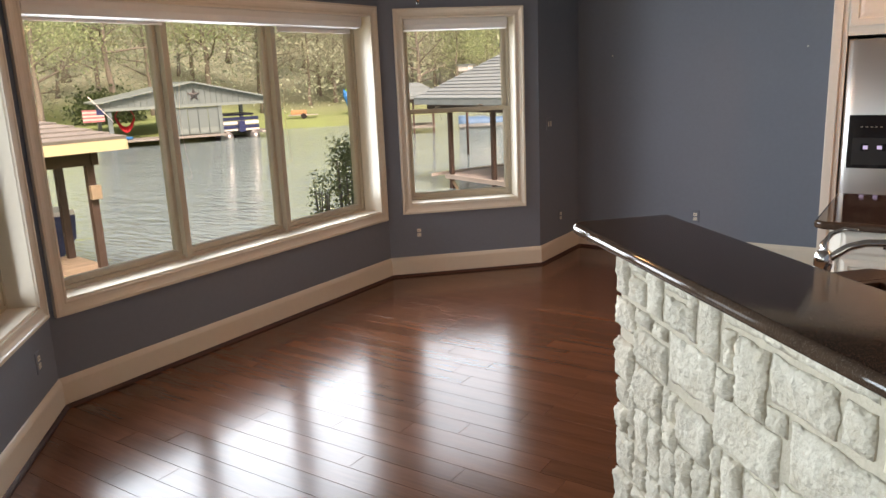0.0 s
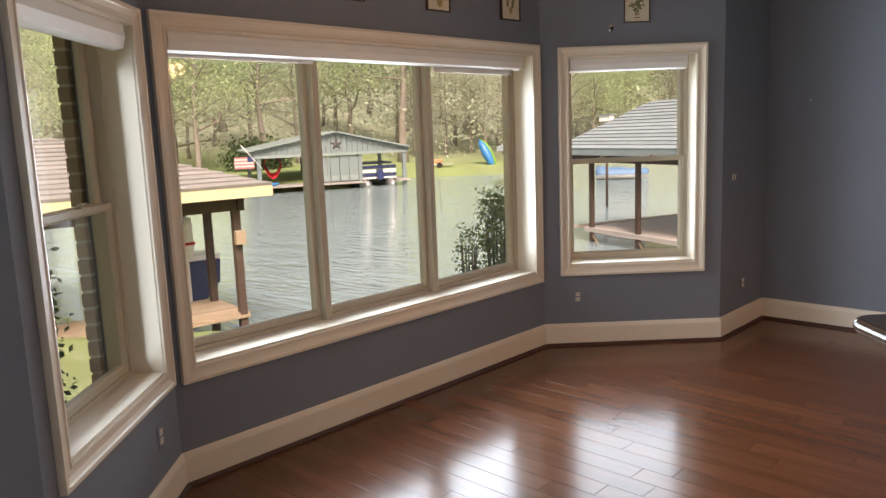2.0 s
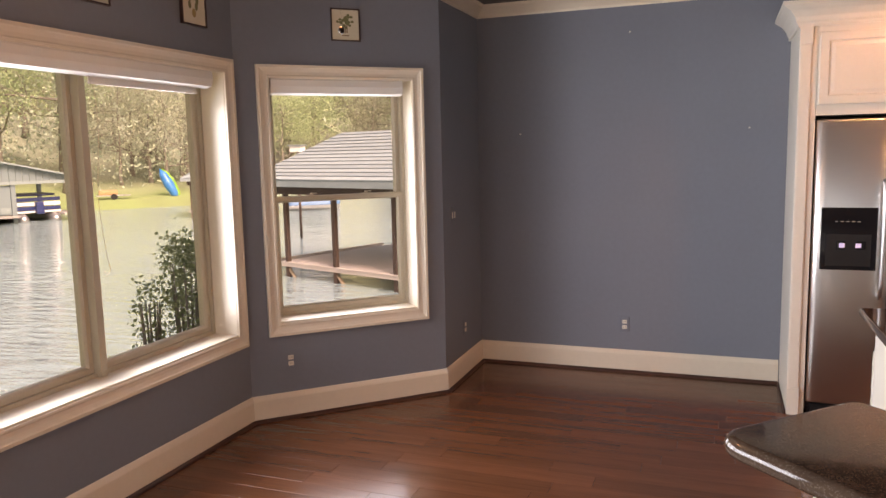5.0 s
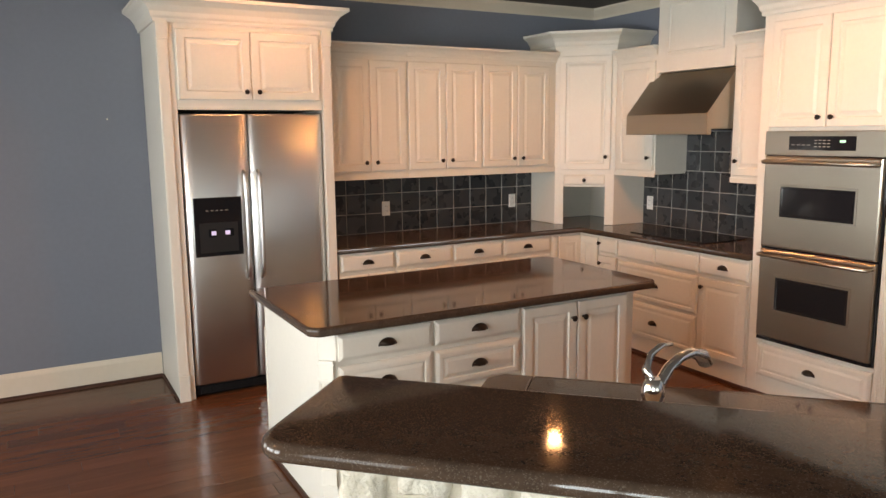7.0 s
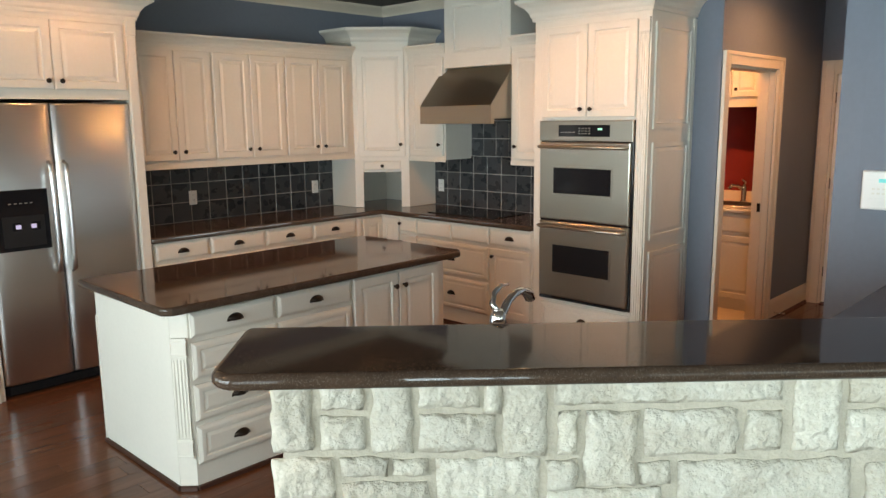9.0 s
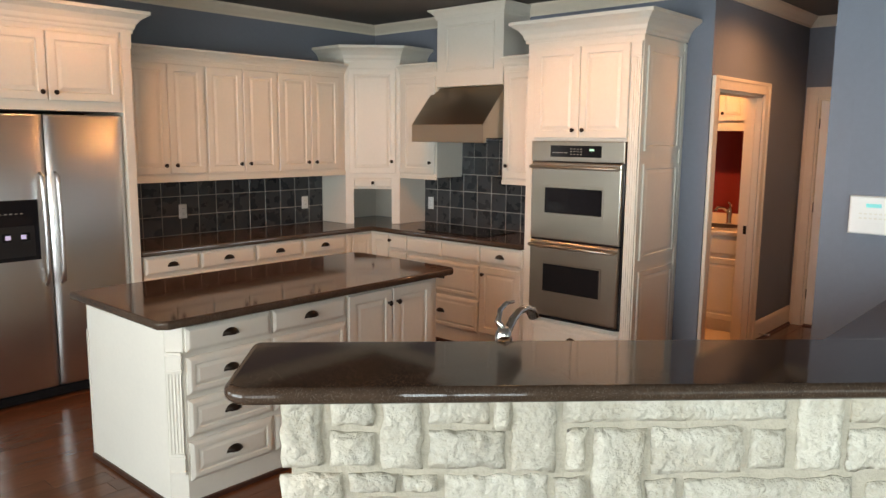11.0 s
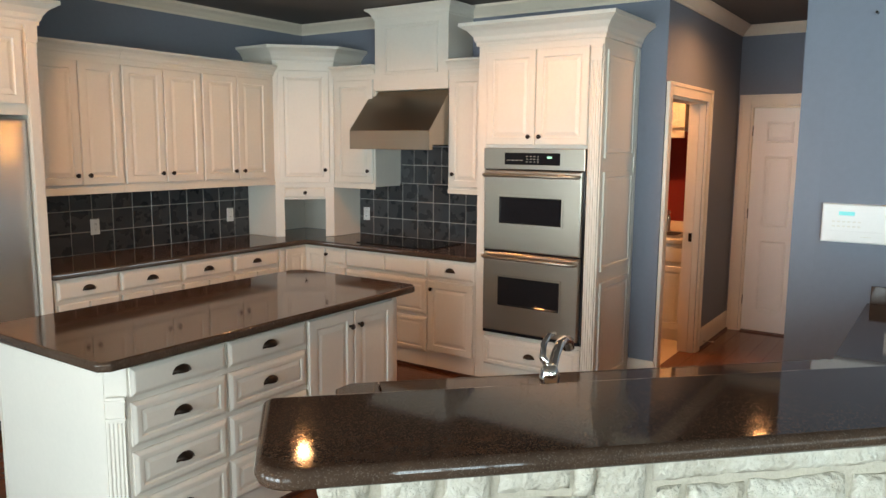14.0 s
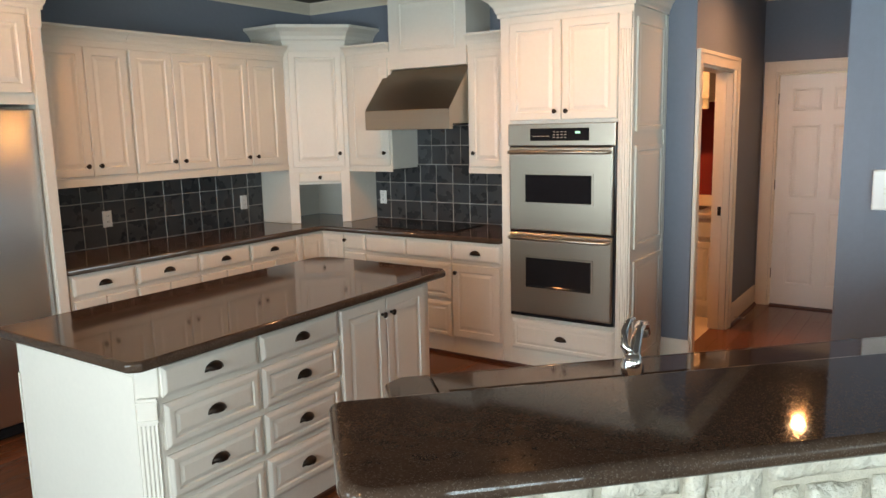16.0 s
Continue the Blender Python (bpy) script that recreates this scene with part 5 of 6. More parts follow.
part("finial", bm, BRASS, hl)
bm = bmesh.new()
for i in range(30):
    lathe(bm, [(0.0004, -0.0009), (0.0008, 0), (0.0004, 0.0009)], Matrix.Translation((0, 0, 2.222 - i * 0.0052)), 6)
part("chain", bm, BRONZE, hl)
bm = bmesh.new()
lathe(bm, [(0.003, 0.012), (0.008, 0.006), (0.0095, 0.0), (0.008, -0.007), (0.003, -0.011)], Matrix.Translation((0, 0, 2.055)), 12)
part("pull_ball", bm, BRONZE, hl)

# ---- outdoors: along AX away from the house over the lake, along AY across it ----
AX, AY = Vector((-0.72, 0.69)).normalized(), Vector((0.69, 0.72)).normalized()


def lake_point(d, w, z=0.0):
    p = AX * d + AY * w
    return Vector((p.x, p.y, z))


def ground_z(x, y):
    d, w = Vector((x, y)).dot(AX), Vector((x, y)).dot(AY)
    wob = 0.8 * noise.noise((w * 0.12, 3.1, 0.0))
    near = 13.5 + 0.5 * wob
    q = max(0.0, min(1.0, (w - 9.0) / 6.0))
    q2 = max(0.0, min(1.0, (w + 4.5) / 4.0))
    far = 51.5 + 1.5 * noise.noise((w * 0.06, 8.0, 1.0)) + 8.5 * q2 * q2 * (3 - 2 * q2) + 11.5 * q * q * (3 - 2 * q)
    if d < near:
        z = -0.55 - 0.45 * max(0.0, min(1.0, (d - 5.0) / 7.0)) + 0.03 * noise.noise((x, y, 0))
        return z
    if d < near + 0.8:
        return -1.0 - 1.5 * (d - near) / 0.8
    if d < far - 0.8:
        return -2.6
    if d < far:
        return -2.6 + 1.4 * (d - far + 0.8) / 0.8
    k = d - far
    return -1.2 + 0.05 * min(k, 16) + 0.17 * max(0.0, min(k - 16, 45)) + 0.05 * max(0.0, k - 61) + 0.25 * noise.noise((x * 0.08, y * 0.08, 4))


GRASS = mat("spring_grass", (0.20, 0.29, 0.095), 0.9, tint=(0.165, 0.20, 0.09), scale=0.35, fine=9, bump=0.5, bump_scale=12)
# base colour holds sky reflection too, paler and bluer than the water itself
WATER = mat("lake_water", (0.25, 0.35, 0.365), 0.03, amount=0.3, scale=0.1)
WATER.node_tree.nodes["Principled BSDF"].inputs["Specular IOR Level"].default_value = 1.0
BARK = mat("grey_brown_bark", (0.26, 0.235, 0.20), 0.95, amount=0.4, scale=2, fine=20, bump=0.8, bump_scale=14, stretch=(1, 1, 0.3))
DECK = mat("weathered_deck_board", (0.36, 0.28, 0.195), 0.8, amount=0.3, scale=2, fine=30, stretch=(1, 8, 8), vary=0.15)
DARKWOOD = mat("dark_stained_timber", (0.075, 0.047, 0.036), 0.75, amount=0.3, scale=3, fine=30, vary=0.1)
FASCIA = mat("pale_yellow_fascia", (0.62, 0.57, 0.36), 0.6, amount=0.1)
SHINGLE = mat("grey_brown_shingle", (0.29, 0.285, 0.265), 0.9, amount=0.3, scale=4, fine=60, bump=0.4, vary=0.16)
SLATE = mat("slate_grey_shingle", (0.24, 0.30, 0.315), 0.85, amount=0.25, scale=4, fine=40, bump=0.3, vary=0.12)
TEAL = mat("blue_grey_siding", (0.145, 0.195, 0.20), 0.7, amount=0.12, scale=2, fine=18, stretch=(8, 8, 0.5))
TEAL_R = mat("blue_grey_metal_roof", (0.20, 0.26, 0.255), 0.45, amount=0.12)
CONCRETE = mat("pale_dock_concrete", (0.52, 0.47, 0.43), 0.85, amount=0.18, scale=2, bump=0.2)
NAVY = mat("navy_vinyl", (0.02, 0.035, 0.12), 0.35)
HULL = mat("white_gelcoat", (0.72, 0.72, 0.70), 0.2, amount=0.06)
RED = mat("red_canvas", (0.42, 0.02, 0.03), 0.7, amount=0.2)
KAYAK = mat("bright_blue_plastic", (0.01, 0.19, 0.50), 0.35)
LIME = mat("lime_plastic", (0.20, 0.45, 0.03), 0.4)
ORANGE = mat("orange_plastic", (0.50, 0.27, 0.13), 0.5)
ALU = mat("aluminium_tube", (0.6, 0.6, 0.6), 0.35, 0.9)

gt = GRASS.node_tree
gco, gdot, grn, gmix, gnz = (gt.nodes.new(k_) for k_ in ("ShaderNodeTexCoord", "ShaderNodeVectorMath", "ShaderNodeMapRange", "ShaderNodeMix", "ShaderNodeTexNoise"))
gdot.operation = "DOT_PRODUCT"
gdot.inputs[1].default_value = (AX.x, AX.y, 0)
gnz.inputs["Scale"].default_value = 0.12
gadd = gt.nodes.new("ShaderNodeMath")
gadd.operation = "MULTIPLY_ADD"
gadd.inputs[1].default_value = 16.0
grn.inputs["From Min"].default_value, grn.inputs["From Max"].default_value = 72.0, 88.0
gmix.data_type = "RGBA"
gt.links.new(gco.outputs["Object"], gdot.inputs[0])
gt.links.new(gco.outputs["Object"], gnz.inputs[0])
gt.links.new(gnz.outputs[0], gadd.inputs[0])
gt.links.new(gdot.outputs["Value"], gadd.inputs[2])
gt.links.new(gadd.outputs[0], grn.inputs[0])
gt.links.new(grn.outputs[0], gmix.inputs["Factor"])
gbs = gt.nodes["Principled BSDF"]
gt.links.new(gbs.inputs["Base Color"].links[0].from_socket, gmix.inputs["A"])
# far hillside: litter tone with some haze put into the colour
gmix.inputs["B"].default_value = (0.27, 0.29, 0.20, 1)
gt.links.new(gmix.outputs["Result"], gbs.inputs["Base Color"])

nw_ = WATER.node_tree
bs = nw_.nodes["Principled BSDF"]
co_ = nw_.nodes.new("ShaderNodeTexCoord")
mp_ = nw_.nodes.new("ShaderNodeMapping")
mp_.inputs["Rotation"].default_value = (0, 0, radians(-44))
mp_.inputs["Scale"].default_value = (0.45, 1.6, 1.0)
nz1, nz2 = nw_.nodes.new("ShaderNodeTexNoise"), nw_.nodes.new("ShaderNodeTexNoise")
nz1.inputs["Scale"].default_value, nz1.inputs["Detail"].default_value = 3.2, 3
nz2.inputs["Scale"].default_value, nz2.inputs["Detail"].default_value = 0.35, 2
bp_ = nw_.nodes.new("ShaderNodeBump")
bp_.inputs["Strength"].default_value, bp_.inputs["Distance"].default_value = 1.0, 0.13
ad_ = nw_.nodes.new("ShaderNodeMath")
ad_.operation = "MULTIPLY_ADD"
ad_.inputs[1].default_value = 1.0
nw_.links.new(co_.outputs["Object"], mp_.inputs[0])
for z_ in (nz1, nz2):
    nw_.links.new(mp_.outputs[0], z_.inputs[0])
nw_.links.new(nz1.outputs[0], ad_.inputs[0])
nw_.links.new(nz2.outputs[0], ad_.inputs[2])
nw_.links.new(ad_.outputs[0], bp_.inputs["Height"])
nw_.links.new(bp_.outputs[0], bs.inputs["Normal"])


def leaf_mat(name, c1, c2):
    m = bpy.data.materials.new(name)
    m.use_nodes = True
    n, k = m.node_tree.nodes, m.node_tree.links
    b = n["Principled BSDF"]
    b.inputs["Roughness"].default_value = 0.7
    g = n.new("ShaderNodeNewGeometry")
    r = n.new("ShaderNodeValToRGB")
    r.color_ramp.elements[0].color, r.color_ramp.elements[1].color = (*c1, 1), (*c2, 1)
    k.new(g.outputs["Random Per Island"], r.inputs[0])
    k.new(r.outputs[0], b.inputs["Base Color"])
    t = n.new("ShaderNodeBsdfTranslucent")
    k.new(r.outputs[0], t.inputs[0])
    mx = n.new("ShaderNodeMixShader")
    mx.inputs[0].default_value = 0.35
    k.new(b.outputs[0], mx.inputs[1])
    k.new(t.outputs[0], mx.inputs[2])
    k.new(mx.outputs[0], n["Material Output"].inputs[0])
    return m


# haze put into the leaf colours: spring, bud and far leaves paler, bluer
LEAF_SPRING = leaf_mat("young_green_leaves", (0.30, 0.41, 0.22), (0.48, 0.57, 0.34))
LEAF_BUD = leaf_mat("budding_twigs", (0.40, 0.42, 0.33), (0.50, 0.54, 0.41))
LEAF_PINE = leaf_mat("pine_needles", (0.20, 0.31, 0.17), (0.34, 0.46, 0.25))
LEAF_DARK = leaf_mat("evergreen_leaves", (0.035, 0.06, 0.028), (0.10, 0.15, 0.06))
LEAF_NEAR = leaf_mat("holly_leaves", (0.15, 0.21, 0.10), (0.34, 0.41, 0.21))
LEAF_HAZE = leaf_mat("haze_tinted_foliage", (0.37, 0.44, 0.33), (0.47, 0.54, 0.42))

# ground sheet, finer near the house and both shores
ds = [-120, -60, -20, -5, 3, 5, 7, 9] + [10.5 + 0.35 * i for i in range(9)] + [16, 25, 35, 46] + [47.5 + 0.45 * i for i in range(16)] + [56, 58, 61, 64, 68, 72, 77, 83, 90, 98, 108, 120, 140, 180, 300, 600, 1500]
ws = [-1500, -500, -220] + [-140 + 7 * i for i in range(36)] + [180, 400, 1500]
verts, faces = [], []
for d in ds:
    for w in ws:
        p = lake_point(d, w)
        verts.append((p.x, p.y, ground_z(p.x, p.y)))
nwid = len(ws)
for i in range(len(ds) - 1):
    for j in range(nwid - 1):
        faces.append((i * nwid + j, i * nwid + j + 1, (i + 1) * nwid + j + 1, (i + 1) * nwid + j))
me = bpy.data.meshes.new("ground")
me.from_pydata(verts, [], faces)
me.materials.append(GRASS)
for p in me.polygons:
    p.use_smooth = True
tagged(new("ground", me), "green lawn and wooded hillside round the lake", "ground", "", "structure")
bm = bmesh.new()
a, b, c, e = (lake_point(d, w, -1.75) for d, w in ((11.5, -400), (11.5, 400), (76, 400), (76, -400)))
bm.faces.new([bm.verts.new(p) for p in (a, e, c, b)])
solid("water", bm, WATER, "rippled grey-green lake water", "lake", "structure")


# ---- trees ----
def leaves(verts, faces, r, centre, size, n, spread, flat=1.0):
    for _ in range(n):
        v = Vector((r.gauss(0, 1), r.gauss(0, 1), r.gauss(0, flat)))
        p = centre + v * spread * 0.5
        a = Vector((r.uniform(-1, 1), r.uniform(-1, 1), r.uniform(-1, 1))).normalized()
        b = a.cross(Vector((r.uniform(-1, 1), r.uniform(-1, 1), r.uniform(-1, 1)))).normalized()
        s = size * r.uniform(0.5, 1.3)
        i = len(verts)
        verts += [tuple(p - a * s * 0.5), tuple(p + b * s * 0.3), tuple(p + a * s * 0.5), tuple(p - b * s * 0.3)]
        faces.append((i, i + 1, i + 2, i + 3))


def limb(bm, r, p, d, length, rad, depth, tips, seg):
    pts, rr = [p.copy()], [rad]
    steps = 4
    for i in range(steps):
        d = (d + Vector((r.uniform(-1, 1), r.uniform(-1, 1), r.uniform(-0.5, 0.7))) * 0.22).normalized()
        p = p + d * length / steps
        pts.append(p.copy())
        rr.append(max(rad * (1 - 0.16 * (i + 1)), 0.004))
        if depth and i >= 1:
            for _ in range(r.choice((1, 2))):
                side = Vector((r.uniform(-1, 1), r.uniform(-1, 1), r.uniform(-0.2, 0.8))).normalized()
                limb(bm, r, p, (d * 0.5 + side).normalized(), length * r.uniform(0.4, 0.62), rr[-1] * 0.6, depth - 1, tips, max(3, seg - 2))
    tube(bm, pts, rr, seg, False)
    tips.append(p)


def tree(name, label, seed, height, rad, crown_from, depth, leafmat, n_leaf, size, spread, limbs, flat=1.0):
    r = random.Random(seed)
    t = thing(name, Matrix(), label, "tree", "trees on the far shore")
    bm = bmesh.new()
    pts, rr = [], []
    n = 9
    off = Vector((0, 0, 0))
    for i in range(n + 1):
        f = i / n
        off += Vector((r.uniform(-1, 1), r.uniform(-1, 1), 0)) * 0.012 * height
        pts.append(Vector((off.x, off.y, -0.4 + f * height * 0.92)))
        rr.append(rad * (1 - 0.82 * f) * (1.5 if not i else 1))
    tube(bm, pts, rr, 9)
    tips = [pts[-1], pts[-2]]
    for q_ in range(limbs):
        f = crown_from + (1 - crown_from) * q_ / limbs
        p = pts[min(int(f * n), n - 1)].lerp(pts[min(int(f * n) + 1, n)], (f * n) % 1)
        az = q_ * 2.4 + r.uniform(-0.5, 0.5)
        d = Vector((math.cos(az), math.sin(az), r.uniform(0.15, 0.7))).normalized()
        limb(bm, r, p, d, height * r.uniform(0.2, 0.34) * (1.15 - 0.6 * f), rad * 0.42 * (1.1 - 0.7 * f), depth, tips, 5)
    part("trunk", bm, BARK, t, fix=False)
    vs, fs = [], []
    for p in tips:
        leaves(vs, fs, r, p, size, max(1, n_leaf // len(tips)), spread, flat)
    m = bpy.data.meshes.new("crown")
    m.from_pydata(vs, [], fs)
    m.materials.append(leafmat)
    o = new("crown", m)
    o.parent = t
    return t


kinds = [
    tree("leafy_tree", "tall tree in fresh light-green spring leaf", 1, 14, 0.26, 0.30, 2, LEAF_SPRING, 11000, 0.19, 1.8, 16),
    tree("budding_tree", "slender grey-brown tree with bare budding twigs", 2, 13, 0.17, 0.28, 2, LEAF_BUD, 8000, 0.12, 1.6, 17),
    tree("pine_tree", "tall pine with a bare trunk and green clumps", 3, 17, 0.34, 0.42, 1, LEAF_PINE, 11000, 0.19, 1.7, 20, 0.7),
    tree("budding_tree", "wide grey tree with fine bare twigs", 5, 11, 0.21, 0.2, 2, LEAF_BUD, 8500, 0.12, 1.7, 16),
]


def plant(ob, d, w, scale, turn, first=False):
    p = lake_point(d, w)
    m = pose(p.x, p.y, ground_z(p.x, p.y), 0, 0, turn) @ Matrix.Scale(scale, 4)
    if first:
        ob.matrix_basis = m
        return ob
    o = copy_thing(ob, m)
    o.scale = (scale, scale, scale)
    return o


spots = []
rt = random.Random(21)
for d0, count in ((60, 10), (65, 14), (71, 17), (78, 19), (86, 21), (95, 22)):
    for i in range(count):
        w = -72 + (118) * (i + rt.uniform(0.1, 0.9)) / count
        if d0 < 62 and abs(w + 6) < 7:
            continue
        spots.append((d0 + rt.uniform(-2.5, 2.5), w, rt.uniform(0.75, 1.15), rt.uniform(0, 360), rt.choice((0, 0, 1, 1, 1, 2, 3, 3))))
spots += [(62, -11.5, 0.8, 40, 2), (56.5, -23, 0.8, 20, 0), (55.5, 5.5, 0.95, 80, 3), (57, 8.2, 1.0, 10, 1), (54.5, 3.0, 0.8, 30, 1), (58, -15.5, 0.9, 120, 0), (75, 17.5, 0.7, 60, 0), (76, 21.0, 0.65, 200, 0)]
used = set()
for d, w, s, a_, kd in spots:
    tp = lake_point(d, w)
    if ground_z(tp.x, tp.y) < -1.3:
        d += 18
    plant(kinds[kd], d, w, s, a_, kd not in used)
    used.add(kd)

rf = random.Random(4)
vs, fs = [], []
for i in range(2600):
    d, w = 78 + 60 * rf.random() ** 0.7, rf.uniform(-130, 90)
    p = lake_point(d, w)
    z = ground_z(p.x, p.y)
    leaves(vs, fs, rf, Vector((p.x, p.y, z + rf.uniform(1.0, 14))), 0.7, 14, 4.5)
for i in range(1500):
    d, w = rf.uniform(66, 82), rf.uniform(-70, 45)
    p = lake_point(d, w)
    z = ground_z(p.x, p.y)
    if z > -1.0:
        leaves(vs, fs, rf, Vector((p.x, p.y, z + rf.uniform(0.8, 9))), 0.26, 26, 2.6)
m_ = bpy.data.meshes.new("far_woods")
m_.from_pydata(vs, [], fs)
m_.materials.append(LEAF_HAZE)
tagged(new("far_woods", m_), "grey-green spring woods on the hill, leaf colour paled for haze", "woods", "", "stuff")


def bush(name, label, m, rx, ry, h, n, size, leafmat, seed):
    r = random.Random(seed)
    t = thing(name, m, label, "shrub")
    bm = bmesh.new()
    for q_ in range(7):
        az = q_ * 0.9
        tube(bm, [(0.05 * math.cos(az), 0.05 * math.sin(az), -0.1), (rx * 0.5 * math.cos(az), ry * 0.5 * math.sin(az), h * 0.5), (rx * 0.75 * math.cos(az), ry * 0.75 * math.sin(az), h * 0.9)], [0.02, 0.014, 0.005], 6)
    part("stems", bm, BARK, t, fix=False)
    vs, fs = [], []
    for _ in range(n // 6):
        az, el = r.uniform(0, 6.283), r.uniform(0, 1) ** 0.7
        k_ = r.uniform(0.6, 1.05) * (1.0 - 0.25 * el ** 3)
        leaves(vs, fs, r, Vector((rx * k_ * math.cos(az), ry * k_ * math.sin(az), h * el)), size, 6, size * 2.6)
    mm = bpy.data.meshes.new("foliage")
    mm.from_pydata(vs, [], fs)
    mm.materials.append(leafmat)
    o = new("foliage", mm)
    o.parent = t
    return t


bush("holly_shrub", "dense dark-green holly shrub beside the picture window", pose(-6.48, 6.73, -0.6), 0.13, 0.13, 1.72, 3600, 0.034, LEAF_NEAR, 3)
bush("holly_shrub", "slim young holly shrub beside the picture window", pose(-6.66, 6.56, -0.6), 0.09, 0.09, 1.42, 1100, 0.034, LEAF_NEAR, 8)
bush("evergreen_shrub", "dark evergreen shrub outside the side window", pose(-6.55, 2.75, -0.6), 0.36, 0.36, 1.75, 3400, 0.045, LEAF_DARK, 6)
for i, (d, w, s) in enumerate(((61, -12.6, 1.6), (62, -11.2, 1.3))):
    p = lake_point(d, w)
    bush("evergreen_shrub", "round dark evergreen bush on the far lawn", pose(p.x, p.y, ground_z(p.x, p.y)), s, s * 0.9, s * 1.1, 1500, 0.35, LEAF_DARK, 30 + i)


# ---- roofs made of shingle courses ----
def course_roof(parent, corners_lo, corners_hi, courses, material, thick=0.05):
    """One roof plane from its eave (two points) to its top (two points), in overlapping courses."""
    a, b = (Vector(p) for p in corners_lo)
    c, e = (Vector(p) for p in corners_hi)
    nrm = (b - a).cross(c - a).normalized()
    if nrm.z < 0:
        nrm = -nrm
    for i in range(courses):
        f0, f1 = i / courses, min(1.0, (i + 1.25) / courses)
        p = [a.lerp(c, f0), b.lerp(e, f0), b.lerp(e, f1), a.lerp(c, f1)]
        bm = bmesh.new()
        hi = [bm.verts.new(v + nrm * (thick if j < 2 else thick * 0.4)) for j, v in enumerate(p)]
        lo = [bm.verts.new(v) for v in p]
        bm.faces.new(hi), bm.faces.new(lo[::-1])
        for j in range(4):
            bm.faces.new((lo[j], lo[(j + 1) % 4], hi[(j + 1) % 4], hi[j]))
        part("shingle_course", bm, material, parent)


def pavilion(name, m, label, L, W, z_deck, z_eave, rise, posts, roofmat, deckmat, fascia, boards, deck_thick=0.16, over=0.45, decks=None, hip=0.95):
    """A roofed dock: deck boards, posts, beams and a hipped roof; local x along it, y across."""
    t = thing(name, m, label, "boat dock")
    bw_ = L / boards
    for x0, x1, y0, y1 in decks or ((0, L, 0, W),):
        n_ = max(1, round((x1 - x0) / bw_))
        for i in range(n_):
            e0, e1 = x0 + (x1 - x0) * i / n_, x0 + (x1 - x0) * (i + 1) / n_
            boxpart("deck_board", (e0 + 0.004, e1 - 0.004, y0 - 0.05, y1 + 0.05, z_deck - 0.035, z_deck), deckmat, t)
        for y in (y0, y1):
            boxpart("rim_joist", (x0, x1, y - 0.04, y + 0.04, z_deck - deck_thick - 0.05, z_deck - 0.036), deckmat, t)
    boxpart("rim_joist", (-0.05, -0.001, -0.04, W + 0.04, z_deck - deck_thick - 0.05, z_deck - 0.0355), deckmat, t)
    for x, y in posts:
        boxpart("post", (x - 0.06, x + 0.06, y - 0.06, y + 0.06, -2.5, z_eave), DARKWOOD, t, 0.008)
    for y in (0.0, W):
        boxpart("beam", (-0.1, L + 0.1, y - 0.05, y + 0.05, z_eave - 0.22, z_eave - 0.01), DARKWOOD, t)
    for x in (0.0, L):
        boxpart("beam", (x - 0.05, x + 0.05, 0.051, W - 0.051, z_eave - 0.22, z_eave - 0.01), DARKWOOD, t)
    o = over
    frame_pts = ((-o, -o), (L + o, -o), (L + o, W + o), (-o, W + o))
    for (x0, y0), (x1, y1) in zip(frame_pts, frame_pts[1:] + frame_pts[:1]):
        bm = bmesh.new()
        box(bm, min(x0, x1) - 0.012, max(x0, x1) + 0.012, min(y0, y1) - 0.012, max(y0, y1) + 0.012, z_eave, z_eave + 0.16)
        part("fascia", bm, fascia, t)
    bm = bmesh.new()
    box(bm, -o + 0.02, L + o - 0.02, -o + 0.02, W + o - 0.02, z_eave + 0.02, z_eave + 0.05)
    part("soffit", bm, fascia, t)
    roof = new("roof")
    roof.parent = t
    h = W / 2 + o
    r0, r1 = h * hip, L - h * hip
    if r1 < r0:
        r0 = r1 = L / 2
    z0, z1 = z_eave + 0.165, z_eave + 0.165 + rise
    A, B, C, D = [Vector((x, y, z0)) for x, y in frame_pts]
    R0, R1 = Vector((r0 - o, W / 2, z1)), Vector((r1 + o, W / 2, z1))
    n = 14
    for lo, hi in (((A, B), (R0, R1)), ((B, C), (R1, R1)), ((C, D), (R1, R0)), ((D, A), (R0, R0))):
        course_roof(roof, lo, hi, n, roofmat)
    return t


PAV = pose(-12.95, 8.1, 0, 0, 0, 172.5)
gz = pavilion("dock_pavilion", PAV, "timber boat dock with dark posts and a shingled hip roof", 6.5, 4.4, -1.13, 0.76, 0.85,
              [(0.05, 0.05), (1.25, 0.05), (2.5, 0.05), (3.7, 0.05), (5.0, 0.05), (6.4, 0.05), (0.05, 4.35), (3.2, 4.35), (6.4, 4.35), (6.4, 2.2)], SHINGLE, DECK, FASCIA, 46, over=0.4,
              decks=((0, 1.5, 0, 4.4), (1.5, 6.5, 3.9, 4.4)), deck_thick=0.03)
boxpart("box", (-0.12, -0.0265, -0.03, 0.13, 0.0, 0.22), DECK, gz, 0.01, "small pale utility box on a post")

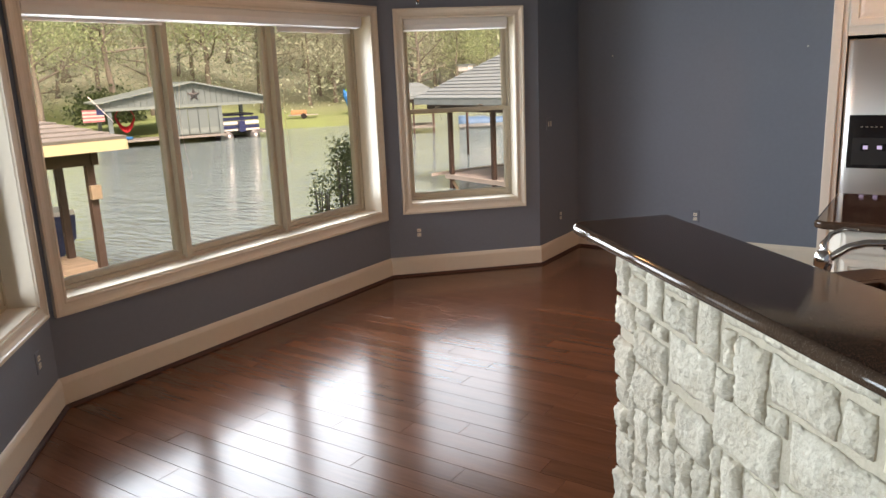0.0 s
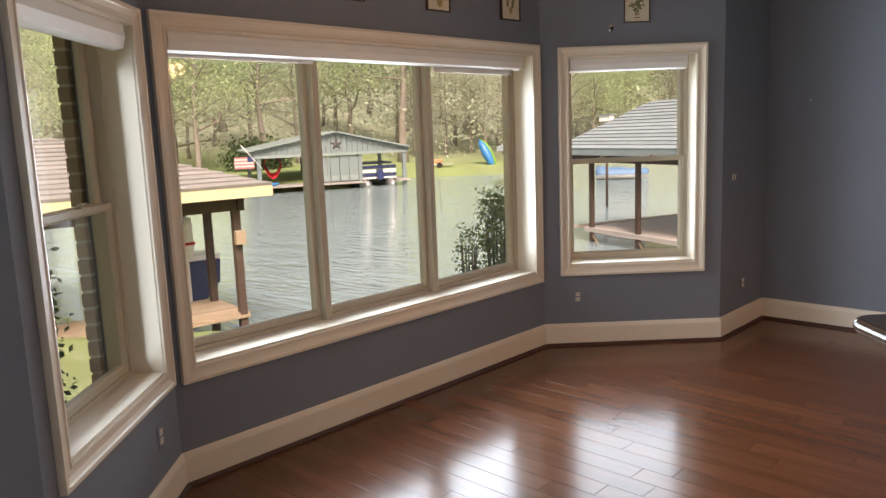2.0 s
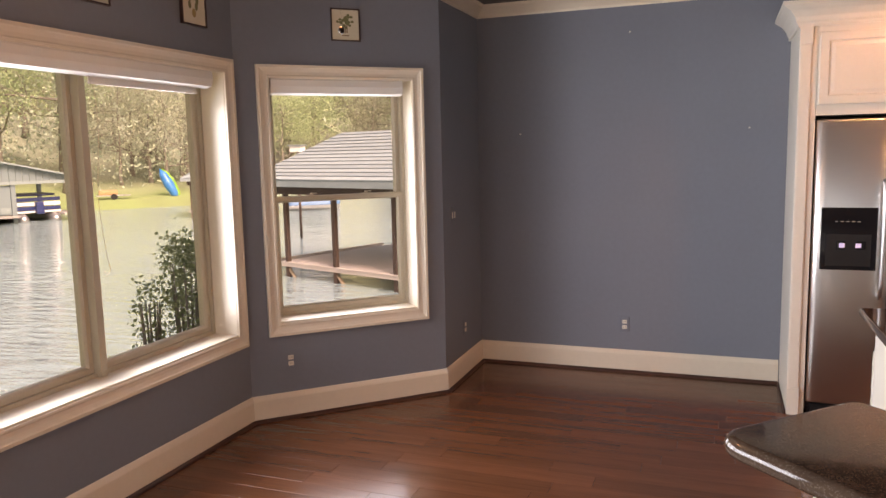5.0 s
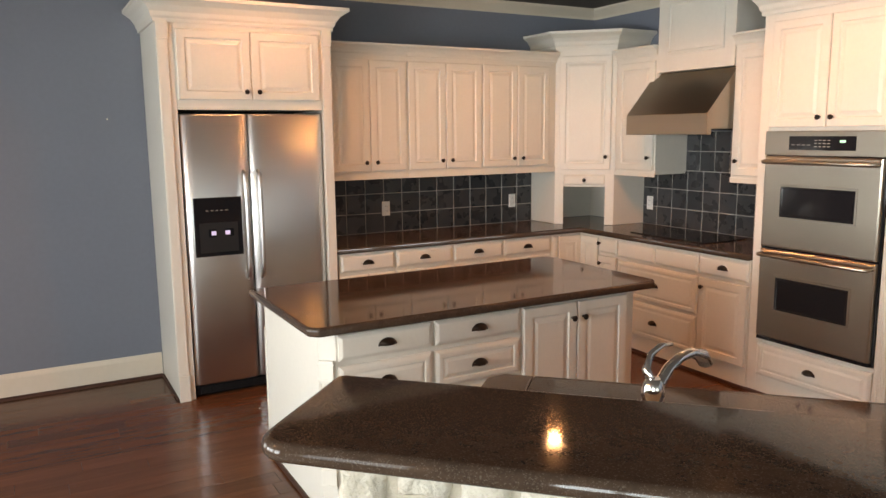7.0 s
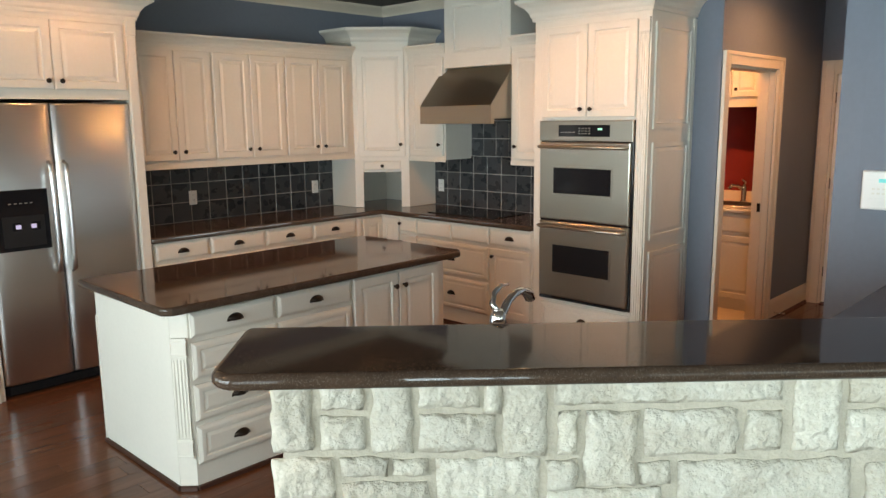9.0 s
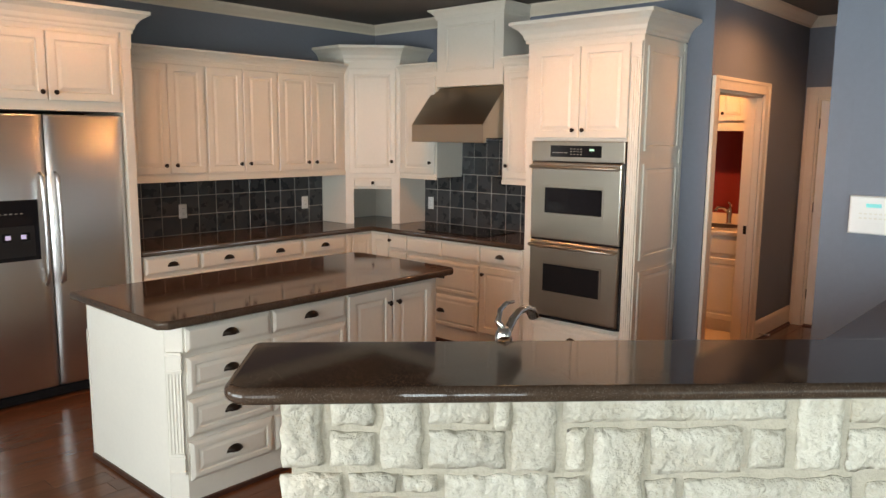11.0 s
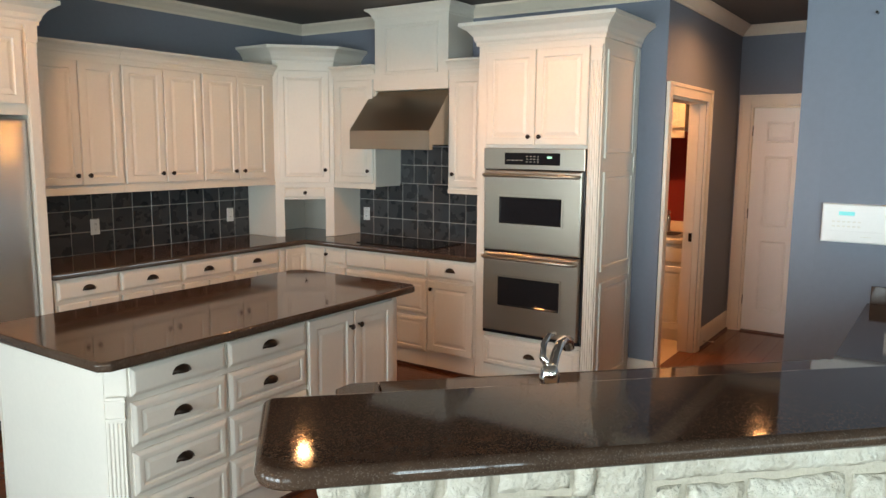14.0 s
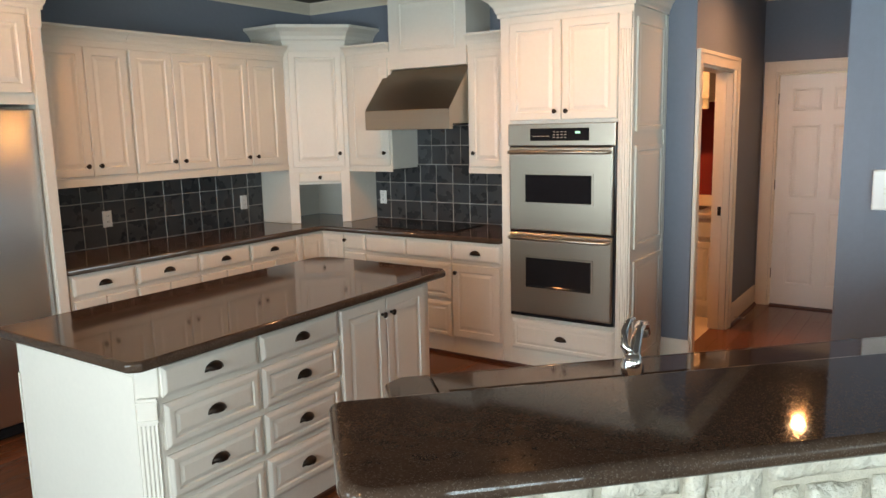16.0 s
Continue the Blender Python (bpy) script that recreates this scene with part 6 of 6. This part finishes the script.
# outboard boat on its lift under the pavilion
mb = thing("motor_boat", PAV @ Matrix.Translation((2.65, 0.36, -1.15)) @ Matrix.Rotation(radians(-90), 4, "Z"), "white and navy motor boat with a large outboard on its lift", "boat")
bm = bmesh.new()
rows = []
for f in [i / 8 for i in range(9)]:
    wd = 0.8 * (1 - max(0, f - 0.45) ** 2 * 2.6)
    rows.append([bm.verts.new((y_ * wd, -0.6 + 0.0 + f * 4.2, z_)) for y_, z_ in ((-1, 0.62), (-0.96, 0.2), (-0.6, -0.12), (0, -0.3 + 0.25 * f), (0.6, -0.12), (0.96, 0.2), (1, 0.62))])
for a, b in zip(rows, rows[1:]):
    for j in range(6):
        bm.faces.new((a[j], b[j], b[j + 1], a[j + 1]))
bm.faces.new(rows[0]), bm.faces.new(rows[-1][::-1])
bm.faces.new([r_[0] for r_ in rows] + [r_[6] for r_ in rows[::-1]])
part("hull", bm, NAVY, mb)
boxpart("transom_deck", (-0.8, 0.8, -0.6, 0.1, 0.63, 0.72), HULL, mb, 0.03)
bm = bmesh.new()
box(bm, -0.19, 0.19, -1.05, -0.5, 0.72, 1.5, 0.13)
mo = part("outboard_motor", bm, HULL, mb, "white outboard engine cowl")
boxpart("red_stripe", (-0.192, 0.192, -1.053, -0.8, 1.0, 1.05), RED, mo, 0.0)
boxpart("motor_leg", (-0.1, 0.1, -0.95, -0.7, -0.3, 0.745), HULL, mo, 0.04)

sd = pavilion("covered_dock", pose(-15.3, 20.95, 0, 0, 0, -20), "pale dock under a slate-grey hip roof on dark posts", 8.5, 4.8, -1.32, 0.82, 1.32,
              [(0.95, 0.05), (2.97, 0.05), (5.2, 0.05), (8.3, 0.05), (2.85, 4.7), (5.2, 4.7), (8.3, 4.7)], SLATE, CONCRETE, SLATE, 12, over=0.35, hip=0.45,
              decks=((0.7, 8.5, 0, 4.8),), deck_thick=0.08)
for x in (0.95, 2.97):
    bm = bmesh.new()
    tube(bm, [(x, 0.05, -1.5), (x + 0.7, 0.05, -2.2)], 0.05, 6)
    part("brace", bm, DECK, sd)
jb = thing("jet_ski", pose(-15.3, 20.95, 0, 0, 0, -20) @ Matrix.Translation((4.3, 3.3, -1.32)) @ Matrix.Scale(1.15, 4), "red and white jet ski parked on the dock", "jet ski")
bm = bmesh.new()
box(bm, -1.2, 1.2, -0.45, 0.45, 0.02, 0.35, 0.14)
part("hull", bm, HULL, jb)
bm = bmesh.new()
box(bm, -1.1, 0.9, -0.33, 0.33, 0.35, 0.72, 0.15)
part("seat", bm, RED, jb)
bm = bmesh.new()
tube(bm, [(0.5, -0.35, 0.95), (0.42, 0, 0.88), (0.5, 0.35, 0.95)], 0.03, 8)
tube(bm, [(0.42, 0, 0.88), (0.6, 0, 0.65)], 0.05, 8)
part("handlebar", bm, NAVY, jb)
bh_ = thing("bird_house", pose(-19.2, 29.4, 0.05) @ Matrix.Diagonal((1.6, 1.6, 1.0, 1)), "small white box on a pole by the dock", "box")
bm = bmesh.new()
tube(bm, [(0, 0, -2.2), (0, 0, 1.75)], 0.035, 8)
part("pole", bm, DARKWOOD, bh_)
boxpart("house", (-0.16, 0.16, -0.12, 0.12, 1.75, 2.0), HULL, bh_, 0.01)
boxpart("lid", (-0.2, 0.2, -0.16, 0.16, 2.001, 2.04), SLATE, bh_, 0.005)

# a smaller roofed dock and a tarp-covered boat farther over the water
pavilion("covered_dock", pose(-30.9, 37.0, 0, 0, 0, 34.8), "small distant dock under a slate-grey roof on thin posts", 4.0, 3.6, -1.3, 0.35, 0.75,
         [(0.1, 0.05), (1.4, 0.05), (2.7, 0.05), (3.9, 0.05), (0.1, 3.5), (2.0, 3.5), (3.9, 3.5)], SLATE, SHINGLE, SLATE, 8, over=0.4, hip=0.6, deck_thick=0.05)
TARP = mat("blue_tarp", (0.09, 0.20, 0.34), 0.6, amount=0.25, scale=2, fine=12, bump=0.3, bump_scale=6)
tb = thing("covered_boat", pose(-27.0, 43.8, -1.72, 0, 0, 31), "long low boat under a blue tarp beside the far dock", "boat")
bm = bmesh.new()
rows = []
for f in [i / 8 for i in range(9)]:
    wd = 0.75 * (1 - max(0, f - 0.55) ** 2 * 3.2)
    rows.append([bm.verts.new((-1.5 + f * 3.2, y_ * wd, z_)) for y_, z_ in ((-1, 0.40), (-0.9, 0.1), (-0.5, -0.12), (0.5, -0.12), (0.9, 0.1), (1, 0.40))])
for a, b in zip(rows, rows[1:]):
    for j in range(5):
        bm.faces.new((a[j], b[j], b[j + 1], a[j + 1]))
bm.faces.new(rows[0]), bm.faces.new(rows[-1][::-1])
part("hull", bm, ALU, tb)
bm = bmesh.new()
rows = []
for f in [i / 8 for i in range(9)]:
    wd = 0.8 * (1 - max(0, f - 0.55) ** 2 * 3.2)
    hgt = 0.78 - 0.18 * f + 0.05 * math.sin(f * 17)
    rows.append([bm.verts.new((-1.53 + f * 3.26, y_ * wd, z_)) for y_, z_ in ((-1, 0.28), (-0.97, 0.5), (-0.5, hgt * 0.92), (0, hgt), (0.5, hgt * 0.92), (0.97, 0.5), (1, 0.28))])
for a, b in zip(rows, rows[1:]):
    for j in range(6):
        bm.faces.new((a[j], b[j], b[j + 1], a[j + 1])).smooth = True
bm.faces.new(rows[0]), bm.faces.new(rows[-1][::-1])
part("tarp", bm, TARP, tb, "loose blue tarp cover")

# ---- boathouse on the far shore; local x along its front, -y towards the house ----
bx_, by_ = Vector((-42.54, 26.73)), Vector((-38.01, 35.86))
yaw = math.degrees(math.atan2(by_.y - bx_.y, by_.x - bx_.x))
BH = thing("boathouse", pose(bx_.x, bx_.y, 0, 0, 0, yaw), "blue-grey boathouse with a wide gable and a star emblem", "boathouse")
BL = (by_ - bx_).length
ap = 5.45
SX = [(0.0, 0.80), (ap, 1.85), (BL, 0.72)]
for (x0, z0), (x1, z1) in zip(SX, SX[1:]):
    bm = bmesh.new()
    vs = [bm.verts.new(p) for p in ((x0 - 0.1, -0.4, z0), (x1, -0.4, z1), (x1, 7, z1), (x0 - 0.1, 7, z0), (x0 - 0.1, -0.4, z0 + 0.09), (x1, -0.4, z1 + 0.09), (x1, 7, z1 + 0.09), (x0 - 0.1, 7, z0 + 0.09))]
    for f in ((0, 1, 2, 3), (4, 5, 6, 7), (0, 1, 5, 4), (2, 3, 7, 6), (0, 3, 7, 4), (1, 2, 6, 5)):
        bm.faces.new([vs[i] for i in f])
    part("roof", bm, TEAL_R, BH)
nb = 30
for i in range(nb):
    x0, x1 = BL * i / nb + 0.01, BL * (i + 1) / nb - 0.01
    mid = (x0 + x1) / 2
    zt = (SX[0][1] + (SX[1][1] - SX[0][1]) * mid / ap) if mid < ap else (SX[1][1] + (SX[2][1] - SX[1][1]) * (mid - ap) / (BL - ap))
    zb = 0.42
    if zt - zb > 0.1:
        boxpart("gable_board", (x0, x1, -0.06, 0.0, zb, zt - 0.02), TEAL, BH)
boxpart("beam", (0.3, BL - 0.1, -0.14, -0.061, 0.40, 0.56), TEAL_R, BH)
for x in (0.6, 4.25, 6.95, 9.9):
    boxpart("post", (x - 0.12, x + 0.12, -0.05, 0.19, -2.5, 0.40), TEAL, BH, 0.01)
    boxpart("post", (x - 0.12, x + 0.12, 6.0, 6.24, -2.5, 0.75), TEAL, BH, 0.01)
for i in range(4):
    boxpart("door_panel", (4.4 + i * 0.61, 4.98 + i * 0.61, 0.0, 0.08, -1.25, 0.36), TEAL, BH, 0.01)
    boxpart("door_window", (4.46 + i * 0.61, 4.92 + i * 0.61, -0.015, -0.001, -1.18, -0.88), TEAL_R, BH)
boxpart("dock_floor", (0.0, 7.1, -0.5, 6.5, -1.42, -1.3), SHINGLE, BH, 0.01)
boxpart("dock_floor", (9.4, 10.2, -0.3, 6.5, -1.42, -1.3), SHINGLE, BH, 0.01)
bm = bmesh.new()
star = []
for i in range(10):
    r_, an = (0.42 if i % 2 == 0 else 0.17), math.pi / 2 + i * math.pi / 5
    star.append((ap + r_ * math.cos(an), 1.12 + r_ * math.sin(an)))
f_ = [bm.verts.new((x, -0.11, z)) for x, z in star]
b_ = [bm.verts.new((x, -0.061, z)) for x, z in star]
ctr = bm.verts.new((ap, -0.17, 1.12))
for i in range(10):
    j = (i + 1) % 10
    bm.faces.new((f_[i], f_[j], ctr)), bm.faces.new((f_[i], b_[i], b_[j], f_[j]))
part("star_emblem", bm, TILE, BH, "dark metal star on the gable")
hm = thing("hammock_chair", BH.matrix_basis @ Matrix.Translation((1.5, 0.6, 0.2)), "red hanging hammock chair under the boathouse roof", "hammock")
bm = bmesh.new()
gr = [[bm.verts.new(((-0.55 + 1.1 * i / 6), 0.25 * math.sin(math.pi * j / 5), -0.95 + 0.75 * (2 * i / 6 - 1) ** 2 + 0.35 * (j / 5 - 0.5))) for j in range(6)] for i in range(7)]
for a, b in zip(gr, gr[1:]):
    for j in range(5):
        bm.faces.new((a[j], b[j], b[j + 1], a[j + 1]))
part("seat", bm, RED, hm, fix=False)
bm = bmesh.new()
for x in (-0.55, 0.55):
    tube(bm, [(x, 0.1, -0.2), (0, 0.1, 0.9)], 0.03, 6)
part("ropes", bm, RED, hm)
pb = thing("pontoon_boat", BH.matrix_basis @ Matrix.Translation((8.3, 0.6, -1.62)), "white and navy pontoon boat docked in the boathouse", "boat")
for x in (-0.85, 0.85):
    bm = bmesh.new()
    lathe(bm, [(0.05, -0.5), (0.28, -0.3), (0.33, 0), (0.33, 5), (0.1, 5.6)], Matrix.Translation((x, 0, 0)) @ Matrix.Rotation(radians(-90), 4, "X"), 14)
    part("pontoon", bm, ALU, pb)
boxpart("deck", (-1.2, 1.2, 0.0, 5.2, 0.36, 0.46), HULL, pb, 0.02)
for i in range(3):
    boxpart("fence_panel", (-1.2, 1.2, 0.02, 0.06, 0.5 + i * 0.26, 0.70 + i * 0.26), NAVY if i % 2 == 0 else HULL, pb, 0.01)
boxpart("canopy", (-1.15, 1.0, 0.3, 2.6, 1.3, 1.42), NAVY, pb, 0.04)
for x in (-1.0, 1.0):
    boxpart("rail", (x - 0.03, x + 0.03, 0.3, 0.36, 0.46, 1.3), ALU, pb)
bm = bmesh.new()
box(bm, -0.2, 0.2, -0.5, -0.05, 0.3, 1.0, 0.08)
part("outboard_motor", bm, NAVY, pb)
FADED = mat("faded_red_cloth", (0.45, 0.16, 0.17), 0.8, amount=0.2)
fl = thing("flag", BH.matrix_basis @ Matrix.Translation((0.65, -0.3, 0.7)), "striped flag on a slanted pole at the boathouse corner", "flag")
bm = bmesh.new()
tube(bm, [(0.1, 0, -0.9), (-1.1, -0.1, 0.6)], 0.025, 6)
part("pole", bm, HULL, fl)
for i in range(7):
    boxpart("stripe", (-1.5, -0.35, -0.02, 0.0, -0.85 + i * 0.1, -0.755 + i * 0.1), FADED if i % 2 == 0 else CONCRETE, fl)
boxpart("canton", (-0.75, -0.345, -0.03, -0.0205, -0.45, -0.15), NAVY, fl)
pdl = thing("paddle_board", BH.matrix_basis @ Matrix.Translation((0.2, -0.2, -1.25)), "pale blue paddle board lying on the dock", "paddle board")
bm = bmesh.new()
slab(bm, rounded([Vector(p) for p in ((-1.5, -0.35), (1.5, -0.35), (1.5, 0.35), (-1.5, 0.35))], [0.34] * 4, 6), 0.0, 0.14, 0.05)
part("board", bm, KAYAK, pdl)
ky = thing("kayak", pose(-41.1, 47.4, -0.25, 0, 0, 20) @ Matrix.Rotation(radians(62), 4, "Y"), "bright blue kayak leaning upright on the bank", "kayak")
for nm, off, mt in (("hull", 0.0, KAYAK), ("rim", 0.45, LIME)):
    bm = bmesh.new()
    lathe(bm, [(0.03, -1.3), (0.28, -0.8), (0.38, 0), (0.28, 0.8), (0.03, 1.3)], Matrix.Translation((0, off, 0)) @ Matrix.Rotation(radians(90), 4, "Y"), 12)
    part(nm, bm, mt, ky)
tr = thing("boat_trailer", pose(-43.4, 44.3, ground_z(-43.4, 44.3), 0, 0, 40) @ Matrix.Scale(0.7, 4), "small boat trailer with an orange tub on the far lawn", "trailer")
boxpart("frame", (-1.6, 1.6, -0.5, 0.5, 0.35, 0.45), ALU, tr, 0.02)
boxpart("tub", (-1.3, 0.4, -0.45, 0.45, 0.46, 0.95), ORANGE, tr, 0.12)
for y in (-0.6, 0.6):
    bm = bmesh.new()
    lathe(bm, [(0.3, -0.08), (0.3, 0.08)], Matrix.Translation((0.1, y, 0.3)) @ Matrix.Rotation(radians(90), 4, "X"), 16)
    part("wheel", bm, SLOT, tr)


# ---- houses on the hill ----
GREY_SIDING = mat("grey_lap_siding", (0.33, 0.34, 0.33), 0.7, amount=0.15, scale=2, fine=14, stretch=(0.4, 0.4, 8))
def house(m, label, w, dpt, h, rise, wallmat, roofmat, wins):
    t = thing("house", m, label, "house")
    boxpart("wall", (0, w, 0, dpt, -1.5, h), wallmat, t)
    bm = bmesh.new()
    pr = [(-0.4, h - 0.1), (w / 2, h + rise), (w + 0.4, h - 0.1), (w / 2, h + rise + 0.2)]
    rows = [[bm.verts.new((x, y, z + (0.15 if i in (0, 2) else 0.0))) for i, (x, z) in enumerate(pr)] for y in (-0.5, dpt + 0.5)]
    for j in range(4):
        k_ = (j + 1) % 4
        bm.faces.new((rows[0][j], rows[1][j], rows[1][k_], rows[0][k_]))
    bm.faces.new(rows[0]), bm.faces.new(rows[1][::-1])
    part("roof", bm, roofmat, t)
    bm = bmesh.new()
    g0 = [bm.verts.new((x, 0.0, z)) for x, z in ((0, h), (w, h), (w / 2, h + rise - 0.05))]
    g1 = [bm.verts.new((x, dpt, z)) for x, z in ((0, h), (w, h), (w / 2, h + rise - 0.05))]
    bm.faces.new(g0), bm.faces.new(g1[::-1])
    part("gable", bm, wallmat, t, fix=False)
    for x, z in wins:
        wn_ = boxpart("window", (x - 0.5, x + 0.5, -0.06, -0.001, z, z + 1.3), HULL, t)
        boxpart("pane", (x - 0.42, x + 0.42, -0.08, -0.061, z + 0.08, z + 1.22), BLACK, wn_)
    return t


hz = ground_z(-40.1, 66.96)
house(pose(-48.5, 71.2, hz + 0.5, 0, 0, 35), "pale grey gabled house among the trees", 8, 8, 4.2, 2.4, GREY_SIDING, SLATE, [(2.5, 3.6), (5.5, 3.6), (2.5, 0.8), (5.5, 0.8)])
hz = ground_z(-27, 66)
house(pose(-29, 63.0, hz, 0, 0, 28), "brown timber house on the hillside", 9, 7, 4.5, 2.5, DECK, DARKWOOD, [(2.5, 2.6), (6.0, 2.6)])
house(pose(-51, 10.5, ground_z(-52, 11), 0, 0, 60), "teal boat shed on the far bank", 6, 6, 2.4, 1.2, TEAL, TEAL_R, [(3, 0.9)])

# brick veneer beside the side window
bv = thing("brick_reveal", lw.matrix_basis, "tan brick reveal outside the side window", "brickwork", "", "structure")
BRICK = mat("tan_brick", (0.36, 0.25, 0.17), 0.9, amount=0.3, scale=12, fine=70, bump=0.5, vary=0.2)
for i in range(24):
    o = boxpart("brick", (1.063 + 0.004 * (i % 2), 1.255, TH + 0.004, TH + 0.055, 0.50 + i * 0.075, 0.563 + i * 0.075), BRICK, bv, 0.006)
boxpart("mortar", (1.073, 1.255, TH + 0.006, TH + 0.05, 0.48, 2.3), MORTAR, bv)

# ---- floor planks, last ----
rp = random.Random(7)
PW = 0.127
plank_cache = {}


def plank_mesh(length):
    key = round(length, 2)
    if key not in plank_cache:
        bm = bmesh.new()
        x, y, c = key / 2 - 0.0006, PW / 2 - 0.0006, 0.0009
        lo = [bm.verts.new((sx * x, sy * y, -0.006)) for sx, sy in ((-1, -1), (1, -1), (1, 1), (-1, 1))]
        mid = [bm.verts.new((sx * x, sy * y, -c * 0.6)) for sx, sy in ((-1, -1), (1, -1), (1, 1), (-1, 1))]
        top = [bm.verts.new((sx * (x - c), sy * (y - c), 0)) for sx, sy in ((-1, -1), (1, -1), (1, 1), (-1, 1))]
        for a, b in ((lo, mid), (mid, top)):
            for i in range(4):
                bm.faces.new((a[i], a[(i + 1) % 4], b[(i + 1) % 4], b[i]))
        bm.faces.new(top)
        plank_cache[key] = mesh_of("plank", bm, PLANK)
    return plank_cache[key]


rest = bmesh.new()
y = YS + PW / 2
while y < YN + PW / 2:
    los, his = zip(x_limits(y - PW / 2), x_limits(y + PW / 2))
    lo, hi = min(los), max(his)
    x = lo - rp.uniform(0, 0.9)
    while x < hi:
        length = rp.choice((0.61, 0.76, 0.91, 1.07, 1.22, 1.22))
        a, b = max(x, lo), min(x + length, hi)
        x += length
        if b - a < 0.03:
            continue
        near = y > 2.2 and a < -1.9 and y < 8.2
        if near or (YI < y < YH and b > 1.0):
            o = new("plank", plank_mesh(b - a))
            o.location = ((a + b) / 2, y, 0)
            o.parent = floor
        else:
            box(rest, a + 0.0008, b - 0.0008, y - PW / 2 + 0.0008, y + PW / 2 - 0.0008, -0.006, 0)
    y += PW
tagged(part("planks_beyond", rest, PLANK, floor, fix=True), kind="stuff")
